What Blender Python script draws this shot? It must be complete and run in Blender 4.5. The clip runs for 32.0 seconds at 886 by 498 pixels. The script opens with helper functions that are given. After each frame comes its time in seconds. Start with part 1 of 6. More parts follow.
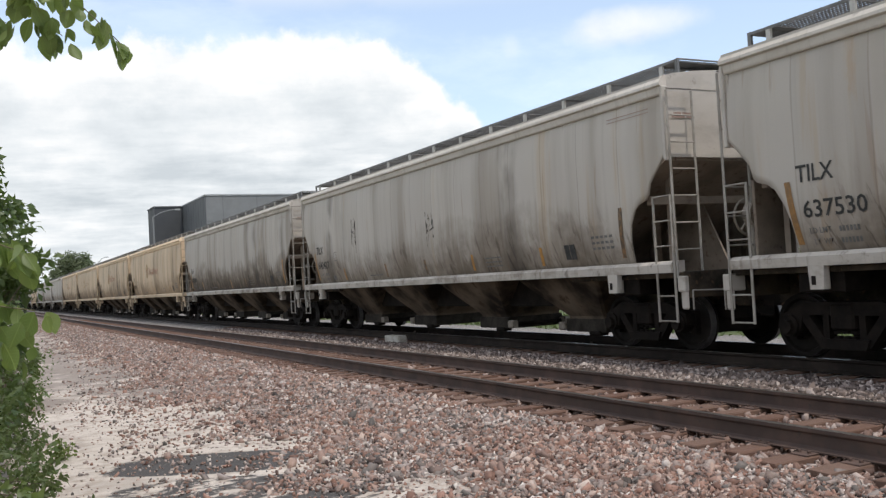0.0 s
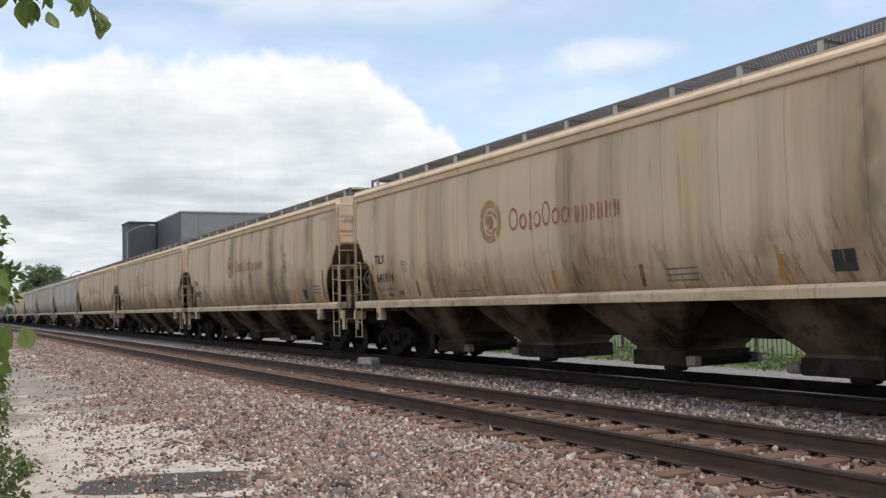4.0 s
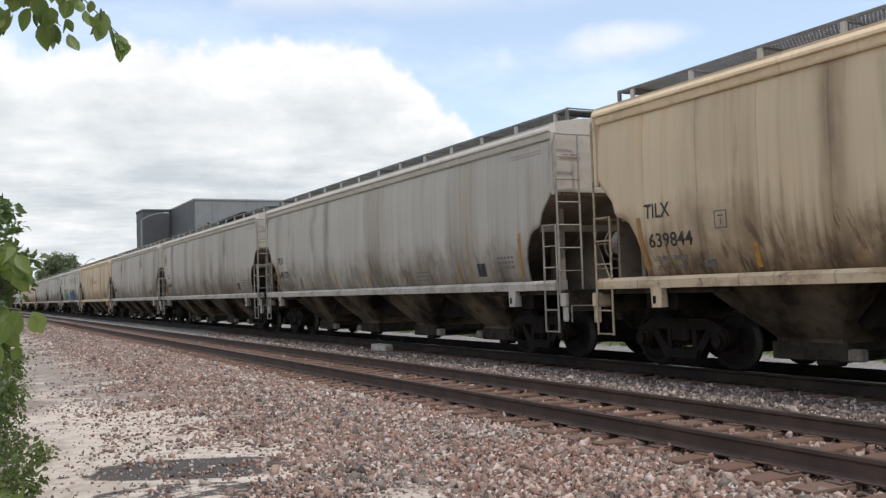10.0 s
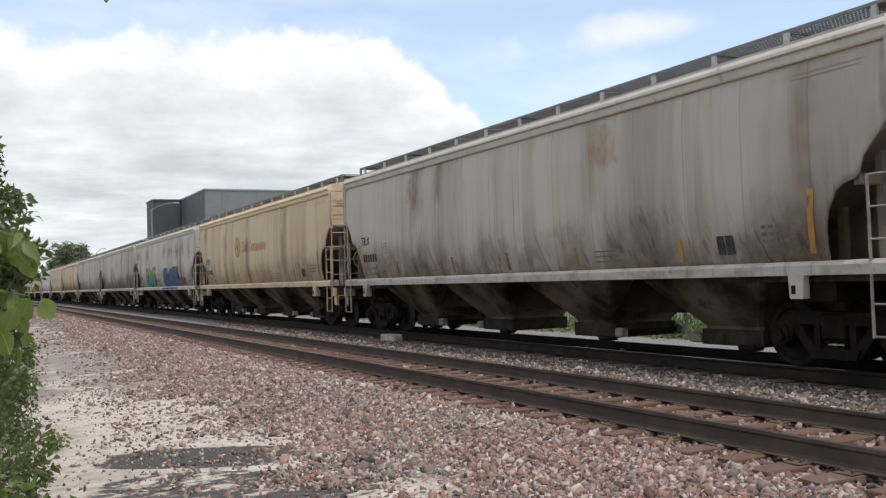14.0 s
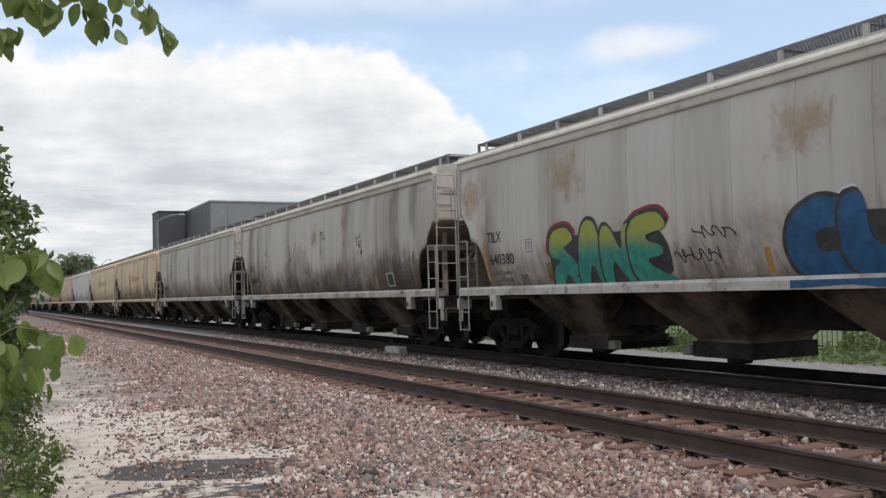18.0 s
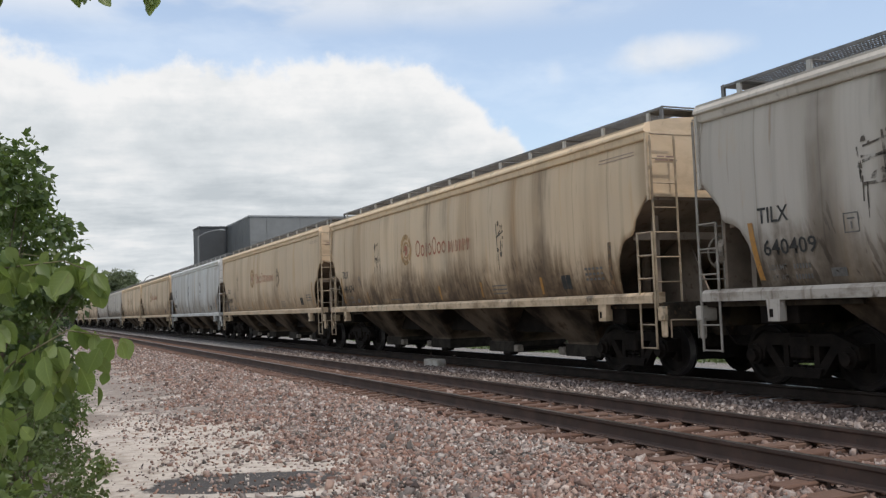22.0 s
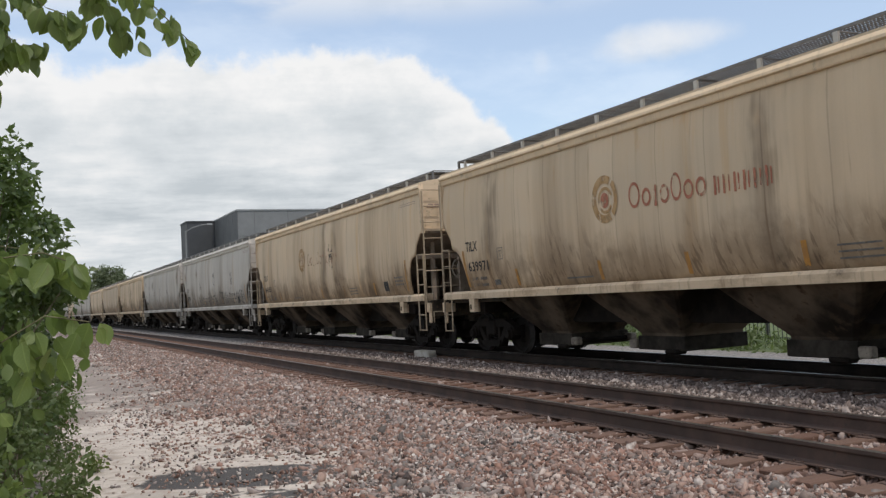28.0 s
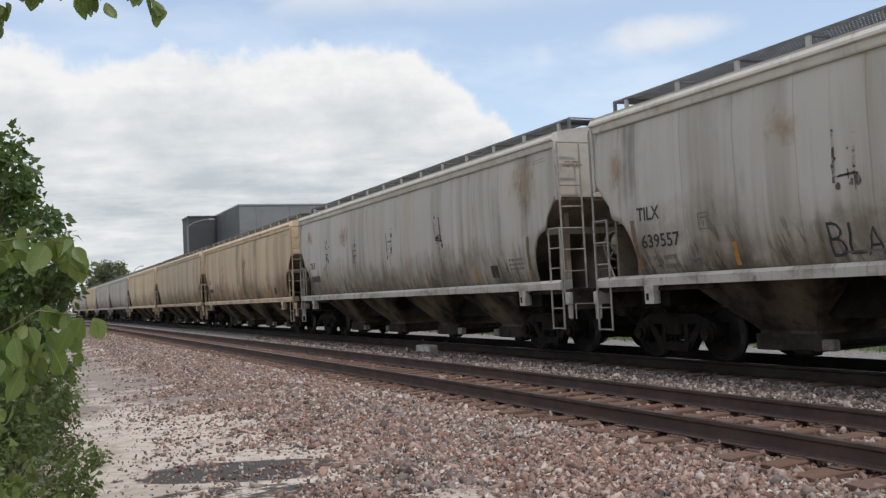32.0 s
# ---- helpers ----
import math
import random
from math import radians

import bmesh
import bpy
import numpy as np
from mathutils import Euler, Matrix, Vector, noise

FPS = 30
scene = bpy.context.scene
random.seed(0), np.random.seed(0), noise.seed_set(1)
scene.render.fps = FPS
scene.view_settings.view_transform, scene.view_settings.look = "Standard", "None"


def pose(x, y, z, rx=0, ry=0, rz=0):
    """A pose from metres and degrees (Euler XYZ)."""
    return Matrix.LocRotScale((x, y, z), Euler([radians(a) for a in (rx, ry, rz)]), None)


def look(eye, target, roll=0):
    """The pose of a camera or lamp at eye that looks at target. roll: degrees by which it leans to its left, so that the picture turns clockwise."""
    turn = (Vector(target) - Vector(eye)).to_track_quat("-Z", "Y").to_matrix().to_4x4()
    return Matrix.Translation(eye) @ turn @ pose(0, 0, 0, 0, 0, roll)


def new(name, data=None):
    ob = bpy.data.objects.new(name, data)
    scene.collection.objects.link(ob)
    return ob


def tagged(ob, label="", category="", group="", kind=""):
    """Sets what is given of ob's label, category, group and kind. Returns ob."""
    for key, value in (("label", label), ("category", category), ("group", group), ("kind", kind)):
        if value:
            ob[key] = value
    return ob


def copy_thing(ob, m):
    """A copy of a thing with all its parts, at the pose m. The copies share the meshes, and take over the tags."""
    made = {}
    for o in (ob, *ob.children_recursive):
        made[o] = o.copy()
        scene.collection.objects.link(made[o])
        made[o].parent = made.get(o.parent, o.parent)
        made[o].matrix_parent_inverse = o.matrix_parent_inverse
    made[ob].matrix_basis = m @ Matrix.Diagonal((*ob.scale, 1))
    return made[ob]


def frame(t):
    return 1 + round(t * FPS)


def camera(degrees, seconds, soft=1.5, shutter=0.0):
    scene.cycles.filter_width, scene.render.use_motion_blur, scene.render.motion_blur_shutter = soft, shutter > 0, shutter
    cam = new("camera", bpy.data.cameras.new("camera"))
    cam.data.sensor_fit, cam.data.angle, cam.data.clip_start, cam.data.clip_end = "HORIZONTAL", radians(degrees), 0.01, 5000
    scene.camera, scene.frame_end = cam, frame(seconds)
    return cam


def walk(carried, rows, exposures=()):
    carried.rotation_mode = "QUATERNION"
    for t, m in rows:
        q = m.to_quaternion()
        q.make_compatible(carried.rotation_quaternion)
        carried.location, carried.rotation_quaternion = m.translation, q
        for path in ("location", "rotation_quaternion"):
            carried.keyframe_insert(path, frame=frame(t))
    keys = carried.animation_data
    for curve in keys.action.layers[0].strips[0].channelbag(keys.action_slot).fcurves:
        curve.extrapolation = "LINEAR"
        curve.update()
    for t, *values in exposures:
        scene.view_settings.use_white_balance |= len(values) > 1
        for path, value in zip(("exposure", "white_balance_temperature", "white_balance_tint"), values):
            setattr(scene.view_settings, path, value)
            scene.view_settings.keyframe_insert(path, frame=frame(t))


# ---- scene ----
EYE_Z = 1.433
cam = camera(51.9, 32.0, 1.35)

# time, yaw to the right of the track's direction, pitch, roll
AIM = [
    (0, 27.19, 1.90, -3.27), (0.5, 27.49, 1.84, -3.12), (1, 27.72, 1.74, -2.80), (1.5, 27.87, 1.74, -2.63),
    (2, 28.02, 1.87, -2.29), (2.5, 28.42, 2.36, -2.08), (4.5, 28.72, 3.37, -1.71), (5, 28.64, 3.32, -1.69),
    (5.5, 28.71, 3.04, -1.74), (6, 28.83, 2.63, -1.74), (6.5, 28.66, 2.16, -1.71), (7, 28.59, 2.04, -1.70),
    (7.5, 28.59, 2.24, -1.94), (8, 28.38, 2.43, -1.98), (8.5, 28.13, 2.50, -1.94), (9, 28.08, 2.42, -2.01),
    (9.5, 28.01, 2.49, -1.86), (10, 27.93, 2.49, -1.94), (10.5, 27.65, 2.35, -2.08), (11, 27.62, 2.26, -2.18),
    (11.5, 27.31, 1.99, -2.22), (12, 27.12, 1.79, -2.23), (12.5, 27.11, 1.77, -2.12), (13, 27.32, 1.85, -2.00),
    (13.5, 27.40, 1.86, -1.83), (14, 27.32, 1.90, -1.83), (14.5, 27.14, 2.03, -1.77), (16.5, 26.90, 2.14, -1.71),
    (17, 27.03, 2.12, -1.66), (17.5, 27.10, 2.33, -1.85), (18, 27.04, 2.69, -1.60), (18.5, 26.86, 3.34, -1.73),
    (19, 26.64, 3.72, -1.74), (19.5, 26.33, 3.90, -1.89), (20, 25.94, 4.00, -1.54), (20.5, 25.32, 3.89, -1.82),
    (21, 24.82, 3.86, -2.24), (21.5, 24.70, 3.72, -2.18), (22, 24.68, 3.53, -2.18), (22.5, 24.69, 3.34, -2.36),
    (23, 24.85, 3.18, -2.36), (23.5, 25.14, 3.03, -2.74), (24, 25.13, 2.69, -2.90), (24.5, 25.00, 2.24, -2.80),
    (25, 25.26, 2.42, -2.99), (25.5, 25.46, 2.76, -2.80), (27.5, 25.53, 2.84, -3.01), (28, 25.37, 2.95, -3.04),
    (28.5, 25.39, 3.04, -3.24), (29, 25.27, 3.23, -3.12), (29.5, 25.15, 3.06, -3.25), (30, 24.98, 2.90, -3.13),
    (30.5, 24.87, 2.94, -3.05), (31, 25.09, 2.95, -3.18), (31.5, 25.11, 2.83, -3.08), (32, 25.25, 2.62, -3.08),
]


def aim(yaw, pitch, roll):
    return pose(0, 0, EYE_Z, 90 + pitch, 0, -yaw) @ pose(0, 0, 0, 0, 0, roll)


walk(cam, [(t, aim(*a)) for t, *a in AIM], exposures=[(0, -0.02), (2, -0.02), (5, -0.15), (8, -0.09), (12, -0.06), (17, -0.11), (22, -0.27), (32, -0.28)])

# ---- node helpers ----


class Graph:
    """A small helper to wire shader nodes."""

    def __init__(self, tree):
        self.t = tree
        tree.nodes.clear()

    def n(self, kind, **kw):
        nd = self.t.nodes.new("ShaderNode" + kind)
        for k, v in kw.items():
            if k in ("operation", "blend_type", "data_type", "sky_type", "sun_disc", "sun_elevation", "sun_rotation", "feature", "noise_dimensions", "air_density", "dust_density", "ozone_density", "distance", "clamp"):
                if k == "operation": nd.operation = v
                elif k == "blend_type": nd.blend_type = v
                elif k == "data_type": nd.data_type = v
                elif k == "sky_type": nd.sky_type = v
                elif k == "sun_disc": nd.sun_disc = v
                elif k == "sun_elevation": nd.sun_elevation = v
                elif k == "sun_rotation": nd.sun_rotation = v
                elif k == "feature": nd.feature = v
                elif k == "noise_dimensions": nd.noise_dimensions = v
                elif k == "air_density": nd.air_density = v
                elif k == "dust_density": nd.dust_density = v
                elif k == "ozone_density": nd.ozone_density = v
                elif k == "clamp": nd.clamp = v
            else:
                self.put(nd.inputs[k.replace("_", " ")], v)
        return nd

    def put(self, sock, v):
        if isinstance(v, bpy.types.NodeSocket):
            self.t.links.new(v, sock)
        else:
            sock.default_value = v

    def math(self, op, a, b=0.0, c=0.0):
        nd = self.t.nodes.new("ShaderNodeMath")
        nd.operation = op
        for i, v in enumerate((a, b, c)):
            self.put(nd.inputs[i], v)
        return nd.outputs[0]

    def step(self, x, lo, hi):
        """0 below lo, 1 above hi, smooth between (also with lo above hi)."""
        nd = self.t.nodes.new("ShaderNodeMapRange")
        nd.interpolation_type = "SMOOTHSTEP"
        flip = lo > hi
        self.put(nd.inputs[0], x)
        for i, v in enumerate((min(lo, hi), max(lo, hi), 1.0 if flip else 0.0, 0.0 if flip else 1.0)):
            nd.inputs[i + 1].default_value = v
        return nd.outputs[0]

    def mix(self, f, a, b, blend="MIX"):
        nd = self.t.nodes.new("ShaderNodeMix")
        nd.data_type, nd.blend_type = "RGBA", blend
        self.put(nd.inputs[0], f)
        self.put(nd.inputs[6], a if isinstance(a, bpy.types.NodeSocket) else (*a[:3], 1))
        self.put(nd.inputs[7], b if isinstance(b, bpy.types.NodeSocket) else (*b[:3], 1))
        return nd.outputs[2]

    def noise(self, vec, scale, detail=3.0, rough=0.55, stretch=None):
        if stretch is not None:
            m = self.t.nodes.new("ShaderNodeMapping")
            self.put(m.inputs[0], vec)
            m.inputs["Scale"].default_value = stretch
            vec = m.outputs[0]
        nd = self.t.nodes.new("ShaderNodeTexNoise")
        self.put(nd.inputs["Vector"], vec)
        nd.inputs["Scale"].default_value, nd.inputs["Detail"].default_value, nd.inputs["Roughness"].default_value = scale, detail, rough
        return nd.outputs[0]

    def voronoi(self, vec, scale, feature="F1"):
        nd = self.t.nodes.new("ShaderNodeTexVoronoi")
        nd.feature = feature
        self.put(nd.inputs["Vector"], vec)
        nd.inputs["Scale"].default_value = scale
        return nd

    def ramp(self, x, stops):
        nd = self.t.nodes.new("ShaderNodeValToRGB")
        self.put(nd.inputs[0], x)
        els = nd.color_ramp.elements
        for i, (p, c) in enumerate(stops):
            e = els[i] if i < 2 else els.new(p)
            e.position, e.color = p, (*c, 1)
        return nd.outputs[0]

    def xyz(self, v):
        nd = self.t.nodes.new("ShaderNodeSeparateXYZ")
        self.put(nd.inputs[0], v)
        return nd.outputs

    def bump(self, h, strength, dist):
        nd = self.t.nodes.new("ShaderNodeBump")
        nd.inputs["Strength"].default_value, nd.inputs["Distance"].default_value = strength, dist
        self.put(nd.inputs["Height"], h)
        return nd.outputs[0]


def material(name):
    m = bpy.data.materials.new(name)
    m.use_nodes = True
    g = Graph(m.node_tree)
    out, bsdf = g.n("OutputMaterial"), g.n("BsdfPrincipled")
    m.node_tree.links.new(bsdf.outputs[0], out.inputs[0])
    g.out, g.bsdf = out, bsdf
    return m, g


def finish(g, colour, rough=0.7, metal=0.0, normal=None, spec=None):
    g.put(g.bsdf.inputs["Base Color"], colour if isinstance(colour, bpy.types.NodeSocket) else (*colour[:3], 1))
    g.put(g.bsdf.inputs["Roughness"], rough)
    g.put(g.bsdf.inputs["Metallic"], metal)
    if normal is not None:
        g.put(g.bsdf.inputs["Normal"], normal)
    if spec is not None:
        g.put(g.bsdf.inputs["Specular IOR Level"], spec)


# ---- sky and sun ----
SUN_EL, SUN_AZ = radians(66), radians(166)   # azimuth from the track's direction, clockwise
world = bpy.data.worlds.new("world")
scene.world = world
world.use_nodes = True
g = Graph(world.node_tree)
sky = g.n("TexSky", sky_type="NISHITA", sun_disc=False, sun_elevation=SUN_EL, sun_rotation=SUN_AZ, dust_density=1.5)
co = g.n("TexCoord").outputs["Generated"]
sx, sy, sz = g.xyz(co)
az = g.math("ARCTAN2", sx, sy)
el = g.math("ARCSINE", sz)
warp = g.noise(co, 8.0, 6.0, 0.55)
warp2 = g.noise(co, 30.0, 5.0, 0.6)
fluff = g.math("ADD", g.math("MULTIPLY", g.math("SUBTRACT", warp, 0.5), 0.13), g.math("MULTIPLY", g.math("SUBTRACT", warp2, 0.5), 0.045))
# the cumulus bank ahead: its top falls away to the right
top = g.math("SUBTRACT", 0.266, g.math("ADD", g.math("MULTIPLY", g.step(az, 0.40, 0.52), 0.055), g.math("MULTIPLY", g.step(az, 0.50, 0.62), 0.21)))
under = g.math("ADD", g.math("SUBTRACT", top, el), fluff)
bank = g.step(under, -0.006, 0.016)
front = g.math("MULTIPLY", g.step(az, -1.3, -0.7), g.step(az, 1.5, 1.0))
bank = g.math("MULTIPLY", bank, front)
# scattered clouds all round, thin veil above
broad = g.noise(co, 2.4, 8.0, 0.58, stretch=(1, 1, 2.2))
scatter = g.step(broad, 0.51, 0.62)
veil = g.math("MULTIPLY", g.step(g.noise(co, 3.1, 6.0, 0.6, stretch=(1, 1.4, 3.0)), 0.42, 0.66), 0.32)
over = g.math("MULTIPLY", g.math("MULTIPLY", g.step(el, 0.285, 0.33), g.step(az, 0.75, 0.45)), g.step(g.noise(co, 4.5, 5.0, 0.55, stretch=(1, 1, 3.0)), 0.40, 0.56))


def small_puff(at_az, at_el, wide, high, amount):
    da = g.math("DIVIDE", g.math("SUBTRACT", az, at_az), wide)
    de = g.math("DIVIDE", g.math("SUBTRACT", el, at_el), high)
    r = g.math("SUBTRACT", g.math("ADD", g.math("MULTIPLY", da, da), g.math("MULTIPLY", de, de)), g.math("MULTIPLY", fluff, 22.0))
    return g.math("MULTIPLY", g.step(r, 1.6, -0.5), amount)


puff = g.math("MAXIMUM", small_puff(0.700, 0.256, 0.072, 0.019, 0.8), small_puff(0.562, 0.245, 0.012, 0.016, 0.35))
away = g.math("SUBTRACT", 1.0, front)
cloud = g.math("MAXIMUM", bank, g.math("MAXIMUM", g.math("MULTIPLY", scatter, away), g.math("MAXIMUM", puff, g.math("MULTIPLY", over, 0.6))))
# lit crests, grey undersides, and flat rows of cloud towards the horizon
billow = g.noise(co, 15.0, 7.0, 0.6, stretch=(1, 1, 1.5))
heap = g.noise(co, 5.0, 6.0, 0.55, stretch=(1, 1, 2.4))
rows = g.noise(co, 7.0, 6.0, 0.58, stretch=(1, 1, 6.5))
crest = g.step(g.math("ADD", under, g.math("MULTIPLY", g.math("SUBTRACT", heap, 0.5), 0.16)), 0.10, 0.0)
low = g.step(el, 0.19, 0.10)
flat_rows = g.math("MULTIPLY", g.math("SUBTRACT", rows, 0.5), g.math("ADD", 0.25, g.math("MULTIPLY", low, 0.65)))
tone = g.math("ADD", g.math("ADD", 0.80, flat_rows), g.math("ADD", g.math("MULTIPLY", g.math("SUBTRACT", billow, 0.5), 0.34), g.math("ADD", g.math("MULTIPLY", g.math("SUBTRACT", heap, 0.5), 0.50), g.math("MULTIPLY", crest, 0.20))))
cloudcol = g.ramp(tone, [(0.66, (0.60, 0.65, 0.69)), (0.82, (0.78, 0.82, 0.85)), (0.98, (1.0, 1.0, 1.0))])
bg1, bg2 = g.n("Background"), g.n("Background")
g.put(bg1.inputs[0], g.mix(g.math("ADD", 0.22, g.math("MULTIPLY", veil, 0.6)), sky.outputs[0], (5.6, 6.0, 6.4)))
bg1.inputs[1].default_value = 0.215
g.put(bg2.inputs[0], cloudcol)
bg2.inputs[1].default_value = 1.09
mixs = g.n("MixShader")
g.put(mixs.inputs[0], cloud)
g.put(mixs.inputs[1], bg1.outputs[0])
g.put(mixs.inputs[2], bg2.outputs[0])
wo = g.n("OutputWorld")
g.put(wo.inputs[0], mixs.outputs[0])

sun = new("sun", bpy.data.lights.new("sun", "SUN"))
sun.data.energy, sun.data.angle, sun.data.color = 2.25, radians(1.5), (1.0, 0.95, 0.87)
sun_dir = Vector((math.sin(SUN_AZ) * math.cos(SUN_EL), math.cos(SUN_AZ) * math.cos(SUN_EL), math.sin(SUN_EL)))
sun.matrix_world = look(sun_dir * 100, (0, 0, 0))

# ---- materials ----


SHEET_W = 18.07 / 15


def paint_material(name, streaks):
    """Weathered car paint: the colour comes from the object, with rain streaks, grime and rust."""
    m, g = material(name)
    info = g.n("ObjectInfo")
    base, dirt, rnd = info.outputs["Color"], info.outputs["Alpha"], info.outputs["Random"]
    co = g.n("TexCoord").outputs["Object"]
    off = g.n("VectorMath", operation="ADD")
    g.put(off.inputs[0], co)
    comb = g.n("CombineXYZ")
    for i, k in enumerate((37.0, 91.0, 13.0)):
        g.put(comb.inputs[i], g.math("MULTIPLY", rnd, k))
    g.put(off.inputs[1], comb.outputs[0])
    p = off.outputs[0]
    z = g.xyz(co)[2]
    blotch = g.noise(p, 0.7, 5.0, 0.6)
    grain = g.noise(p, 28.0, 3.0, 0.6)
    col = g.mix(g.step(blotch, 0.35, 0.7), base, g.mix(0.22, base, (0.55, 0.50, 0.42)))
    col = g.mix(g.math("MULTIPLY", grain, 0.10), col, (0.25, 0.23, 0.20))
    if streaks:
        y = g.xyz(co)[1]
        # side sheets: a tone of their own, and a seam between each two
        pos = g.math("ADD", g.math("DIVIDE", y, SHEET_W), 7.5)
        sheet, seam_id = g.math("FLOOR", pos), g.math("ROUND", pos)
        gap = g.math("MULTIPLY", g.math("ABSOLUTE", g.math("SUBTRACT", pos, seam_id)), SHEET_W)

        def chance(k, salt):
            return g.math("FRACT", g.math("ABSOLUTE", g.math("MULTIPLY", g.math("SINE", g.math("ADD", g.math("MULTIPLY", k, 12.99), g.math("ADD", g.math("MULTIPLY", rnd, 71.0), salt))), 437.6)))

        def darken(c, fac, tint):
            return g.mix(fac, c, g.mix(1.0, c, tint, "MULTIPLY"))

        fine = g.noise(p, 1.0, 4.0, 0.55, stretch=(1.0, 7.0, 0.22))
        soft = g.noise(p, 1.0, 3.0, 0.5, stretch=(1.0, 1.1, 0.10))
        smut = g.noise(p, 2.6, 7.0, 0.66)
        col = darken(col, g.math("MULTIPLY", chance(sheet, 0.3), 0.5), (0.80, 0.79, 0.78))
        # soft brown and grey discolouring down the sheets
        col = darken(col, g.math("MULTIPLY", g.step(soft, 0.44, 0.68), g.math("ADD", 0.25, g.math("MULTIPLY", dirt, 0.45))), (0.62, 0.57, 0.51))
        col = darken(col, g.math("MULTIPLY", g.step(g.noise(p, 1.0, 4.0, 0.6, stretch=(1.0, 2.0, 0.16)), 0.56, 0.70), 0.45), (0.92, 0.74, 0.50))
        col = darken(col, g.math("MULTIPLY", g.step(fine, 0.50, 0.78), g.math("MULTIPLY", dirt, 0.26)), (0.50, 0.47, 0.43))
        # a few dark runs that follow the seams, wider and fainter below
        ragged = g.math("ADD", gap, g.math("MULTIPLY", g.math("SUBTRACT", fine, 0.5), 0.9))
        ragged = g.math("ADD", ragged, g.math("MULTIPLY", g.math("SUBTRACT", g.noise(p, 1.0, 4.0, 0.6, stretch=(1.0, 2.5, 0.7)), 0.5), 0.5))
        width = g.math("ADD", 0.05, g.math("MULTIPLY", chance(seam_id, 2.1), 0.24))
        run = g.math("MULTIPLY", g.step(g.math("SUBTRACT", ragged, width), 0.30, -0.26), g.step(g.math("ADD", chance(seam_id, 5.7), g.math("MULTIPLY", dirt, 0.36)), 1.00, 1.16))
        run = g.math("MULTIPLY", run, g.step(g.noise(p, 1.0, 3.0, 0.6, stretch=(1.0, 1.0, 0.6)), 0.34, 0.62))
        col = darken(col, g.math("MULTIPLY", run, 0.78), (0.30, 0.27, 0.24))
        # splashed dirt in three coats, each with its own wavy upper edge
        for lift, wave, along, salt, tint, amount in ((2.20, 2.8, 0.45, 3.0, (0.62, 0.58, 0.53), 0.8), (1.86, 2.6, 0.7, 11.0, (0.56, 0.52, 0.47), 0.9), (1.50, 1.8, 1.3, 23.0, (0.50, 0.45, 0.39), 1.0)):
            shift = g.n("VectorMath", operation="ADD")
            g.put(shift.inputs[0], p)
            shift.inputs[1].default_value = (salt, salt * 1.7, 0.0)
            edge = g.noise(shift.outputs[0], 1.0, 1.6, 0.4, stretch=(1.0, along, 0.3))
            level = g.math("ADD", g.math("ADD", lift - 0.25, g.math("MULTIPLY", dirt, 0.42)), g.math("MULTIPLY", g.math("SUBTRACT", edge, 0.5), wave))
            level = g.math("ADD", level, g.math("MULTIPLY", g.math("SUBTRACT", fine, 0.5), g.math("MULTIPLY", g.math("POWER", dirt, 2.0), 0.85)))
            depth = g.math("SUBTRACT", level, z)
            coat = g.math("MULTIPLY", g.math("ADD", g.math("MULTIPLY", g.step(depth, -0.07, 0.14), 0.45), g.math("MULTIPLY", g.step(depth, -0.2, 0.7), 0.55)), g.step(smut, 0.18, 0.62))
            col = darken(col, g.math("MULTIPLY", coat, g.math("MULTIPLY", g.math("ADD", 0.16, g.math("MULTIPLY", g.math("POWER", dirt, 2.0), 0.85)), amount)), tint)
        # a thin film of road and brake dust over the lower half, drawn upwards in streaks
        film_edge = g.math("ADD", z, g.math("ADD", g.math("MULTIPLY", g.math("SUBTRACT", fine, 0.5), -1.5), g.math("MULTIPLY", g.math("SUBTRACT", soft, 0.5), -2.4)))
        col = darken(col, g.math("MULTIPLY", g.step(film_edge, 2.9, 1.5), g.math("ADD", 0.16, g.math("MULTIPLY", dirt, 0.48))), (0.54, 0.48, 0.42))
        # rust weeping from dents
        weep = g.math("MULTIPLY", g.step(g.noise(p, 1.0, 5.0, 0.62, stretch=(1.0, 1.7, 0.55)), 0.60, 0.74), g.step(fine, 0.40, 0.62))
        col = darken(col, g.math("MULTIPLY", weep, 0.45), (0.98, 0.72, 0.42))
        # scuffs and peeled flecks low down
        fleck = g.math("MULTIPLY", g.step(g.noise(p, 1.0, 5.0, 0.7, stretch=(1.0, 9.0, 3.0)), 0.64, 0.72), g.step(z, 2.5, 1.7))
        col = g.mix(g.math("MULTIPLY", fleck, g.math("MULTIPLY", dirt, 0.7)), col, (0.09, 0.07, 0.055))
        # short slanting scrapes, thickest near the sill
        slant = g.n("CombineXYZ")
        px, py, pz = g.xyz(p)
        g.put(slant.inputs[0], px)
        g.put(slant.inputs[1], g.math("ADD", py, g.math("MULTIPLY", pz, -0.35)))
        g.put(slant.inputs[2], pz)
        scrape = g.step(g.noise(slant.outputs[0], 1.0, 4.0, 0.62, stretch=(1.0, 7.5, 1.5)), 0.555, 0.615)
        scrape = g.math("MULTIPLY", scrape, g.step(g.math("ADD", z, g.math("MULTIPLY", g.math("SUBTRACT", soft, 0.5), -2.0)), 2.7, 1.6))
        col = darken(col, g.math("MULTIPLY", scrape, g.math("ADD", 0.25, g.math("MULTIPLY", dirt, 0.5))), (0.36, 0.31, 0.27))
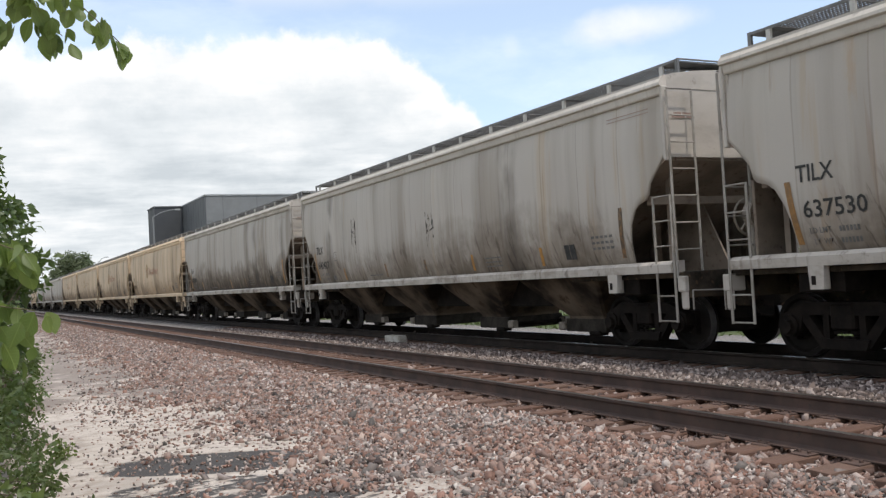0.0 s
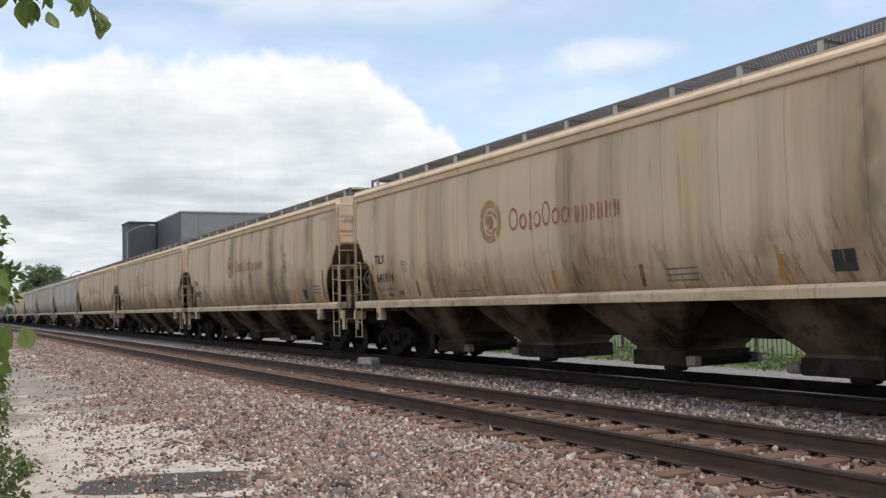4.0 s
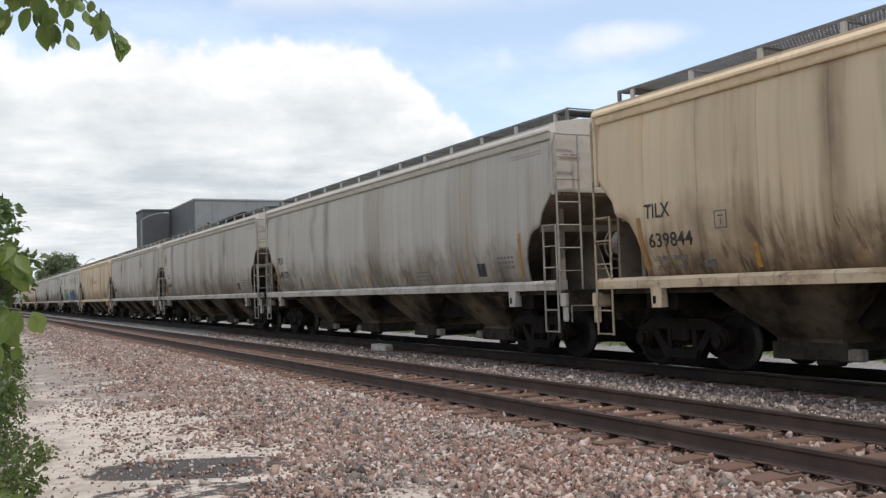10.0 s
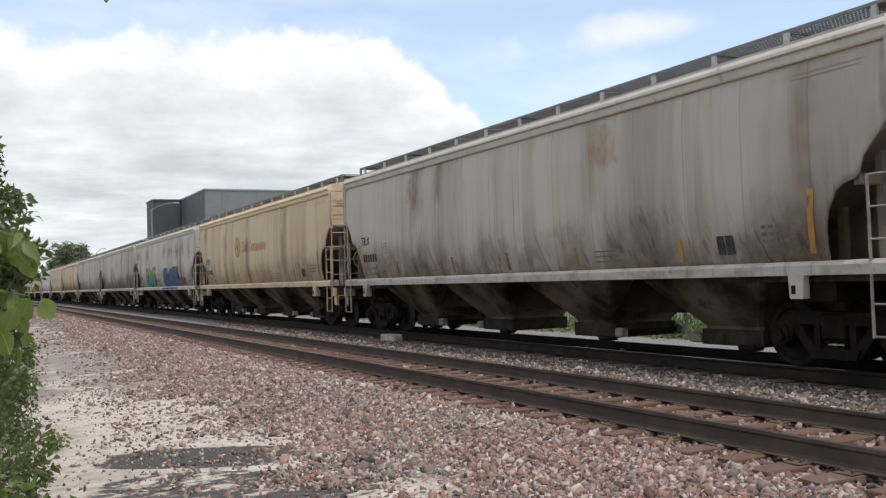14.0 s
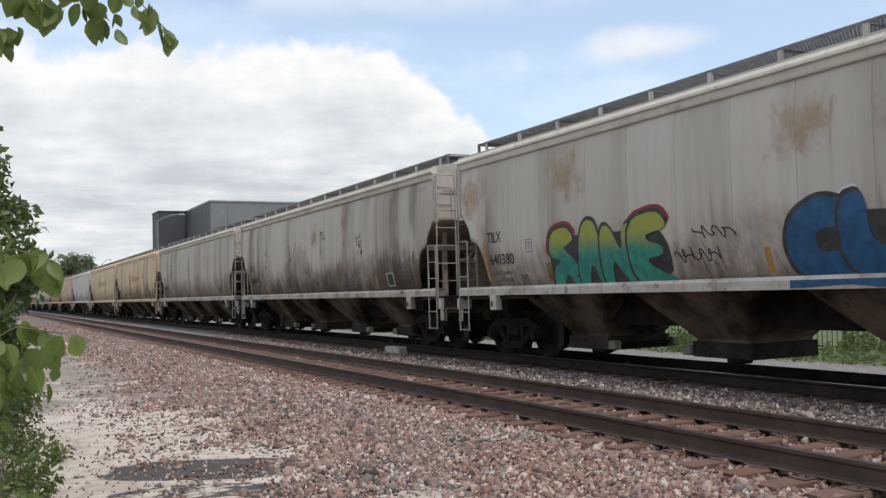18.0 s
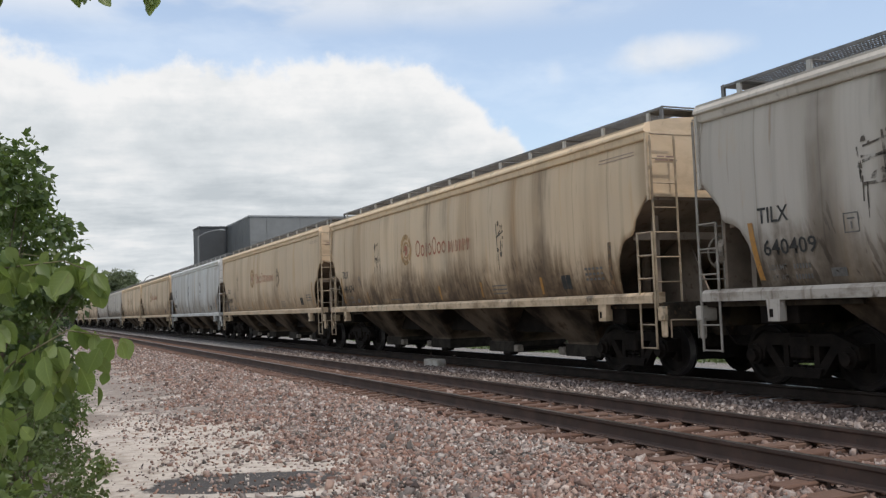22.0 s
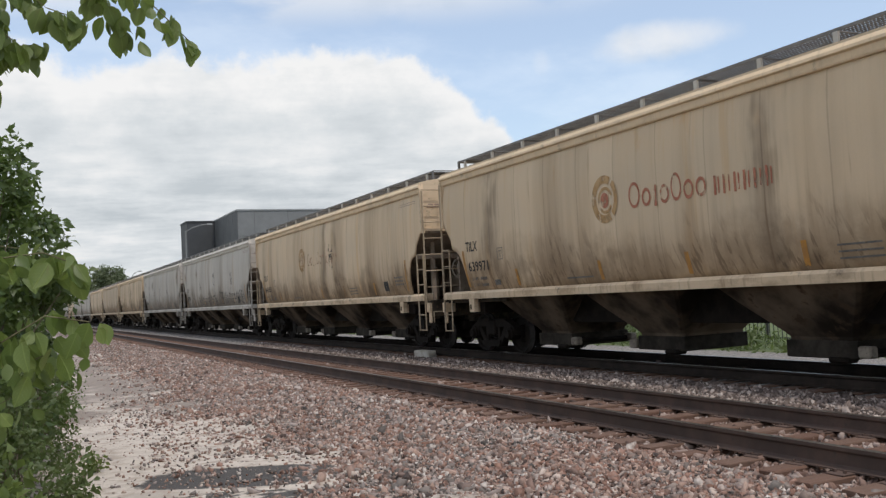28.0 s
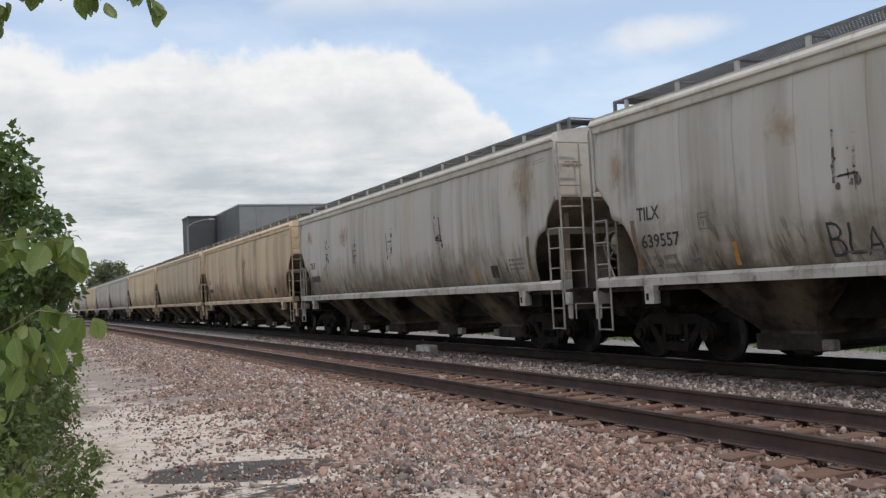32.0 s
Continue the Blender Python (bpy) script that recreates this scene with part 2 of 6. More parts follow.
        # soot in soft drifts with their own outline
        drift = g.step(g.noise(p, 1.0, 6.0, 0.62, stretch=(1.0, 0.9, 1.0)), 0.50, 0.60)
        drift = g.math("MULTIPLY", drift, g.step(g.math("ADD", z, g.math("MULTIPLY", g.math("SUBTRACT", smut, 0.5), -1.2)), 2.6, 1.9))
        col = darken(col, g.math("MULTIPLY", drift, g.math("MULTIPLY", dirt, 0.55)), (0.52, 0.49, 0.46))
        drip = g.step(g.noise(p, 1.0, 3.0, 0.5, stretch=(1.0, 6.0, 0.5)), 0.66, 0.74)
        col = g.mix(g.math("MULTIPLY", drip, g.math("MULTIPLY", dirt, 0.40)), col, (0.24, 0.13, 0.06))
        col = darken(col, g.math("MULTIPLY", g.step(g.math("ADD", gap, g.math("MULTIPLY", g.math("SUBTRACT", smut, 0.5), 0.03)), 0.022, 0.004), 0.40), (0.50, 0.46, 0.42))
    else:
        chips = g.step(g.noise(p, 3.2, 5.0, 0.65), 0.60, 0.70)
        col = g.mix(g.math("MULTIPLY", chips, g.math("ADD", 0.25, g.math("MULTIPLY", dirt, 0.4))), col, (0.13, 0.105, 0.08))
        soil = g.step(g.noise(p, 1.0, 6.0, 0.66, stretch=(1.0, 1.4, 2.6)), 0.44, 0.66)
        col = g.mix(g.math("MULTIPLY", soil, g.math("MULTIPLY", dirt, 0.62)), col, g.mix(1.0, col, (0.42, 0.37, 0.31), "MULTIPLY"))
        drips = g.step(g.noise(p, 1.0, 4.0, 0.6, stretch=(1.0, 11.0, 0.7)), 0.54, 0.68)
        col = g.mix(g.math("MULTIPLY", drips, g.math("MULTIPLY", dirt, 0.5)), col, g.mix(1.0, col, (0.45, 0.40, 0.34), "MULTIPLY"))
    finish(g, col, g.math("ADD", 0.52, g.math("MULTIPLY", blotch, 0.2)), 0.0, g.bump(g.math("ADD", g.noise(p, 1.0, 2.0, 0.5, stretch=(1.0, 1.3, 0.5)), g.math("MULTIPLY", grain, 0.03)), 0.5, 0.06))
    return m


def simple(name, c1, c2, scale, rough=0.8, metal=0.0, bump=0.3, dist=0.01, c3=None, fine=6.0, spec=None):
    m, g = material(name)
    co = g.n("TexCoord").outputs["Object"]
    a, b = g.noise(co, scale, 5.0, 0.6), g.noise(co, scale * fine, 4.0, 0.6)
    col = g.mix(g.step(a, 0.35, 0.68), c1, c2)
    if c3:
        col = g.mix(g.step(b, 0.56, 0.70), col, c3)
    col = g.mix(g.math("MULTIPLY", b, 0.25), col, (0.04, 0.035, 0.03))
    finish(g, col, rough, metal, g.bump(b, bump, dist), spec)
    return m


PAINT = paint_material("weathered_side_paint", True)
TRIM = paint_material("weathered_trim_paint", False)
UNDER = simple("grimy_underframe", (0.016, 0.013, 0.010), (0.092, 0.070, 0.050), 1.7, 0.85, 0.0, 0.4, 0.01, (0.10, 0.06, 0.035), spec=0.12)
SLOPE = simple("grimy_slope_sheet", (0.20, 0.155, 0.120), (0.32, 0.25, 0.195), 1.2, 0.85, 0.0, 0.4, 0.01, (0.17, 0.105, 0.07))
HOPPER = simple("dust_brown_hopper_sheet", (0.022, 0.016, 0.012), (0.200, 0.150, 0.108), 0.8, 0.85, 0.0, 0.4, 0.01, (0.085, 0.056, 0.036), 4.0, spec=0.1)
# steel of trucks and gear, also the black standing for under-car shade
CAST = simple("cast_steel_and_shade_black", (0.006, 0.0045, 0.004), (0.017, 0.0125, 0.010), 4.0, 0.75, 0.0, 0.5, 0.006, spec=0.08)
GATE = simple("grey_outlet_casting", (0.018, 0.015, 0.012), (0.055, 0.046, 0.037), 3.0, 0.8, 0.0, 0.4, 0.008, spec=0.12)
WHEEL = simple("dark_wheel_steel", (0.006, 0.005, 0.0045), (0.017, 0.013, 0.011), 3.0, 0.6, 0.1, 0.3, 0.004, spec=0.08)
TREAD = simple("polished_tread", (0.16, 0.15, 0.15), (0.24, 0.23, 0.22), 6.0, 0.4, 0.6, 0.1, 0.002)
GRATE = simple("galvanised_grating", (0.14, 0.14, 0.14), (0.21, 0.21, 0.207), 5.0, 0.6, 0.2, 0.2, 0.003)
RAILSIDE = simple("brown_rusted_rail", (0.056, 0.034, 0.027), (0.098, 0.058, 0.044), 2.2, 0.8, 0.0, 0.4, 0.004, (0.060, 0.040, 0.033))
RAILDARK = simple("dark_train_rail", (0.016, 0.012, 0.010), (0.036, 0.026, 0.021), 2.2, 0.8, 0.0, 0.4, 0.004, spec=0.15)
RAILTOP = simple("worn_rail_head", (0.10, 0.085, 0.075), (0.20, 0.18, 0.16), 1.2, 0.38, 0.7, 0.15, 0.002)
BLACKINK = simple("stencil_black", (0.018, 0.018, 0.018), (0.045, 0.043, 0.04), 9.0, 0.7)


def reflector_material():
    """Amber strips, some bright, some all but hidden by dirt."""
    m, g = material("faded_amber_reflector")
    co = g.n("TexCoord").outputs["Object"]
    rnd = g.n("ObjectInfo").outputs["Random"]
    clean = g.mix(g.step(g.noise(co, 7.0, 4.0), 0.35, 0.65), (0.46, 0.22, 0.04), (0.34, 0.17, 0.05))
    dirty = g.mix(g.step(g.noise(co, 9.0, 5.0, 0.65), 0.4, 0.6), (0.085, 0.060, 0.040), (0.22, 0.12, 0.05))
    peel = g.step(g.noise(co, 5.0, 6.0, 0.7), 0.54, 0.60)
    finish(g, g.mix(g.math("MAXIMUM", g.step(rnd, 0.45, 0.75), g.math("MULTIPLY", peel, 0.8)), clean, dirty), 0.5)
    return m


AMBER = reflector_material()
CONCRETE = simple("pale_concrete", (0.36, 0.33, 0.28), (0.52, 0.49, 0.44), 5.0, 0.9, 0.0, 0.8, 0.012, (0.20, 0.18, 0.15))
FENCE = simple("black_fence_paint", (0.018, 0.018, 0.02), (0.03, 0.03, 0.032), 5.0, 0.5)
BARK = simple("grey_brown_bark", (0.13, 0.10, 0.07), (0.20, 0.16, 0.12), 9.0, 0.9, 0.0, 0.8, 0.01)
STEM = simple("green_brown_twig", (0.12, 0.10, 0.05), (0.16, 0.15, 0.07), 20.0, 0.8)


def worn_ink(name, c1, c2, lo, hi, scale=2.5):
    """Decal paint that is scoured off in patches."""
    m, g = material(name)
    co = g.n("TexCoord").outputs["Object"]
    finish(g, g.mix(g.step(g.noise(co, 6.0, 4.0), 0.35, 0.65), c1, c2), 0.6)
    tr = g.n("BsdfTransparent")
    mx = g.n("MixShader")
    worn = g.math("ADD", g.math("MULTIPLY", g.noise(co, scale, 6.0, 0.65), 0.7), g.math("MULTIPLY", g.noise(co, 1.0, 3.0, 0.6, stretch=(1, 9.0, 0.6)), 0.3))
    g.put(mx.inputs[0], g.step(worn, lo, hi))
    g.put(mx.inputs[1], tr.outputs[0])
    g.put(mx.inputs[2], g.bsdf.outputs[0])
    g.put(g.out.inputs[0], mx.outputs[0])
    return m


LOGO_RED = worn_ink("worn_red_brown_lettering", (0.34, 0.105, 0.055), (0.42, 0.16, 0.09), 0.36, 0.50)
LOGO_FADED = worn_ink("faded_red_brown_lettering", (0.36, 0.16, 0.09), (0.42, 0.22, 0.13), 0.46, 0.58)
LOGO_GOLD = worn_ink("worn_ochre_ring", (0.40, 0.225, 0.085), (0.46, 0.29, 0.13), 0.36, 0.54)
SPRAY = worn_ink("black_spray_paint", (0.02, 0.02, 0.022), (0.04, 0.04, 0.04), 0.24, 0.34, 6.0)


def rust_material():
    """Rust bloom that frays out towards its edge."""
    m, g = material("rust_bloom")
    tc = g.n("TexCoord")
    co = tc.outputs["Object"]
    _, gy, gz = g.xyz(tc.outputs["Generated"])
    ry, rz = g.math("MULTIPLY", g.math("SUBTRACT", gy, 0.5), 2.0), g.math("MULTIPLY", g.math("SUBTRACT", gz, 0.5), 2.0)
    r = g.math("SQRT", g.math("ADD", g.math("MULTIPLY", ry, ry), g.math("MULTIPLY", rz, rz)))
    finish(g, g.mix(g.step(g.noise(co, 5.0, 5.0, 0.65), 0.35, 0.65), (0.46, 0.27, 0.13), (0.52, 0.38, 0.25)), 0.7)
    tr, mx = g.n("BsdfTransparent"), g.n("MixShader")
    cover = g.math("SUBTRACT", g.noise(co, 3.0, 6.0, 0.68, stretch=(1.0, 1.2, 0.8)), g.math("MULTIPLY", r, 0.36))
    g.put(mx.inputs[0], g.math("MULTIPLY", g.step(cover, 0.08, 0.62), 0.62))
    g.put(mx.inputs[1], tr.outputs[0])
    g.put(mx.inputs[2], g.bsdf.outputs[0])
    g.put(g.out.inputs[0], mx.outputs[0])
    return m


def fade_material():
    """Spray paint that fades from yellow-green above to teal below."""
    m, g = material("teal_to_yellow_spray_paint")
    co = g.n("TexCoord").outputs["Object"]
    z = g.math("ADD", g.xyz(co)[2], g.math("MULTIPLY", g.math("SUBTRACT", g.noise(co, 3.0, 4.0), 0.5), 0.3))
    low = g.mix(g.step(g.noise(co, 5.0, 4.0), 0.35, 0.65), (0.015, 0.17, 0.14), (0.03, 0.25, 0.19))
    finish(g, g.mix(g.step(z, 1.95, 2.40), low, g.mix(g.noise(co, 4.0, 3.0), (0.24, 0.27, 0.03), (0.34, 0.33, 0.06))), 0.6)
    return m


RUSTPATCH = rust_material()
TAG_FADE = fade_material()
TAG_BLUE = worn_ink("blue_spray_paint", (0.008, 0.055, 0.135), (0.014, 0.085, 0.20), 0.1, 0.2)
TAG_RED = worn_ink("dark_red_spray_paint", (0.20, 0.02, 0.03), (0.26, 0.03, 0.04), 0.2, 0.35)
TAG_WHITE = simple("white_spray_paint", (0.66, 0.66, 0.64), (0.72, 0.72, 0.70), 4.0, 0.6)
STICKER = simple("grey_blue_patch_paint", (0.30, 0.32, 0.36), (0.36, 0.38, 0.41), 3.0, 0.6)


def leaf_material(name, c1, c2, back, veins=False):
    m, g = material(name)
    co = g.n("TexCoord").outputs["Object"]
    rnd = g.n("ObjectInfo").outputs["Random"]
    isl = g.n("NewGeometry").outputs["Random Per Island"]
    f = g.math("FRACT", g.math("ADD", rnd, isl))
    col = g.mix(f, c1, c2)
    bump = None
    if veins:
        # a pale midrib, side veins that sweep forward, and a few browned spots
        x, _, z = g.xyz(co)
        ax = g.math("ABSOLUTE", x)
        rib = g.step(ax, 0.0022, 0.0006)
        ray = g.math("ABSOLUTE", g.math("SINE", g.math("MULTIPLY", g.math("ADD", z, g.math("MULTIPLY", ax, 0.8)), 310.0)))
        vein = g.math("MAXIMUM", rib, g.math("MULTIPLY", g.step(ray, 0.22, 0.05), 0.55))
        col = g.mix(g.math("MULTIPLY", vein, 0.5), col, tuple(min(1.0, 1.7 * v) for v in c2))
        col = g.mix(g.math("MULTIPLY", g.step(g.noise(co, 60.0, 3.0), 0.66, 0.74), 0.6), col, (0.16, 0.11, 0.04))
        bump = g.bump(vein, 0.5, 0.002)
    col = g.mix(g.math("MULTIPLY", g.noise(co, 40.0, 3.0), 0.25), col, (0.03, 0.06, 0.015))
    finish(g, col, 0.45, 0.0, bump)
    tl = g.n("BsdfTranslucent")
    g.put(tl.inputs[0], g.mix(f, back, tuple(0.7 * v for v in back)))
    mx = g.n("MixShader")
    mx.inputs[0].default_value = 0.42
    g.put(mx.inputs[1], g.bsdf.outputs[0])
    g.put(mx.inputs[2], tl.outputs[0])
    g.put(g.out.inputs[0], mx.outputs[0])
    return m


LEAF = leaf_material("broad_green_leaf", (0.095, 0.145, 0.034), (0.19, 0.24, 0.065), (0.29, 0.37, 0.085), True)
LEAF_SMALL = leaf_material("small_green_leaf", (0.080, 0.122, 0.034), (0.155, 0.195, 0.06), (0.26, 0.34, 0.075))
LEAF_DARK = leaf_material("dark_bush_leaf", (0.060, 0.098, 0.030), (0.115, 0.155, 0.050), (0.18, 0.26, 0.06))
LEAF_DEEP = leaf_material("deep_green_tree_leaf", (0.022, 0.045, 0.018), (0.042, 0.07, 0.026), (0.05, 0.09, 0.02))
# far leaves paled and greyed: distance haze is put into their colour
LEAF_FAR = leaf_material("hazy_far_leaf", (0.150, 0.180, 0.100), (0.215, 0.240, 0.140), (0.16, 0.20, 0.09))
WEED = leaf_material("weed_leaf", (0.078, 0.112, 0.036), (0.13, 0.16, 0.06), (0.17, 0.23, 0.06))


def stone_material(name, stops, stops2=None, bump=0.5):
    """Broken stone: each piece a tone of its own; two sorts lie mixed in drifts."""
    m, g = material(name)
    co = g.n("TexCoord").outputs["Object"]
    isl = g.n("NewGeometry").outputs["Random Per Island"]
    col = g.ramp(isl, stops)
    if stops2:
        drift = g.math("ADD", g.noise(co, 0.5, 3.0, 0.5), g.math("MULTIPLY", g.math("SUBTRACT", g.math("FRACT", g.math("MULTIPLY", isl, 57.0)), 0.5), 0.75))
        col = g.mix(g.step(drift, 0.45, 0.70), col, g.ramp(g.math("FRACT", g.math("MULTIPLY", isl, 13.0)), stops2))
    col = g.mix(g.math("MULTIPLY", g.step(g.noise(co, 26.0, 4.0, 0.6), 0.4, 0.7), 0.25), col, (0.14, 0.105, 0.09))
    finish(g, col, 0.9, 0.0, g.bump(g.noise(co, 90.0, 3.0), bump, 0.004))
    return m


PINK = stone_material("pink_ballast_stone",
                      [(0.0, (0.045, 0.031, 0.027)), (0.20, (0.205, 0.108, 0.078)), (0.42, (0.335, 0.195, 0.146)), (0.60, (0.16, 0.112, 0.095)), (0.84, (0.40, 0.270, 0.215)), (1.0, (0.56, 0.47, 0.41))],
                      [(0.0, (0.050, 0.044, 0.040)), (0.22, (0.145, 0.128, 0.116)), (0.45, (0.335, 0.265, 0.235)), (0.62, (0.19, 0.165, 0.148)), (0.82, (0.41, 0.340, 0.305)), (1.0, (0.64, 0.58, 0.53))])
GREY = stone_material("grey_ballast_stone", [(0.0, (0.045, 0.033, 0.029)), (0.4, (0.145, 0.108, 0.092)), (0.72, (0.24, 0.188, 0.165)), (1.0, (0.48, 0.41, 0.37))])


CRIB = stone_material("rust_brown_crib_stone", [(0.0, (0.05, 0.032, 0.026)), (0.35, (0.14, 0.078, 0.058)), (0.7, (0.23, 0.150, 0.12)), (1.0, (0.42, 0.34, 0.30))])


def ground_material():
    m, g = material("trackside_ground")
    co = g.n("TexCoord").outputs["Object"]
    x, y, _ = g.xyz(co)
    wob = g.math("MULTIPLY", g.math("SUBTRACT", g.noise(co, 0.8, 5.0, 0.6), 0.5), 1.1)
    xw = g.math("ADD", x, wob)
    fine, mid, big = g.noise(co, 34.0, 5.0, 0.65), g.noise(co, 5.0, 5.0, 0.6), g.noise(co, 0.35, 4.0, 0.55)
    dust = g.mix(g.step(mid, 0.32, 0.58), (0.365, 0.302, 0.248), (0.535, 0.468, 0.405))
    dust = g.mix(g.math("MULTIPLY", g.step(fine, 0.52, 0.68), 0.55), dust, (0.28, 0.24, 0.20))
    scuffs = g.step(g.noise(co, 1.0, 6.0, 0.66, stretch=(0.8, 1.1, 1.0)), 0.50, 0.62)
    dust = g.mix(g.math("MULTIPLY", scuffs, 0.55), dust, g.mix(fine, (0.24, 0.20, 0.165), (0.42, 0.36, 0.31)))
    # damp earth further up the path, and a darker margin along the bushes
    damp = g.math("MULTIPLY", g.step(g.math("ADD", y, g.math("MULTIPLY", wob, 4.0)), 15.2, 17.5), g.step(g.noise(co, 0.9, 5.0, 0.6), 0.36, 0.54))
    shore = g.step(g.math("ADD", x, wob), 0.75, 0.1)
    dust = g.mix(g.math("MAXIMUM", g.math("MULTIPLY", damp, 0.85), g.math("MULTIPLY", shore, 0.6)), dust, g.mix(fine, (0.13, 0.105, 0.088), (0.27, 0.22, 0.185)))
    # two dark tarry strips across the path, the nearer one broken up
    u = g.math("SUBTRACT", g.math("MULTIPLY", x, 0.878), g.math("MULTIPLY", y, 0.479))
    v = g.math("ADD", g.math("MULTIPLY", x, 0.479), g.math("MULTIPLY", y, 0.878))
    rag = g.math("ADD", g.math("MULTIPLY", g.math("SUBTRACT", g.noise(co, 3.2, 5.0, 0.62), 0.5), 0.9), g.math("MULTIPLY", g.math("SUBTRACT", fine, 0.5), 0.5))

    def strip(u0, hu, v0, hv):
        a = g.math("POWER", g.math("ABSOLUTE", g.math("DIVIDE", g.math("SUBTRACT", u, u0), hu)), 4.0)
        b = g.math("POWER", g.math("ABSOLUTE", g.math("DIVIDE", g.math("SUBTRACT", v, v0), hv)), 4.0)
        return g.step(g.math("ADD", g.math("ADD", a, b), g.math("MULTIPLY", rag, 1.6)), 1.15, 0.85)

    holes = g.step(g.noise(co, 1.0, 6.0, 0.66, stretch=(2.4, 4.0, 1.0)), 0.50, 0.57)
    tar = g.math("MAXIMUM", strip(-2.86, 1.0, 9.60, 0.54), g.math("MULTIPLY", strip(-2.0, 1.35, 8.25, 0.62), g.math("SUBTRACT", 1.0, holes)))
    dust = g.mix(tar, dust, g.mix(g.step(fine, 0.55, 0.72), (0.060, 0.054, 0.050), (0.19, 0.17, 0.155)))
    vor = g.voronoi(co, 17.0)
    cell = vor.outputs["Color"]
    cr = g.xyz(cell)[0]
    pink = g.ramp(cr, [(0.0, (0.07, 0.048, 0.040)), (0.3, (0.17, 0.105, 0.08)), (0.6, (0.25, 0.175, 0.14)), (1.0, (0.40, 0.34, 0.31))])
    pink = g.mix(g.step(vor.outputs["Distance"], 0.4, 0.75), pink, (0.045, 0.032, 0.027))
    grey = g.ramp(cr, [(0.0, (0.10, 0.088, 0.08)), (0.5, (0.26, 0.23, 0.21)), (1.0, (0.48, 0.45, 0.42))])
    grey = g.mix(g.step(vor.outputs["Distance"], 0.4, 0.75), grey, (0.08, 0.07, 0.065))
    pale = g.mix(g.step(g.noise(co, 14.0, 5.0, 0.65), 0.40, 0.60), (0.08, 0.070, 0.062), (0.31, 0.28, 0.255))
    grass = g.mix(g.step(mid, 0.35, 0.65), (0.055, 0.085, 0.025), (0.12, 0.14, 0.05))
    lot = g.mix(g.step(big, 0.3, 0.7), (0.24, 0.235, 0.22), (0.34, 0.325, 0.31))
    col = g.mix(g.step(xw, 3.1, 3.9), dust, pink)
    col = g.mix(g.step(xw, 8.1, 8.5), col, grey)
    col = g.mix(g.step(xw, 12.6, 13.2), col, pale)
    col = g.mix(g.step(xw, 21.0, 22.0), col, grass)
    col = g.mix(g.step(xw, 37.5, 39.0), col, lot)
    col = g.mix(g.step(xw, 80.0, 84.0), col, grass)
    col = g.mix(g.step(xw, 0.2, -0.4), col, grass)
    h = g.math("ADD", g.math("MULTIPLY", vor.outputs["Distance"], g.math("MULTIPLY", g.step(x, 2.8, 3.3), -1.0)), g.math("MULTIPLY", fine, 0.25))
    finish(g, col, 0.95, 0.0, g.bump(h, 0.7, 0.03))
    return m


GROUND = ground_material()


def tie_material():
    m, g = material("rust_stained_tie")
    co = g.n("TexCoord").outputs["Object"]
    rnd = g.n("ObjectInfo").outputs["Random"]
    gr = g.noise(co, 1.0, 5.0, 0.65, stretch=(1.2, 34.0, 20.0))
    col = g.mix(gr, (0.055, 0.029, 0.020), (0.180, 0.094, 0.062))
    col = g.mix(g.math("MULTIPLY", rnd, 0.6), col, (0.155, 0.098, 0.072))
    col = g.mix(g.step(g.noise(co, 5.0, 4.0), 0.55, 0.7), col, (0.07, 0.05, 0.04))
    finish(g, col, 0.9, 0.0, g.bump(gr, 0.8, 0.012))
    return m


TIE = tie_material()
# the wall panel repeated darker: the side wall's shade is in the colour
METAL_WALL = simple("wall_panel_shade_grey", (0.105, 0.11, 0.118), (0.125, 0.13, 0.138), 0.35, 0.6, 0.0, 0.1, 0.01)
METAL_WALL_LIGHT = simple("mid_grey_wall_panel", (0.19, 0.195, 0.20), (0.215, 0.22, 0.225), 0.35, 0.6, 0.0, 0.1, 0.01)
DARK_TOWER = simple("charcoal_tower_panel", (0.050, 0.053, 0.060), (0.060, 0.064, 0.070), 0.5, 0.6, 0.0, 0.1, 0.01)
FLASHING = simple("light_metal_flashing", (0.32, 0.33, 0.34), (0.38, 0.39, 0.40), 1.0, 0.5, 0.3)
BRICKPINK = simple("pale_red_brick_wall", (0.38, 0.24, 0.20), (0.44, 0.30, 0.25), 0.8, 0.9)
ROOFPALE = simple("pale_roof_sheet", (0.55, 0.55, 0.54), (0.62, 0.62, 0.60), 0.6, 0.6)

# ---- mesh helpers ----


def mesh_from(bm, name, mat, smooth=False):
    me = bpy.data.meshes.new(name)
    bmesh.ops.recalc_face_normals(bm, faces=bm.faces)
    bm.to_mesh(me)
    bm.free()
    for m in mat if isinstance(mat, (list, tuple)) else [mat]:
        me.materials.append(m)
    if smooth:
        for f in me.polygons:
            f.use_smooth = True
    return me


def part(name, bm, mat, parent=None, label="", smooth=False, colour=None):
    """Links a bmesh (or a mesh) as one mesh object under a thing or a part."""
    me = bm if isinstance(bm, bpy.types.Mesh) else mesh_from(bm, name, mat, smooth)
    ob = new(name, me)
    if parent is not None:
        ob.parent = parent
    if label:
        ob["label"] = label
    if colour is not None:
        ob.color = colour
    return ob


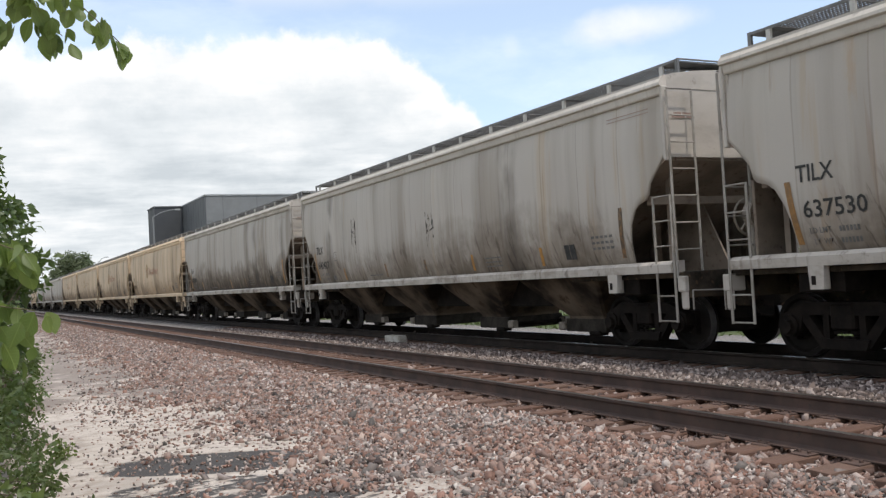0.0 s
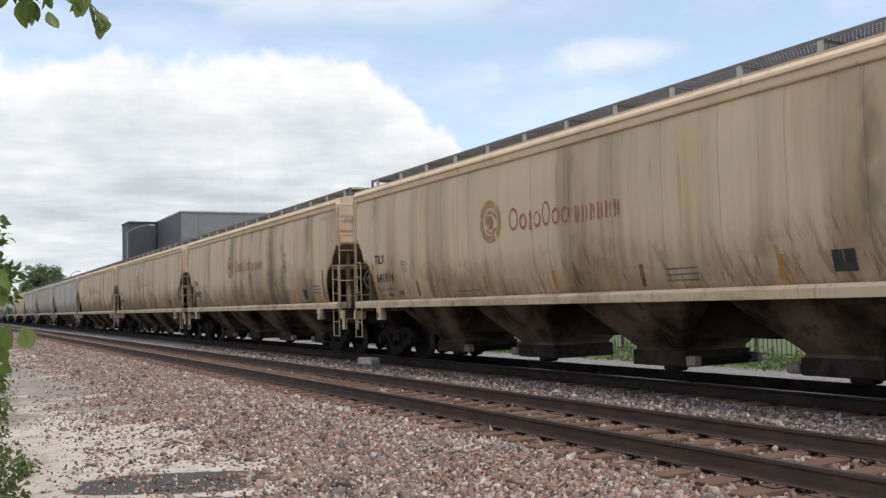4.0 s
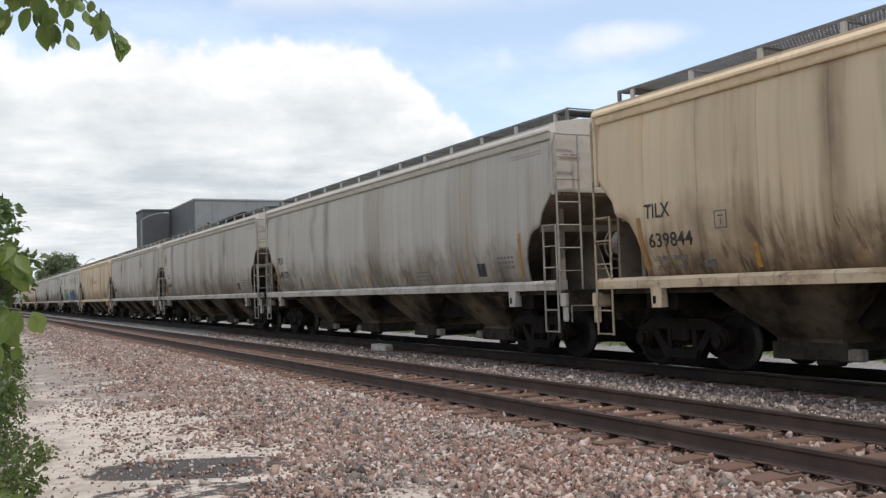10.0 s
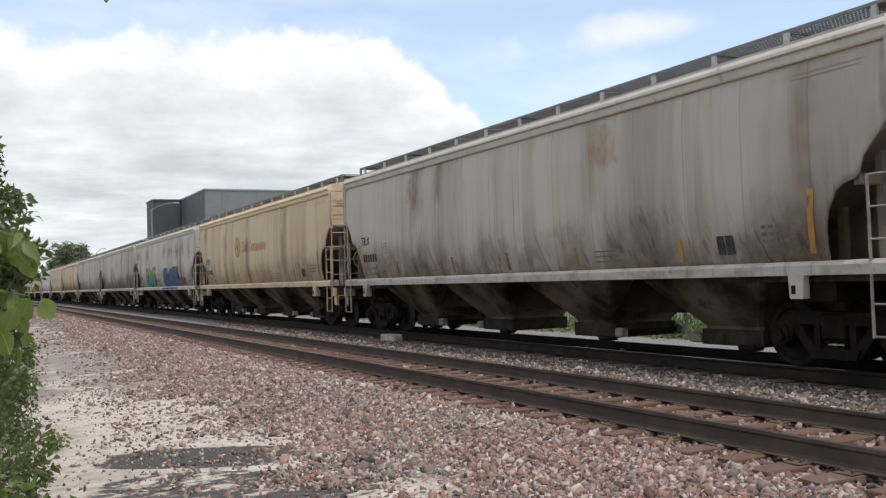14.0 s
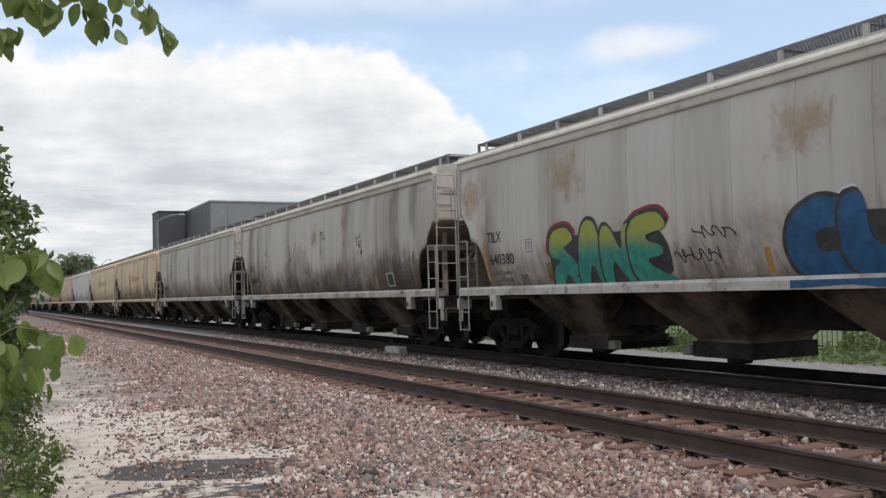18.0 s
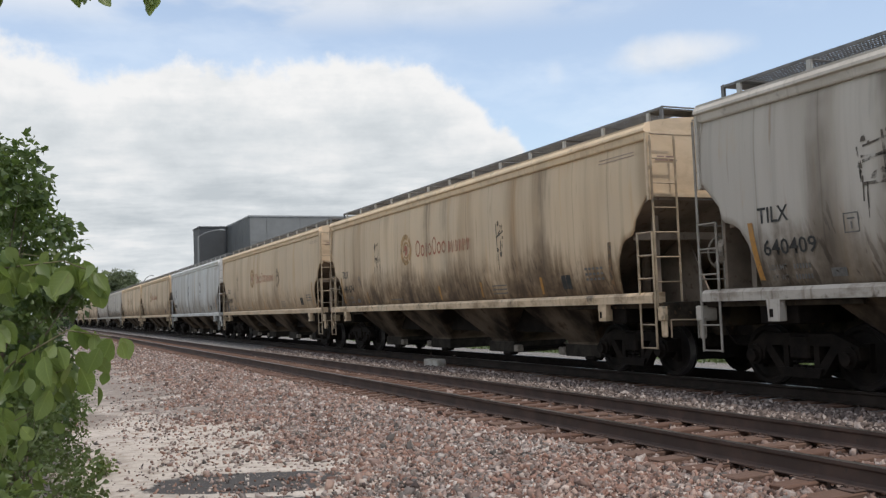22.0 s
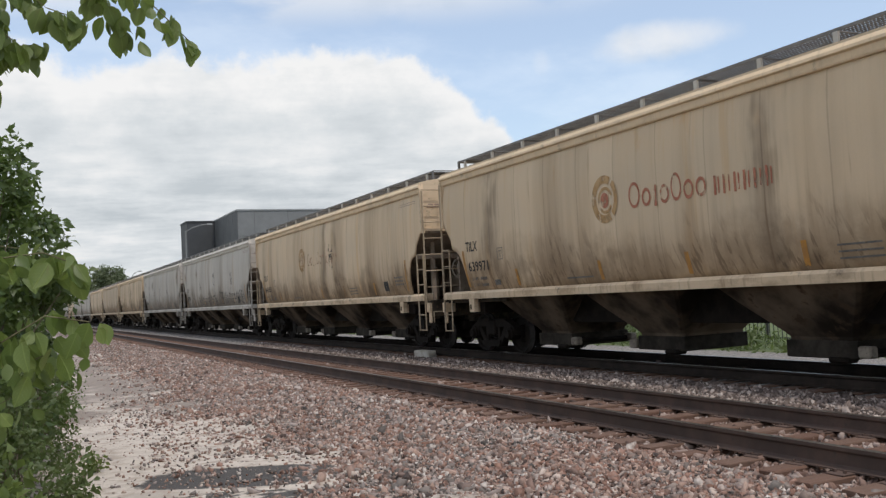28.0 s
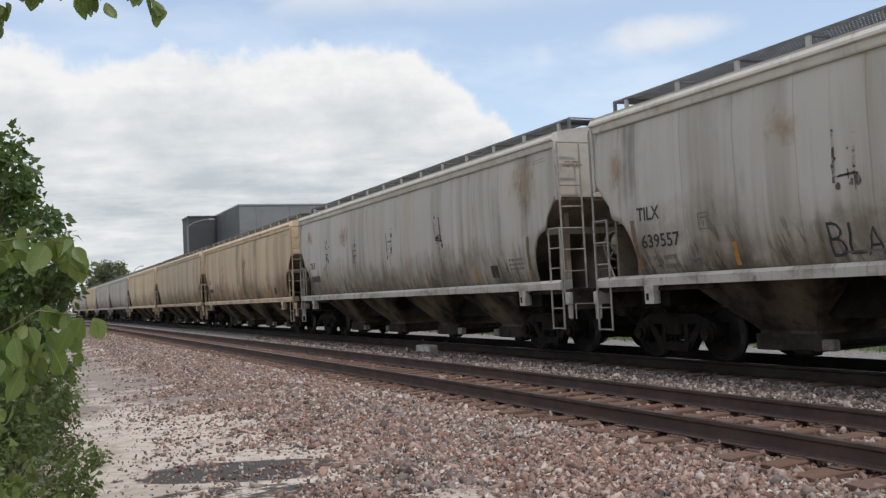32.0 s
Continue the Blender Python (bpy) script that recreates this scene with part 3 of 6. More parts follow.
def box(bm, x0, x1, y0, y1, z0, z1, mi=0, bevel=0.0):
    v = [bm.verts.new((x, y, z)) for z in (z0, z1) for y in (y0, y1) for x in (x0, x1)]
    fs = [bm.faces.new([v[i] for i in q]) for q in ((0, 2, 3, 1), (4, 5, 7, 6), (0, 1, 5, 4), (2, 6, 7, 3), (0, 4, 6, 2), (1, 3, 7, 5))]
    for f in fs:
        f.material_index = mi
    if bevel:
        es = list({e for f in fs for e in f.edges})
        bmesh.ops.bevel(bm, geom=es, offset=bevel, segments=1, affect="EDGES")
    return fs


def tube(bm, p0, p1, r0, r1=None, seg=6, caps=True):
    p0, p1 = Vector(p0), Vector(p1)
    r1 = r0 if r1 is None else r1
    d = (p1 - p0).normalized()
    a = d.orthogonal().normalized()
    b = d.cross(a)
    rings = []
    for p, r in ((p0, r0), (p1, r1)):
        rings.append([bm.verts.new(p + (a * math.cos(k * math.tau / seg) + b * math.sin(k * math.tau / seg)) * r) for k in range(seg)])
    for k in range(seg):
        bm.faces.new((rings[0][k], rings[0][(k + 1) % seg], rings[1][(k + 1) % seg], rings[1][k]))
    if caps:
        bm.faces.new(rings[0][::-1])
        bm.faces.new(rings[1])


def prism(bm, outline, lo, hi, axis="x", mi=0):
    """An outline of (a, b) points drawn out along an axis: x gives (y, z), y gives (x, z), z gives (x, y)."""
    def at(a, b, c):
        return {"x": (c, a, b), "y": (a, c, b), "z": (a, b, c)}[axis]
    lower = [bm.verts.new(at(a, b, lo)) for a, b in outline]
    upper = [bm.verts.new(at(a, b, hi)) for a, b in outline]
    n = len(outline)
    fs = [bm.faces.new(lower[::-1]), bm.faces.new(upper)]
    fs += [bm.faces.new((lower[i], lower[(i + 1) % n], upper[(i + 1) % n], upper[i])) for i in range(n)]
    for f in fs:
        f.material_index = mi
    return fs


def lathe(bm, profile, seg, axis_x=0.0, mats=None):
    """A profile of (x, r) points turned round the x axis."""
    rings = [[bm.verts.new((x, r * math.cos(k * math.tau / seg), r * math.sin(k * math.tau / seg))) for k in range(seg)] for x, r in profile]
    for i in range(len(rings) - 1):
        for k in range(seg):
            f = bm.faces.new((rings[i][k], rings[i][(k + 1) % seg], rings[i + 1][(k + 1) % seg], rings[i + 1][k]))
            f.material_index = mats[i] if mats else 0
    bm.faces.new(rings[0][::-1])
    bm.faces.new(rings[-1])


def empty(name):
    return new(name)


# ---- the lie of the land ----
NEAR_C, TRAIN_C, RAIL_HALF = 6.99, 11.43, 0.755


def lerp_table(x, table):
    for (a, za), (b, zb) in zip(table, table[1:]):
        if x <= b:
            return za + (zb - za) * max(0.0, (x - a)) / (b - a)
    return table[-1][1]


LIE = [(-200, -0.6), (-3, -0.45), (0.5, -0.37), (2.9, -0.36), (3.4, -0.32), (4.6, -0.25), (5.4, -0.235), (5.75, -0.25), (8.2, -0.262), (8.7, -0.22), (9.7, -0.20), (10.2, -0.24),
       (12.7, -0.23), (13.4, -0.26), (17, -0.6), (22, -0.92), (27, -1.0), (60, -1.0), (3000, -1.0)]


def ground_z(x, y):
    return lerp_table(x, LIE)


def build_ground():
    xs = [-2500, -900, -300, -100, -40, -15, -6, -3, -1] + [0.25 * i for i in range(0, 56)] + [14, 15, 16, 18, 20, 22, 24, 27, 33, 45, 70, 120, 300, 900, 2500]
    ys = [-2500, -800, -250, -80, -30, -10, 0] + [2 + 0.4 * i for i in range(0, 80)] + [34.5 + 1.5 * i for i in range(20)] + [70, 80, 100, 130, 180, 260, 400, 800, 1600, 3000]
    verts = []
    for y in ys:
        for x in xs:
            z = ground_z(x, y)
            if -1 <= x <= 14 and 0 < y < 60:
                z += 0.022 * noise.noise((x * 1.3, y * 1.1, 0)) + 0.012 * noise.noise((x * 4.1, y * 3.7, 3))
            verts.append((x, y, z))
    nx = len(xs)
    faces = [(j * nx + i, j * nx + i + 1, (j + 1) * nx + i + 1, (j + 1) * nx + i) for j in range(len(ys) - 1) for i in range(nx - 1)]
    me = bpy.data.meshes.new("ground")
    me.from_pydata(verts, [], faces)
    me.materials.append(GROUND)
    for f in me.polygons:
        f.use_smooth = True
    tagged(new("ground", me), "pale dusty path, ballast and grass beside the railway", "ground", kind="structure")


build_ground()

# a rough eight-cornered splinter
STONE = np.array([(-1, -1, -1), (1, -1, -1), (1, 1, -1), (-1, 1, -1), (-1, -1, 1), (1, -1, 1), (1, 1, 1), (-1, 1, 1)], float)
STONE_F = np.array([(0, 3, 2, 1), (4, 5, 6, 7), (0, 1, 5, 4), (1, 2, 6, 5), (2, 3, 7, 6), (3, 0, 4, 7)])


def stones(name, label, mat, boxes, size, sink, seed, keep=None, category="gravel"):
    """Loose angular stones strewn over rectangles (x0, x1, y0, y1, how many a square metre)."""
    rng = np.random.default_rng(seed)
    pts = []
    for x0, x1, y0, y1, dens in boxes:
        n = int((x1 - x0) * (y1 - y0) * dens)
        pts.append(np.column_stack([rng.uniform(x0, x1, n), rng.uniform(y0, y1, n)]))
    # the side towards the track gets its shade as a darker grey skin
    pts = np.concatenate(pts)
    if keep is not None:
        pts = pts[keep(pts, rng)]
    n = len(pts)
    s = size * rng.lognormal(0, 0.32, n)
    shape = STONE[None] * rng.uniform(0.18, 1.0, (n, 8, 3)) * np.stack([rng.uniform(0.9, 1.8, n), rng.uniform(0.6, 1.2, n), rng.uniform(0.45, 0.95, n)], -1)[:, None, :]
    shape *= s[:, None, None] * 0.62
    q = rng.normal(size=(n, 4))
    q[:, 1:3] *= 0.85
    q /= np.linalg.norm(q, axis=1, keepdims=True)
    w, x, y, z = q.T
    R = np.stack([np.stack([1 - 2 * (y * y + z * z), 2 * (x * y - z * w), 2 * (x * z + y * w)], -1), np.stack([2 * (x * y + z * w), 1 - 2 * (x * x + z * z), 2 * (y * z - x * w)], -1), np.stack([2 * (x * z - y * w), 2 * (y * z + x * w), 1 - 2 * (x * x + y * y)], -1)], 1)
    v = np.einsum("nij,nkj->nki", R, shape)
    lx, lz = zip(*LIE)
    gz = np.interp(pts[:, 0], lx, lz)
    v += np.column_stack([pts, gz + s * sink])[:, None, :]
    f = (STONE_F[None] + (np.arange(n) * 8)[:, None, None]).reshape(-1)
    me = bpy.data.meshes.new(name)
    me.vertices.add(n * 8)
    me.vertices.foreach_set("co", v.reshape(-1))
    me.loops.add(len(f))
    me.loops.foreach_set("vertex_index", f)
    me.polygons.add(n * 6)
    me.polygons.foreach_set("loop_start", np.arange(0, n * 24, 4))
    me.polygons.foreach_set("loop_total", np.full(n * 6, 4))
    me.update(calc_edges=True)
    me.materials.append(mat)
    return tagged(new(name, me), label, category, kind="stuff")


def thin_edge(pts, rng):
    """The ballast thins out towards the path."""
    return rng.uniform(size=len(pts)) < np.clip((pts[:, 0] - 2.45 + 0.35 * np.sin(pts[:, 1] * 1.7) + 0.25 * np.sin(pts[:, 1] * 4.1)) / 1.3, 0.05, 1)


stones("ballast", "pinkish brown crushed ballast beside the near track", PINK, [(1.5, 5.85, 4.0, 12, 960), (1.6, 5.85, 12, 22, 640), (2.0, 5.85, 22, 40, 300), (2.4, 5.85, 40, 75, 90)], 0.037, 0.10, 1, thin_edge)
stones("crib_ballast", "brown ballast between the ties of the near track", CRIB, [(5.8, 8.2, 2.5, 16, 300), (5.8, 8.2, 16, 34, 190)], 0.042, 0.16, 2)
stones("centre_ballast", "grey ballast between the two tracks", GREY, [(8.15, 10.3, 3.5, 18, 520), (8.15, 10.3, 18, 40, 260)], 0.042, 0.10, 3)
stones("far_ballast", "pale ballast beyond the train", GREY, [(10.9, 14.0, 4, 30, 90)], 0.055, 0.08, 4)
stones("path_gravel", "loose chips strewn on the dusty path", PINK, [(-0.3, 2.6, 5.5, 20, 40), (1.2, 3.2, 5.5, 18, 40)], 0.024, 0.1, 5)

# ---- rails ----
RAIL_PROFILE = [(-0.036, 0), (-0.037, -0.028), (-0.030, -0.040), (-0.009, -0.052), (-0.009, -0.152), (-0.030, -0.168), (-0.075, -0.178), (-0.075, -0.188),
                (0.075, -0.188), (0.075, -0.178), (0.030, -0.168), (0.009, -0.152), (0.009, -0.052), (0.030, -0.040), (0.037, -0.028), (0.036, 0)]


def rail(x, label, side_mat):
    bm = bmesh.new()
    ys = (-60, -5, 20, 60, 420)
    rings = [[bm.verts.new((x + a, y, b)) for a, b in RAIL_PROFILE] for y in ys]
    n = len(RAIL_PROFILE)
    for i in range(len(ys) - 1):
        for k in range(n):
            f = bm.faces.new((rings[i][k], rings[i][(k + 1) % n], rings[i + 1][(k + 1) % n], rings[i + 1][k]))
            f.material_index = 1 if k == n - 1 else 0
    tagged(part("rail", bm, [side_mat, RAILTOP]), label, "rail", "rails", kind="structure")


for c, lab, sm in ((NEAR_C, "brown rusted steel rail of the empty near track", RAILSIDE), (TRAIN_C, "dark steel rail under the passing train", RAILDARK)):
    for s in (-1, 1):
        rail(c + s * RAIL_HALF, lab, sm)


def tie_mesh(seed, lx=2.5):
    rng = random.Random(seed)
    bm = bmesh.new()
    box(bm, -lx / 2 - rng.uniform(0, .06), lx / 2 + rng.uniform(0, .06), -0.11, 0.11, -0.38, -0.198, bevel=0.012)
    for v in bm.verts:
        v.co += Vector((rng.uniform(-.01, .01), rng.uniform(-.012, .012), rng.uniform(-.008, .004)))
    return mesh_from(bm, "tie", TIE)


def plate_mesh():
    bm = bmesh.new()
    box(bm, -0.17, 0.17, -0.09, 0.09, -0.2, -0.187, bevel=0.004)
    for sx in (-0.098, 0.098):
        for sy in (-0.05, 0.05):
            box(bm, sx - 0.014, sx + 0.014, sy - 0.010, sy + 0.010, -0.19, -0.165)
    return mesh_from(bm, "tie_plate", RAILSIDE)


def build_ties():
    rng = random.Random(3)
    kinds = [tie_mesh(k) for k in range(6)]
    plate = plate_mesh()
    track = tagged(empty("track_bed"), "wooden ties under the rails of the near track", "railway ties", kind="structure")
    for k in range(150):
        y = 2.4 + 0.515 * k + rng.uniform(-0.03, 0.03)
        t = part("tie", kinds[k % 6], None, track)
        t.matrix_basis = pose(NEAR_C + rng.uniform(-.05, .05), y, rng.uniform(-.006, .004), 0, 0, rng.uniform(-1.6, 1.6))
        if k < 60:
            for s in (-1, 1):
                p = part("tie_plate", plate, None, t)
                p.matrix_basis = pose(s * RAIL_HALF, 0, 0)
    bed = tagged(empty("train_track_bed"), "dark wooden ties under the train's rails", "railway ties", kind="structure")
    for k in range(76):
        y = 4.0 + 0.515 * k + rng.uniform(-0.03, 0.03)
        t = part("tie", kinds[k % 6], None, bed)
        t.matrix_basis = pose(TRAIN_C + rng.uniform(-.05, .05), y, rng.uniform(-.02, 0), 0, 0, rng.uniform(-1.5, 1.5))


# ---- the covered hopper car ----
GATEBOX = simple("pale_dusty_casting", (0.19, 0.16, 0.13), (0.32, 0.275, 0.225), 4.0, 0.8, 0.0, 0.4, 0.006, (0.11, 0.07, 0.045))
ENDINK = worn_ink("faded_red_stencil", (0.30, 0.20, 0.165), (0.34, 0.25, 0.21), 0.30, 0.45, 8.0)
CAR_L, HALF_B = 19.43, 9.035


def half_width(z):
    """Half the body's width: full at mid height, drawn in towards the sill and the eave."""
    low, high = max(0.0, 2.5 - z), max(0.0, z - 3.35)
    return 1.60 - 0.150 * low * low - 0.10 * high * high


CUT = [(0.0, 3.17), (0.05, 3.16), (0.40, 2.78), (0.43, 2.68), (0.46, 2.58), (0.52, 2.52), (0.70, 2.47), (0.83, 2.38), (0.97, 2.14), (1.03, 1.93), (1.06, 1.70), (1.075, 1.5), (1.08, 1.4)]


def side_sheet(bm, s):
    """One side of the body with its scalloped ends, as a thin closed shell."""
    ds = [d for d, _ in CUT]
    inner = [k * SHEET_W + f * SHEET_W for k in range(1, 14) for f in (0.0, 0.12, 0.5, 0.88)][1:] + [14 * SHEET_W]
    ys = [HALF_B - d for d in ds] + [HALF_B - d for d in inner if 1.21 < d < 2 * HALF_B - 1.21] + [-(HALF_B - d) for d in ds[::-1]]
    rows = 15
    cols = []
    for y in ys:
        d = HALF_B - abs(y)
        lo = lerp_table(d, CUT) if d < 1.21 else 1.4
        zs = [lo + (4.28 - lo) * k / rows for k in range(rows + 1)]
        f = ((HALF_B - y) / SHEET_W) % 1.0
        dent = 0.014 * (1 - math.sin(math.pi * f) ** 0.5)
        cols.append([[bm.verts.new((s * (half_width(z) - th - dent * math.sin(math.pi * (z - 1.4) / 2.9)), y, z)) for z in zs] for th in (0.0, 0.03)])
    for a, b in zip(cols, cols[1:]):
        for side in (0, 1):
            for k in range(rows):
                bm.faces.new((a[side][k], b[side][k], b[side][k + 1], a[side][k + 1])).smooth = True
        bm.faces.new((a[0][0], b[0][0], b[1][0], a[1][0]))
        bm.faces.new((a[0][rows], b[0][rows], b[1][rows], a[1][rows]))
    for c in (cols[0], cols[-1]):
        for k in range(rows):
            bm.faces.new((c[0][k], c[1][k], c[1][k + 1], c[0][k + 1]))


def ladder(parent, pts, rungs, width_axis, width, colour, label):
    """A ladder: two stiles through the points, and rungs between them."""
    bm = bmesh.new()
    w = Vector(width_axis) * width
    for off in (Vector(), w):
        for a, b in zip(pts, pts[1:]):
            tube(bm, Vector(a) + off, Vector(b) + off, 0.022, seg=5)
    if pts[0][0] > 0:
        for r in rungs:
            tube(bm, Vector(r), Vector(r) + w, 0.014, seg=4)
    lad = part("ladder", bm, TRIM, parent, label, colour=colour)
    if pts[0][0] > 0:
        return lad
    bm = bmesh.new()
    tube(bm, (0, 0, 0), w, 0.014, seg=5)
    me = mesh_from(bm, "rung", TRIM)
    for r in rungs:
        o = part("rung", me, None, lad, colour=colour)
        o.matrix_basis = pose(*r)
    return lad


def side_frame_mesh():
    bm = bmesh.new()
    prism(bm, [(-1.05, 0.62), (-1.08, 0.44), (-0.72, 0.40), (-0.66, 0.62), (0.66, 0.62), (0.72, 0.40), (1.08, 0.44), (1.05, 0.62), (0.62, 0.80), (-0.62, 0.80)], -0.09, 0.09)
    for s in (-1, 1):
        prism(bm, [(s * 0.78, 0.66), (s * 0.60, 0.66), (s * 0.26, 0.24), (s * 0.40, 0.18)], -0.08, 0.08)
        prism(bm, [(s * 0.34, 0.66), (s * 0.24, 0.66), (s * 0.24, 0.26), (s * 0.34, 0.26)], -0.07, 0.07)
        prism(bm, [(s * 0.89 + 0.16 * math.cos(k * math.tau / 10), 0.47 + 0.16 * math.sin(k * math.tau / 10)) for k in range(10)], -0.13, 0.13)
    prism(bm, [(-0.42, 0.30), (-0.36, 0.16), (0.36, 0.16), (0.42, 0.30)], -0.12, 0.12)
    bmesh.ops.recalc_face_normals(bm, faces=bm.faces)
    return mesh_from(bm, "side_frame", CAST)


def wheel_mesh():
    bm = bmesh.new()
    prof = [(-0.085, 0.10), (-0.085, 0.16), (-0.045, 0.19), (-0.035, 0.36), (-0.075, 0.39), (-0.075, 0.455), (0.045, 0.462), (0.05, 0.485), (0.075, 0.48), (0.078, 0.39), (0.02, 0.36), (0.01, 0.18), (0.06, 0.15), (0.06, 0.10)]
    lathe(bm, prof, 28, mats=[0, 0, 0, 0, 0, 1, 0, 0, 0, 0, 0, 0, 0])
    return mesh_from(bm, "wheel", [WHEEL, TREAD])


def build_truck(parent, y, frame_me, wheel_me):
    bm = bmesh.new()
    box(bm, -1.12, 1.12, -0.19, 0.19, 0.42, 0.78, bevel=0.03)
    box(bm, -0.3, 0.3, -0.28, 0.28, 0.74, 0.95, bevel=0.02)
    truck = part("truck", bm, CAST, parent, "dark cast steel bolster of the wheel truck")
    truck.matrix_basis = pose(0, y, 0)
    for s in (-1, 1):
        f = part("side_frame", frame_me, None, truck)
        f.matrix_basis = pose(s * 1.0, 0, 0)
        bm = bmesh.new()
        for k in (-0.13, 0, 0.13):
            for j in range(4):
                tube(bm, (0, k, 0.3 + j * 0.07), (0, k, 0.335 + j * 0.07), 0.06, seg=8)
        sp = part("spring", bm, CAST, truck)
        sp["kind"] = "stuff"
        sp.matrix_basis = pose(s * 1.02, 0, 0)
    for dy in (-0.89, 0.89):
        bm = bmesh.new()
        tube(bm, (-1.12, 0, 0), (1.12, 0, 0), 0.085, seg=12)
        ax = part("wheelset", bm, WHEEL, parent, "dark steel axle with two wheels")
        ax.matrix_basis = pose(0, y + dy, 0.457)
        for s in (-1, 1):
            w = part("wheel", wheel_me, None, ax, "dark steel wheel with a worn tread")
            w.matrix_basis = pose(s * 0.755, 0, 0, 0, 0, 180 if s > 0 else 0)
            bm = bmesh.new()
            tube(bm, (-0.06, 0, 0), (0.06, 0, 0), 0.10, seg=10)
            cap = part("bearing_cap", bm, CAST, truck)
            cap.matrix_basis = pose(s * 1.14, dy, 0.457)


def build_car():
    col = (0.5, 0.5, 0.5, 0.5)
    car = empty("covered_hopper_car")
    bm = bmesh.new()
    for s in (-1, 1):
        side_sheet(bm, s)
    part("body_side", bm, PAINT, car, smooth=False, colour=col)
    # roof with a shallow arch, and the eave beams, coloured brighter as if sunlit
    bm = bmesh.new()
    arc = [(1.60, 4.30), (1.60, 4.46), (1.30, 4.53), (0.9, 4.585), (0.4, 4.625), (0, 4.635)]
    arc = arc + [(-x, z) for x, z in arc[-2::-1]]
    low = [(-1.5, 4.28), (1.5, 4.28)]
    prism(bm, arc + low, -HALF_B, HALF_B, "y")
    part("roof", bm, TRIM, car, "pale weathered roof with an eave lightened as if sunlit", colour=col)
    for s in (-1, 1):
        bm = bmesh.new()
        prism(bm, [(s * 1.48, 4.165), (s * 1.575, 4.175), (s * 1.59, 4.20), (s * 1.60, 4.295), (s * 1.65, 4.315), (s * 1.645, 4.36), (s * 1.575, 4.462), (s * 1.50, 4.485)], -HALF_B - 0.03, HALF_B + 0.03, "y")
        part("eave_beam", bm, TRIM, car, colour=col)
        bm = bmesh.new()
        prism(bm, [(s * 1.36, 1.31), (s * 1.645, 1.31), (s * 1.655, 1.44), (s * 1.60, 1.49), (s * 1.36, 1.50)], -HALF_B - 0.04, HALF_B + 0.04, "y")
        part("side_sill", bm, TRIM, car, colour=col)
    # end sheets, slope sheets, platforms, couplers
    for e in (-1, 1):
        bm = bmesh.new()
        ye = e * (HALF_B - 0.01)
        lo, hi = min(ye, ye - e * 0.05), max(ye, ye - e * 0.05)
        prism(bm, [(-1.56, 3.16), (1.56, 3.16), (1.56, 4.46), (0.9, 4.56), (0, 4.60), (-0.9, 4.56), (-1.56, 4.46)], lo, hi, "y")
        for s in (-1, 1):
            box(bm, min(s * 1.50, s * 1.62), max(s * 1.50, s * 1.62), min(ye, ye + e * 0.06), max(ye, ye + e * 0.06), 3.1, 4.3, bevel=0.01)
        box(bm, -1.5, 1.5, min(ye, ye + e * 0.04), max(ye, ye + e * 0.04), 3.16, 3.24)
        part("end_sheet", bm, TRIM, car, "upright end sheet above the sloping end", colour=col)
        bm = bmesh.new()
        prism(bm, [(e * (HALF_B - 0.02), 3.17), (e * (HALF_B - 0.02), 3.11), (e * (HALF_B - 1.0), 2.66), (e * (HALF_B - 3.2), 1.30), (e * (HALF_B - 3.2), 1.40), (e * (HALF_B - 1.0), 2.74)], -1.54, 1.54)
        for v in bm.verts:
            v.co.x = math.copysign(half_width(max(1.45, v.co.z)) - 0.035, v.co.x)
        part("slope_sheet", bm, SLOPE, car, "grimy brown sloping sheet under the car's end")
        for s in (-1, 1):
            bm = bmesh.new()
            box(bm, s * 1.05 - 0.05, s * 1.05 + 0.05, e * (HALF_B - 0.55) - 0.05, e * (HALF_B - 0.55) + 0.05, 1.3, 2.9)
            part("end_post", bm, SLOPE, car)
            bm = bmesh.new()
            box(bm, s * 0.5 - 0.06, s * 0.5 + 0.06, e * (HALF_B - 1.6) - 0.05, e * (HALF_B - 1.6) + 0.05, 1.3, 2.25)
            part("end_post", bm, SLOPE, car)
        bm = bmesh.new()
        prism(bm, [(e * (HALF_B - 0.3), 1.3), (e * (HALF_B - 2.4), 1.3), (e * (HALF_B - 2.4), 1.75), (e * (HALF_B - 1.0), 2.65)], -0.02, 0.02)
        part("end_gusset", bm, SLOPE, car)
        bm = bmesh.new()
        y0, y1 = sorted((e * (HALF_B + 0.28), e * (HALF_B - 2.9)))
        box(bm, -1.5, 1.5, y0, y1, 1.22, 1.30, bevel=0.01)
        # end sill drawn extra deep so its dark face fills the shaded gap
        y0, y1 = sorted((e * (HALF_B + 0.30), e * (HALF_B + 0.14)))
        box(bm, -1.52, 1.52, y0, y1, 0.90, 1.32, bevel=0.015)
        box(bm, -0.36, 0.36, *sorted((e * (HALF_B + 0.36), e * (HALF_B - 2.6))), 0.70, 1.22, bevel=0.02)
        part("end_platform", bm, UNDER, car, "grimy end platform over the truck")
        bm = bmesh.new()
        box(bm, -0.10, 0.10, *sorted((e * (HALF_B + 0.3), e * (HALF_B + 0.62))), 0.76, 0.96, bevel=0.02)
        prism(bm, [(-0.17, e * (HALF_B + 0.5)), (0.14, e * (HALF_B + 0.5)), (0.17, e * (HALF_B + 0.70)), (0.04, e * (HALF_B + 0.74)), (0.02, e * (HALF_B + 0.64)), (-0.14, e * (HALF_B + 0.68))], 0.70, 1.0, "z")
        part("coupler", bm, CAST, car)
        bm = bmesh.new()
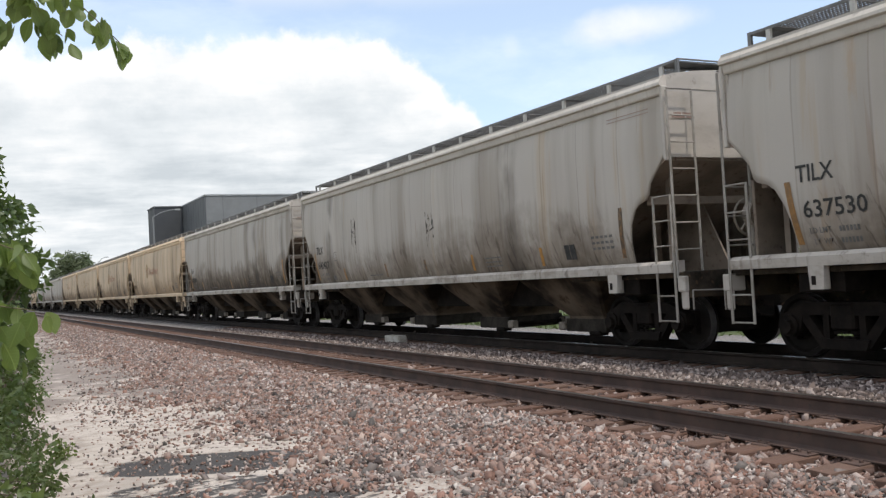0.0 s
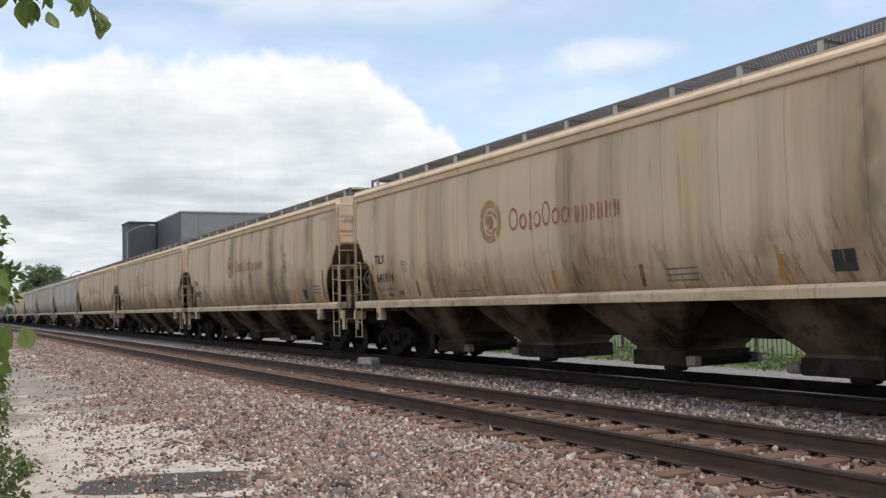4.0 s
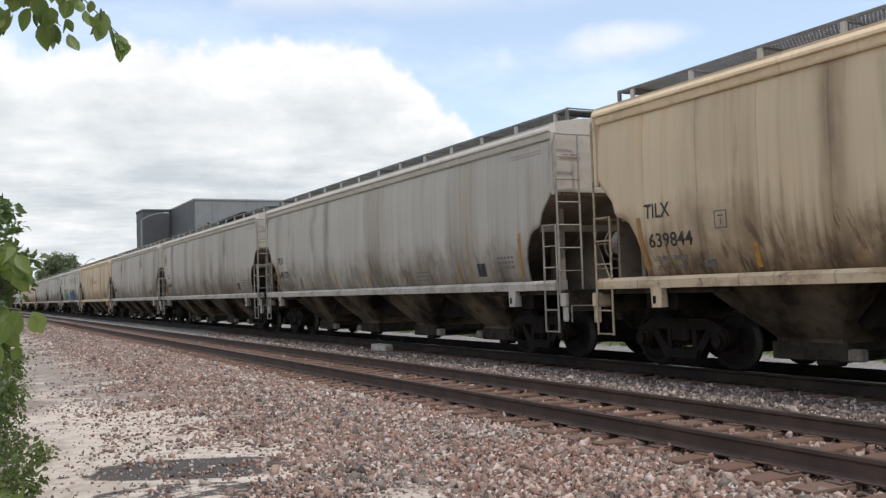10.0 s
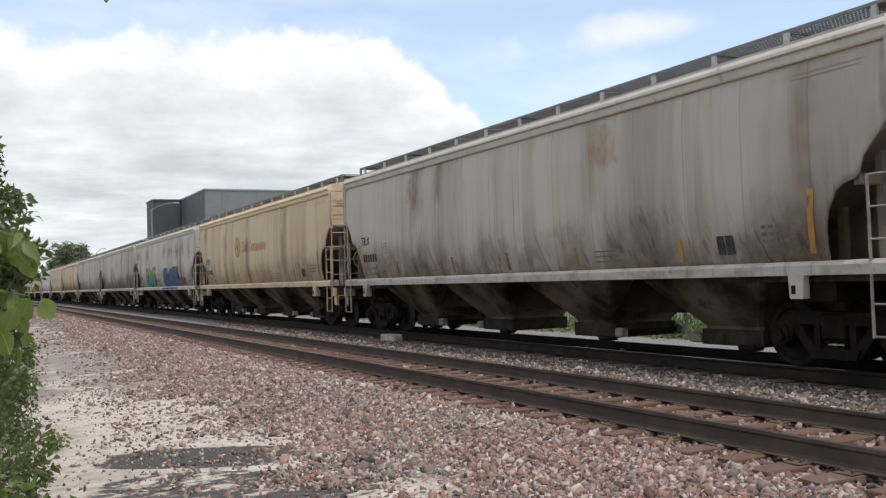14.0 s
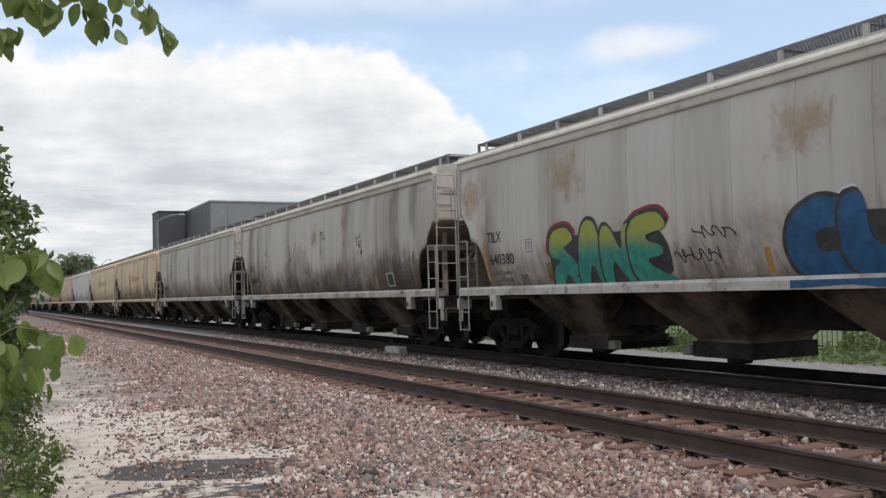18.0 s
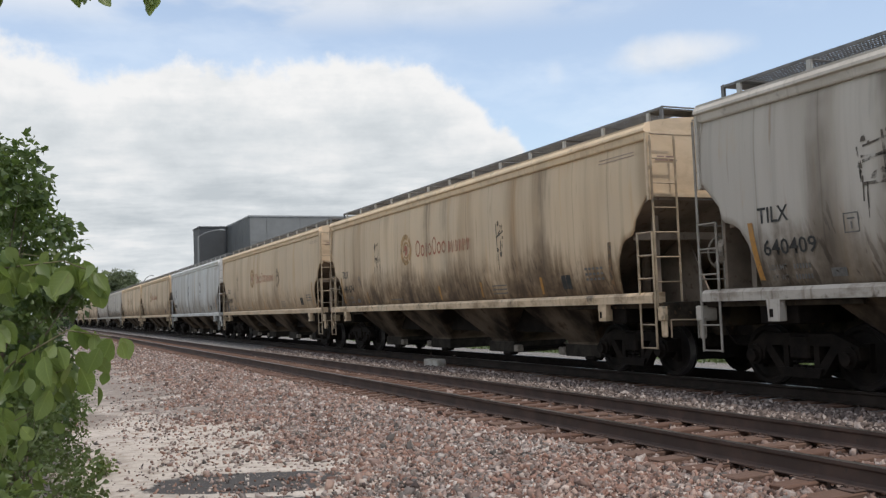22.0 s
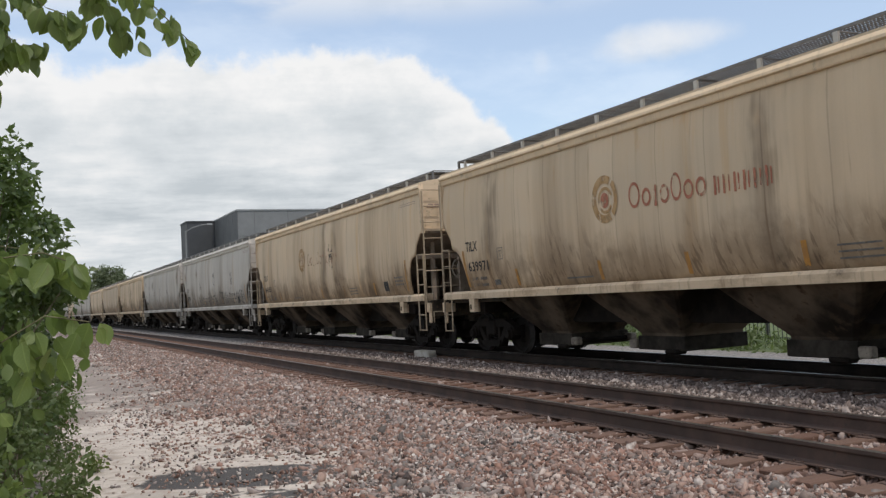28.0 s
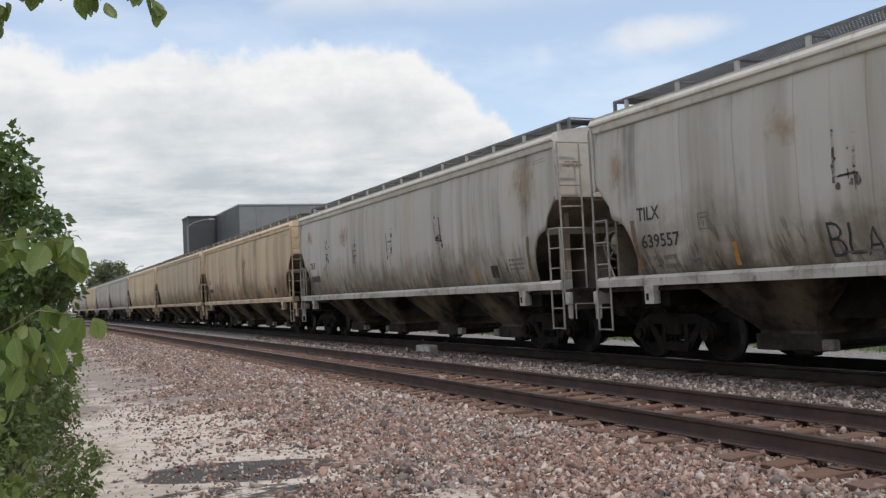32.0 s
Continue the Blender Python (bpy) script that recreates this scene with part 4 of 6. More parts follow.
        pts = [(0.30, HALF_B + 0.30, 0.86), (0.32, HALF_B + 0.40, 0.72), (0.26, HALF_B + 0.52, 0.56), (0.12, HALF_B + 0.66, 0.52)]
        for a, b in zip(pts, pts[1:]):
            tube(bm, (e * a[0], e * a[1], a[2]), (e * b[0], e * b[1], b[2]), 0.022, seg=6)
        part("air_hose", bm, CAST, car)
        for s in (-1, 1):
            bm = bmesh.new()
            yc = e * (HALF_B - 1.47)
            prism(bm, [(yc - 0.13, 1.32), (yc - 0.11, 1.0), (yc + 0.11, 1.0), (yc + 0.13, 1.32)], *sorted((s * 1.54, s * 1.65)))
            box(bm, *sorted((s * 1.40, s * 1.54)), yc - 0.06, yc + 0.06, 1.0, 1.32)
            box(bm, *sorted((s * 1.648, s * 1.654)), yc + 0.01, yc + 0.08, 1.06, 1.18, mi=1)
            part("jacking_pad", bm, [TRIM, CAST], car, colour=col)
            # ladders: one up the end, one on the side at the corner
            ye = e * (HALF_B + 0.12)
            ladder(car, [(s * 1.59, ye, 1.22), (s * 1.59, ye, 4.22)], [(s * 1.59, ye, 1.24 + 0.43 * k) for k in range(8)], (-s, 0, 0), 0.52, col, "pale painted end ladder with round rungs")
            yl = e * (HALF_B + 0.09)
            ladder(car, [(s * 1.62, yl, 0.52), (s * 1.62, yl, 2.55)], [(s * 1.62, yl, 0.54 + 0.40 * k) for k in range(6)], (0, -e, 0), 0.42, col, "pale painted corner ladder with a hanging stirrup")
            bm = bmesh.new()
            box(bm, *sorted((s * 1.50, s * 1.56)), *sorted((e * (HALF_B + 0.12), e * (HALF_B + 0.27))), 0.72, 1.02, bevel=0.025)
            box(bm, *sorted((s * 1.30, s * 1.60)), *sorted((e * (HALF_B + 0.10), e * (HALF_B + 0.28))), 1.0, 1.25, bevel=0.02)
            part("corner_bracket", bm, TRIM, car, colour=col)
        # the uncoupling lever across the end
        bm = bmesh.new()
        tube(bm, (-1.5, e * (HALF_B + 0.34), 1.02), (-0.2, e * (HALF_B + 0.40), 0.98), 0.014, seg=5)
        tube(bm, (-1.5, e * (HALF_B + 0.34), 1.02), (-1.5, e * (HALF_B + 0.34), 0.72), 0.014, seg=5)
        part("uncoupling_lever", bm, TRIM, car, colour=col)
        bm = bmesh.new()
        for z, x0, x1 in ((3.86, -1.36, -1.20), (3.86, -1.17, -0.98), (3.80, -1.40, -1.12), (3.80, -1.09, -0.92)):
            v = [bm.verts.new((x, e * (HALF_B + 0.004), zz)) for x, zz in ((x0, z), (x1, z), (x1, z + 0.03), (x0, z + 0.03))]
            bm.faces.new(v)
        part("end_stencil", bm, ENDINK, car)["kind"] = "stuff"
        bm = bmesh.new()
        box(bm, -1.5, 1.5, *sorted((e * (HALF_B - 0.50), e * (HALF_B - 0.62))), 2.44, 2.58, bevel=0.01)
        part("end_beam", bm, SLOPE, car)
    # hand brake at one end: wheel, spokes and gear housing
    bm = bmesh.new()
    cx, cy, cz = -0.98, HALF_B + 0.30, 2.10
    n, m = 20, 5
    hoop = [[bm.verts.new((cx + (0.27 + 0.02 * math.cos(j * math.tau / m)) * math.cos(k * math.tau / n), cy + 0.02 * math.sin(j * math.tau / m), cz + (0.27 + 0.02 * math.cos(j * math.tau / m)) * math.sin(k * math.tau / n))) for j in range(m)] for k in range(n)]
    for k in range(n):
        for j in range(m):
            bm.faces.new((hoop[k][j], hoop[(k + 1) % n][j], hoop[(k + 1) % n][(j + 1) % m], hoop[k][(j + 1) % m]))
    for k in range(5):
        a = k * math.tau / 5 + 0.3
        tube(bm, (cx, cy - 0.03, cz), (cx + 0.27 * math.cos(a), cy, cz + 0.27 * math.sin(a)), 0.016, seg=5)
    brake = part("brake_wheel", bm, GATEBOX, car, "rusty pale hand brake wheel")
    bm = bmesh.new()
    prism(bm, [(cx + 0.17 * math.cos(k * math.tau / 9), cz + 0.02 + 0.22 * math.sin(k * math.tau / 9)) for k in range(9)], cy - 0.22, cy - 0.06, "y")
    box(bm, cx - 0.06, cx + 0.06, cy - 0.20, cy - 0.10, 1.3, cz)
    part("gear_housing", bm, GATEBOX, brake)
    bm = bmesh.new()
    box(bm, cx - 0.30, cx + 0.34, HALF_B - 0.16, HALF_B - 0.10, 1.28, 2.60, bevel=0.01)
    part("brake_stand", bm, SLOPE, car, "grimy upright plate behind the hand brake")
    # centre sill and hoppers
    bm = bmesh.new()
    box(bm, -0.34, 0.34, -HALF_B + 2.5, HALF_B - 2.5, 0.80, 1.30, bevel=0.02)
    part("centre_sill", bm, UNDER, car)
    for k, d in enumerate((3.6, 7.2, 10.87, 14.47)):
        yc = HALF_B - d
        bm = bmesh.new()
        rings = []
        for z, hx, hy in ((1.42, 1.44, 1.40), (1.30, 1.43, 1.34), (1.02, 1.18, 1.10), (0.76, 0.94, 0.84), (0.60, 0.79, 0.68), (0.52, 0.72, 0.62), (0.44, 0.71, 0.61)):
            c = 0.05
            rings.append([bm.verts.new((x, yc + y, z)) for x, y in ((-hx, -hy + c), (-hx, hy - c), (-hx + c, hy), (hx - c, hy), (hx, hy - c), (hx, -hy + c), (hx - c, -hy), (-hx + c, -hy))])
        for a, b in zip(rings, rings[1:]):
            for i in range(8):
                bm.faces.new((a[i], a[(i + 1) % 8], b[(i + 1) % 8], b[i]))
        bm.faces.new(rings[0])
        bm.faces.new(rings[-1])
        hop = part("hopper", bm, HOPPER, car, "grimy funnel-shaped discharge hopper")
        bm = bmesh.new()
        box(bm, -0.74, 0.74, yc - 0.66, yc + 0.66, 0.21, 0.47, bevel=0.015)
        part("outlet_gate", bm, GATE, hop)
        side = -1 if k % 2 == 0 else 1
        bm = bmesh.new()
        tube(bm, (-0.7, yc + side * 0.74, 0.31), (0.7, yc + side * 0.74, 0.31), 0.045, seg=8)
        part("gate_shaft", bm, CAST, hop)
        for x in (-0.7, 0.7):
            bm = bmesh.new()
            box(bm, x - 0.08, x + 0.08, *sorted((yc + side * 0.67, yc + side * 0.90)), 0.23, 0.40, bevel=0.025)
            part("gate_gearbox", bm, GATEBOX, hop, "pale grey gearbox of the outlet gate")
        bm = bmesh.new()
        box(bm, -0.80, -0.55, yc - 0.52, yc - 0.16, 0.15, 0.24, bevel=0.03)
        part("gate_lock", bm, CAST, hop)
    # ridges between the hoppers; the gap's shade is put in as near-black colour
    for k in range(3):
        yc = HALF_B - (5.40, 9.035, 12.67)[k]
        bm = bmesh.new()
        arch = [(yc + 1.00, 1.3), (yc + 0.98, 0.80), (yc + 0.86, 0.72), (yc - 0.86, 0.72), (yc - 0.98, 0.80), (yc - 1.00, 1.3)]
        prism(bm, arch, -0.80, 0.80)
        part("hopper_ridge", bm, CAST, car, "ridge between two hoppers, coloured black for the shade there")
    # running boards on posts, roof hatches
    post_y = [-8.55 + 1.425 * k for k in range(13)]
    bm = bmesh.new()
    prism(bm, [(-0.042, 0), (0.042, 0), (0.042, 0.32), (-0.042, 0.32)], -0.02, 0.02, "x")
    post_me = mesh_from(bm, "post", TRIM)
    for s in (-1, 1):
        bm = bmesh.new()
        a, b = sorted((s * 0.46, s * 1.13))
        for k in range(9):
            x = a + (b - a) * k / 8
            box(bm, x - 0.004, x + 0.004, -HALF_B + 0.15, HALF_B - 0.15, 4.766, 4.784)
        for k in range(294):
            y = -HALF_B + 0.2 + k * 0.06
            box(bm, a, b, y - 0.012, y + 0.012, 4.772, 4.780)
        for x in (a, b):
            box(bm, x - 0.012, x + 0.012, -HALF_B + 0.15, HALF_B - 0.15, 4.750, 4.792)
        rb = part("running_board", bm, GRATE, car, "grey steel grating walkway along the roof")
        for y in post_y:
            p = part("post", post_me, None, rb, colour=col)
            p.matrix_basis = pose(s * 1.12, y, 4.475)
        bm = bmesh.new()
        tube(bm, (s * 1.11, 0, 4.755), (s * 0.48, 0, 4.755), 0.018, seg=5)
        br = mesh_from(bm, "bracket", GRATE)
        for y in post_y:
            part("bracket", br, None, rb).matrix_basis = pose(0, y, 0)
    bm = bmesh.new()
    box(bm, -0.36, 0.36, -HALF_B + 0.6, HALF_B - 0.6, 4.60, 4.74, bevel=0.03)
    part("hatch_trough", bm, TRIM, car, colour=col)
    for e in (-1, 1):
        bm = bmesh.new()
        box(bm, -1.12, 1.12, *sorted((e * (HALF_B - 0.12), e * (HALF_B - 0.62))), 4.752, 4.776)
        for x in (-1.11, 1.11):
            box(bm, x - 0.02, x + 0.02, *sorted((e * (HALF_B - 0.08), e * (HALF_B - 0.15))), 4.48, 4.80)
        tube(bm, (-1.11, e * (HALF_B - 0.11), 4.80), (1.11, e * (HALF_B - 0.11), 4.80), 0.016, seg=5)
        part("end_walkway", bm, GRATE, car)
    # amber reflectors low on both sides
    for s in (-1,):
        for y in (-7.74, -5.2, -2.4, 0.0, 2.45, 5.55, 7.90):
            bm = bmesh.new()
            z0, z1 = (1.60, 2.46) if abs(y) > 7 else (1.56, 1.92)
            n = 6
            lean = 0.05 if abs(y) > 7 else 0.02
            for k in range(n):
                za, zb = z0 + (z1 - z0) * k / n, z0 + (z1 - z0) * (k + 1) / n
                xa, xb = s * (half_width(za) + 0.004), s * (half_width(zb) + 0.004)
                ya, yb = lean * (za - z0) * math.copysign(1, y) * 2, lean * (zb - z0) * math.copysign(1, y) * 2
                vs = [bm.verts.new(c) for c in ((xa, y + ya - 0.05, za), (xa, y + ya + 0.05, za), (xb, y + yb + 0.05, zb), (xb, y + yb - 0.05, zb))]
                bm.faces.new(vs)
            part("reflector", bm, AMBER, car, "faded amber reflective strip")
    # dark boxes under the ends: bolster and gear, sized to fill the shade
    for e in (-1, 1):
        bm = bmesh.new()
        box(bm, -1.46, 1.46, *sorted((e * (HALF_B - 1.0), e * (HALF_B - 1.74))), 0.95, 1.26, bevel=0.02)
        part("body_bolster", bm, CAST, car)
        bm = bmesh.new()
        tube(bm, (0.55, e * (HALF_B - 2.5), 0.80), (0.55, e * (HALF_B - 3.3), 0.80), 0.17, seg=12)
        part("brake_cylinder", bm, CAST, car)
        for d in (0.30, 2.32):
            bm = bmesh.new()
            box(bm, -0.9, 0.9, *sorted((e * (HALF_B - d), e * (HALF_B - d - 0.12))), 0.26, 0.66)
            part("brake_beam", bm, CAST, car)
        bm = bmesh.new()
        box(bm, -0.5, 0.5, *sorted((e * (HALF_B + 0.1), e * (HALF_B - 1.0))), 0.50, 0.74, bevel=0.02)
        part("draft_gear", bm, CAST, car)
    fm, wm = side_frame_mesh(), wheel_mesh()
    for e in (-1, 1):
        build_truck(car, e * (HALF_B - 1.37), fm, wm)
    return car


# ---- writing and marks on the cars' near sides ----


def on_side(d, z, lift=0.006):
    """A spot on the near side: d metres from the leading-left end, z above the rails."""
    return Vector((-(half_width(z) + lift), HALF_B - d, z))


def wrap(bm, lift=0.006):
    """Lays a flat drawing of (d, z) points against the near side."""
    zs = [v.co.y for v in bm.verts]
    lo, hi = min(zs), max(zs)
    n = int((hi - lo) / 0.16) if lo < 2.6 or hi > 3.3 else 0
    for k in range(1, n + 1):
        bmesh.ops.bisect_plane(bm, geom=bm.verts[:] + bm.edges[:] + bm.faces[:], plane_co=(0, lo + (hi - lo) * k / (n + 1), 0), plane_no=(0, 1, 0))
    for v in bm.verts:
        d, z = v.co.x, v.co.y
        v.co = on_side(d, z, lift)


FONT_CACHE = {}


def lettering(parent, text, d, z, height, mat, width=None, name="lettering", bold=0.0, lift=0.006, slant=0.0):
    key = (text, bold)
    if key not in FONT_CACHE:
        cu = bpy.data.curves.new("text", "FONT")
        cu.body, cu.size, cu.offset, cu.resolution_u = text, 1.0, bold, 2
        tmp = bpy.data.objects.new("text", cu)
        scene.collection.objects.link(tmp)
        me = bpy.data.meshes.new_from_object(tmp.evaluated_get(bpy.context.evaluated_depsgraph_get()))
        bpy.data.objects.remove(tmp)
        FONT_CACHE[key] = me
    bm = bmesh.new()
    bm.from_mesh(FONT_CACHE[key])
    xs, ys = [v.co.x for v in bm.verts], [v.co.y for v in bm.verts]
    k = height / (max(ys) - min(ys))
    kx = width / (max(xs) - min(xs)) if width else k * 0.82
    x0, y0 = min(xs), min(ys)
    for v in bm.verts:
        dz = (v.co.y - y0) * k
        v.co = Vector((d + (v.co.x - x0) * kx + slant * dz, z + dz, 0))
    wrap(bm, lift)
    ob = part(name, bm, mat, parent)
    if name == "load_stencil":
        ob["kind"] = "stuff"
    return ob


def bars(parent, rows, mat, name="data_panel", lift=0.006):
    """Rows of plain bars (d0, d1, z, height) for writing too small to read."""
    bm = bmesh.new()
    for d0, d1, z, h in rows:
        bm.faces.new([bm.verts.new(c) for c in ((d0, z, 0), (d1, z, 0), (d1, z + h, 0), (d0, z + h, 0))])
    wrap(bm, lift)
    ob = part(name, bm, mat, parent)
    if len(rows) > 2:
        ob["kind"] = "stuff"
    return ob


def ring(bm, cd, cz, r0, r1, a0=0.0, a1=360.0, squash=0.85, n=28):
    prev = None
    for k in range(n + 1):
        a = radians(a0 + (a1 - a0) * k / n)
        pair = [bm.verts.new((cd + r * math.cos(a) * squash, cz + r * math.sin(a), 0)) for r in (r0, r1)]
        if prev:
            bm.faces.new((prev[0], prev[1], pair[1], pair[0]))
        prev = pair


def stroke(bm, pts, w):
    """A brush stroke through (d, z) points."""
    for (a, b), (c, e) in zip(pts, pts[1:]):
        dx, dz = c - a, e - b
        n = math.hypot(dx, dz) or 1.0
        ox, oz = -dz / n * w / 2, dx / n * w / 2
        ex, ez = dx / n * w * 0.3, dz / n * w * 0.3
        bm.faces.new([bm.verts.new(v) for v in ((a - ex + ox, b - ez + oz, 0), (a - ex - ox, b - ez - oz, 0), (c + ex - ox, e + ez - oz, 0), (c + ex + ox, e + ez + oz, 0))])


def disc(bm, cd, cz, r, squash=0.85, n=20):
    bm.faces.new([bm.verts.new((cd + r * squash * math.cos(k * math.tau / n), cz + r * math.sin(k * math.tau / n), 0)) for k in range(n)])


def emblem(parent, d, z, faded):
    """The owner's round emblem, and its lettering as plain oval and bar shapes."""
    ink = LOGO_FADED if faded else LOGO_RED
    bm = bmesh.new()
    ring(bm, d, z, 0.29, 0.44, 60, 300, 0.9)
    ring(bm, d, z, 0.32, 0.44, 312, 408, 0.9)
    part("emblem_ring", [wrap(bm), bm][1], LOGO_GOLD, parent)
    bm = bmesh.new()
    ring(bm, d + 0.02, z - 0.02, 0.19, 0.25, 20, 330, 0.9)
    part("emblem_swirl", [wrap(bm), bm][1], LOGO_GOLD, parent)
    bm = bmesh.new()
    disc(bm, d, z - 0.02, 0.145)
    part("emblem_centre", [wrap(bm), bm][1], ink, parent)
    base = z - 0.26
    x = d + 0.72
    # width, height and stroke of each plain shape in the row
    for j, (w, h) in enumerate(((0.32, 0.46), (0.24, 0.32), (0.14, 0.32), (0.24, 0.32), (0.26, 0.47), (0.24, 0.32), (0.24, 0.32), (0.06, 0), (0.15, 0.27), (0.18, 0.27), (0.15, 0.27), (0.16, 0.27), (0.18, 0.27), (0.16, 0.27))):
        if h:
            bm = bmesh.new()
            if w < 0.15:
                stroke(bm, [(x + w / 2, base), (x + w / 2, base + h)], 0.07)
            elif j < 8:
                ring(bm, x + w / 2, base + h / 2, h / 2 - 0.055, h / 2, 0, 360, w / h, 18)
            else:
                stroke(bm, [(x + 0.04, base), (x + 0.04, base + h)], 0.05)
                stroke(bm, [(x + w - 0.03, base + 0.02), (x + w - 0.03, base + h - 0.02)], 0.03)
            part("emblem_mark", [wrap(bm), bm][1], ink, parent)
        x += w + 0.05


def scribble(parent, d, z, w, h, seed, mat=None):
    """Flaking remains of a sprayed tag: blocks, bars and drips gathered in a column."""
    rng = random.Random(seed)
    bm = bmesh.new()
    z -= 0.1
    # two leaning uprights with cross bars
    lean = rng.uniform(-0.10, 0.05)
    left, right = d - w * rng.uniform(0.5, 0.9), d + w * rng.uniform(0.5, 0.9)
    for x in (left, right):
        if rng.random() < 0.8:
            stroke(bm, [(x, z - h * rng.uniform(0.4, 0.9)), (x + lean, z + h * rng.uniform(0.5, 1.0))], rng.uniform(0.02, 0.06))
    for _ in range(rng.randint(2, 4)):
        y = z + rng.uniform(-0.8, 0.9) * h
        stroke(bm, [(left + rng.uniform(-0.05, 0.1), y), (right + rng.uniform(-0.1, 0.08), y + rng.uniform(-0.05, 0.12))], rng.uniform(0.02, 0.05))
    for _ in range(rng.randint(5, 9)):
        x, y = d + rng.uniform(-w, w), z + rng.uniform(-h, h)
        r = rng.uniform(0.02, 0.07)
        bm.faces.new([bm.verts.new((x + r * rng.uniform(0.5, 1.3) * math.cos(k * math.tau / 7), y + 1.3 * r * rng.uniform(0.5, 1.3) * math.sin(k * math.tau / 7), 0)) for k in range(7)])
    for _ in range(rng.randint(3, 6)):
        x, y = d + rng.uniform(-w, w), z - rng.uniform(0.0, h)
        stroke(bm, [(x, y), (x + rng.uniform(-0.015, 0.02), y - rng.uniform(0.1, 0.35))], rng.uniform(0.010, 0.022))
    part("paint_scrawl", [wrap(bm, 0.007), bm][1], mat or SCRAWL, parent, "flaking black remains of a sprayed tag")["kind"] = "stuff"


def smear(parent, d, z, w, h):
    bm = bmesh.new()
    bm.faces.new([bm.verts.new((d + 1.3 * w * a, z + 1.3 * h * b, 0)) for a, b in ((-1, -1), (1, -1), (1, 1), (-1, 1))])
    part("rust_patch", [wrap(bm, 0.005), bm][1], RUSTPATCH, parent, "rusty orange bloom on the paint")


def cursive(bm, d, z, w, h, loops, thick, seed):
    """A quick looping scrawl from left to right."""
    rng = random.Random(seed)
    ph, amp = [rng.uniform(0, 6.28) for _ in range(3)], [rng.uniform(0.6, 1.0) for _ in range(3)]
    n = loops * 9
    pts = []
    for k in range(n + 1):
        f = k / n
        a = f * loops * math.tau
        pts.append((d + w * f + 0.35 * w / loops * math.cos(a + ph[0]), z + h * (0.5 + 0.30 * amp[0] * math.sin(a + ph[1]) + 0.22 * amp[1] * math.sin(1.7 * a + ph[2]))))
    stroke(bm, pts, thick)


def stencils(car, number, mark="TILX"):
    if mark == "SOXX":
        bars(car, [(1.15, 2.07, 2.35, 0.36)], STICKER, "repainted_panel", 0.004)
    lettering(car, mark, 1.21, 2.43, 0.23, BLACKINK, 0.60, "reporting_mark", 0.012)
    if number:
        lettering(car, number, 1.27, 1.95, 0.235, BLACKINK, 0.99, "car_number", 0.012)
    else:
        bars(car, [(1.27 + 0.165 * k, 1.39 + 0.165 * k, 1.96, 0.21) for k in range(6)], BLACKINK, "car_number")
    lettering(car, "LD LMT", 1.32, 1.74, 0.075, LIGHTINK, 0.34, "load_stencil", 0.01)
    lettering(car, "LT  WT", 1.36, 1.59, 0.075, LIGHTINK, 0.30, "load_stencil", 0.01)
    bars(car, [(1.78 + 0.055 * k, 1.815 + 0.055 * k, z, 0.07) for k in range(6) for z in (1.74, 1.59)], LIGHTINK)
    bm = bmesh.new()
    stroke(bm, [(2.76, 2.17), (2.99, 2.17), (2.99, 2.42), (2.76, 2.42), (2.76, 2.17)], 0.016)
    stroke(bm, [(2.82, 2.35), (2.93, 2.35)], 0.022)
    stroke(bm, [(2.875, 2.22), (2.875, 2.30)], 0.022)
    part("boxed_stencil", [wrap(bm), bm][1], LIGHTINK, car)
    bars(car, [(2.42, 2.68, 1.60, 0.12)], LIGHTINK, "small_plate")
    if number == "640668":
        bars(car, [(15.00, 15.04, 1.60, 0.36), (15.42, 15.46, 1.60, 0.36), (15.04, 15.42, 1.94, 0.02), (15.04, 15.42, 1.60, 0.02)], TAG_WHITE, "label_frame", 0.004)
    bars(car, [(15.06, 15.22, 1.64, 0.28), (15.235, 15.40, 1.64, 0.28)], BLACKINK, "dark_label_square")
    bars(car, [(15.95 + 0.13 * k, 16.04 + 0.13 * k, z, 0.045) for k in range(5) for z in (1.98, 1.88, 1.78)], LIGHTINK)
    bars(car, [(12.0, 12.7, 1.62 + 0.09 * k, 0.025) for k in range(3)] + [(5.4, 6.3, 1.62, 0.03)], LIGHTINK, "small_stencil")
    bars(car, [(16.6, 17.7, 4.0, 0.014), (16.6, 17.7, 3.94, 0.014)], ENDINK, "upper_stencil_line")


SCRAWL = worn_ink("worn_black_marks", (0.045, 0.036, 0.03), (0.10, 0.075, 0.055), 0.40, 0.56, 5.0)
LIGHTINK = worn_ink("faded_small_stencil", (0.10, 0.095, 0.09), (0.16, 0.15, 0.14), 0.30, 0.45, 8.0)
GREYCAR, PALECAR, TANCAR, DARKTAN, BLUEGREY = (0.50, 0.453, 0.402), (0.545, 0.50, 0.45), (0.70, 0.525, 0.345), (0.59, 0.445, 0.30), (0.69, 0.69, 0.68)

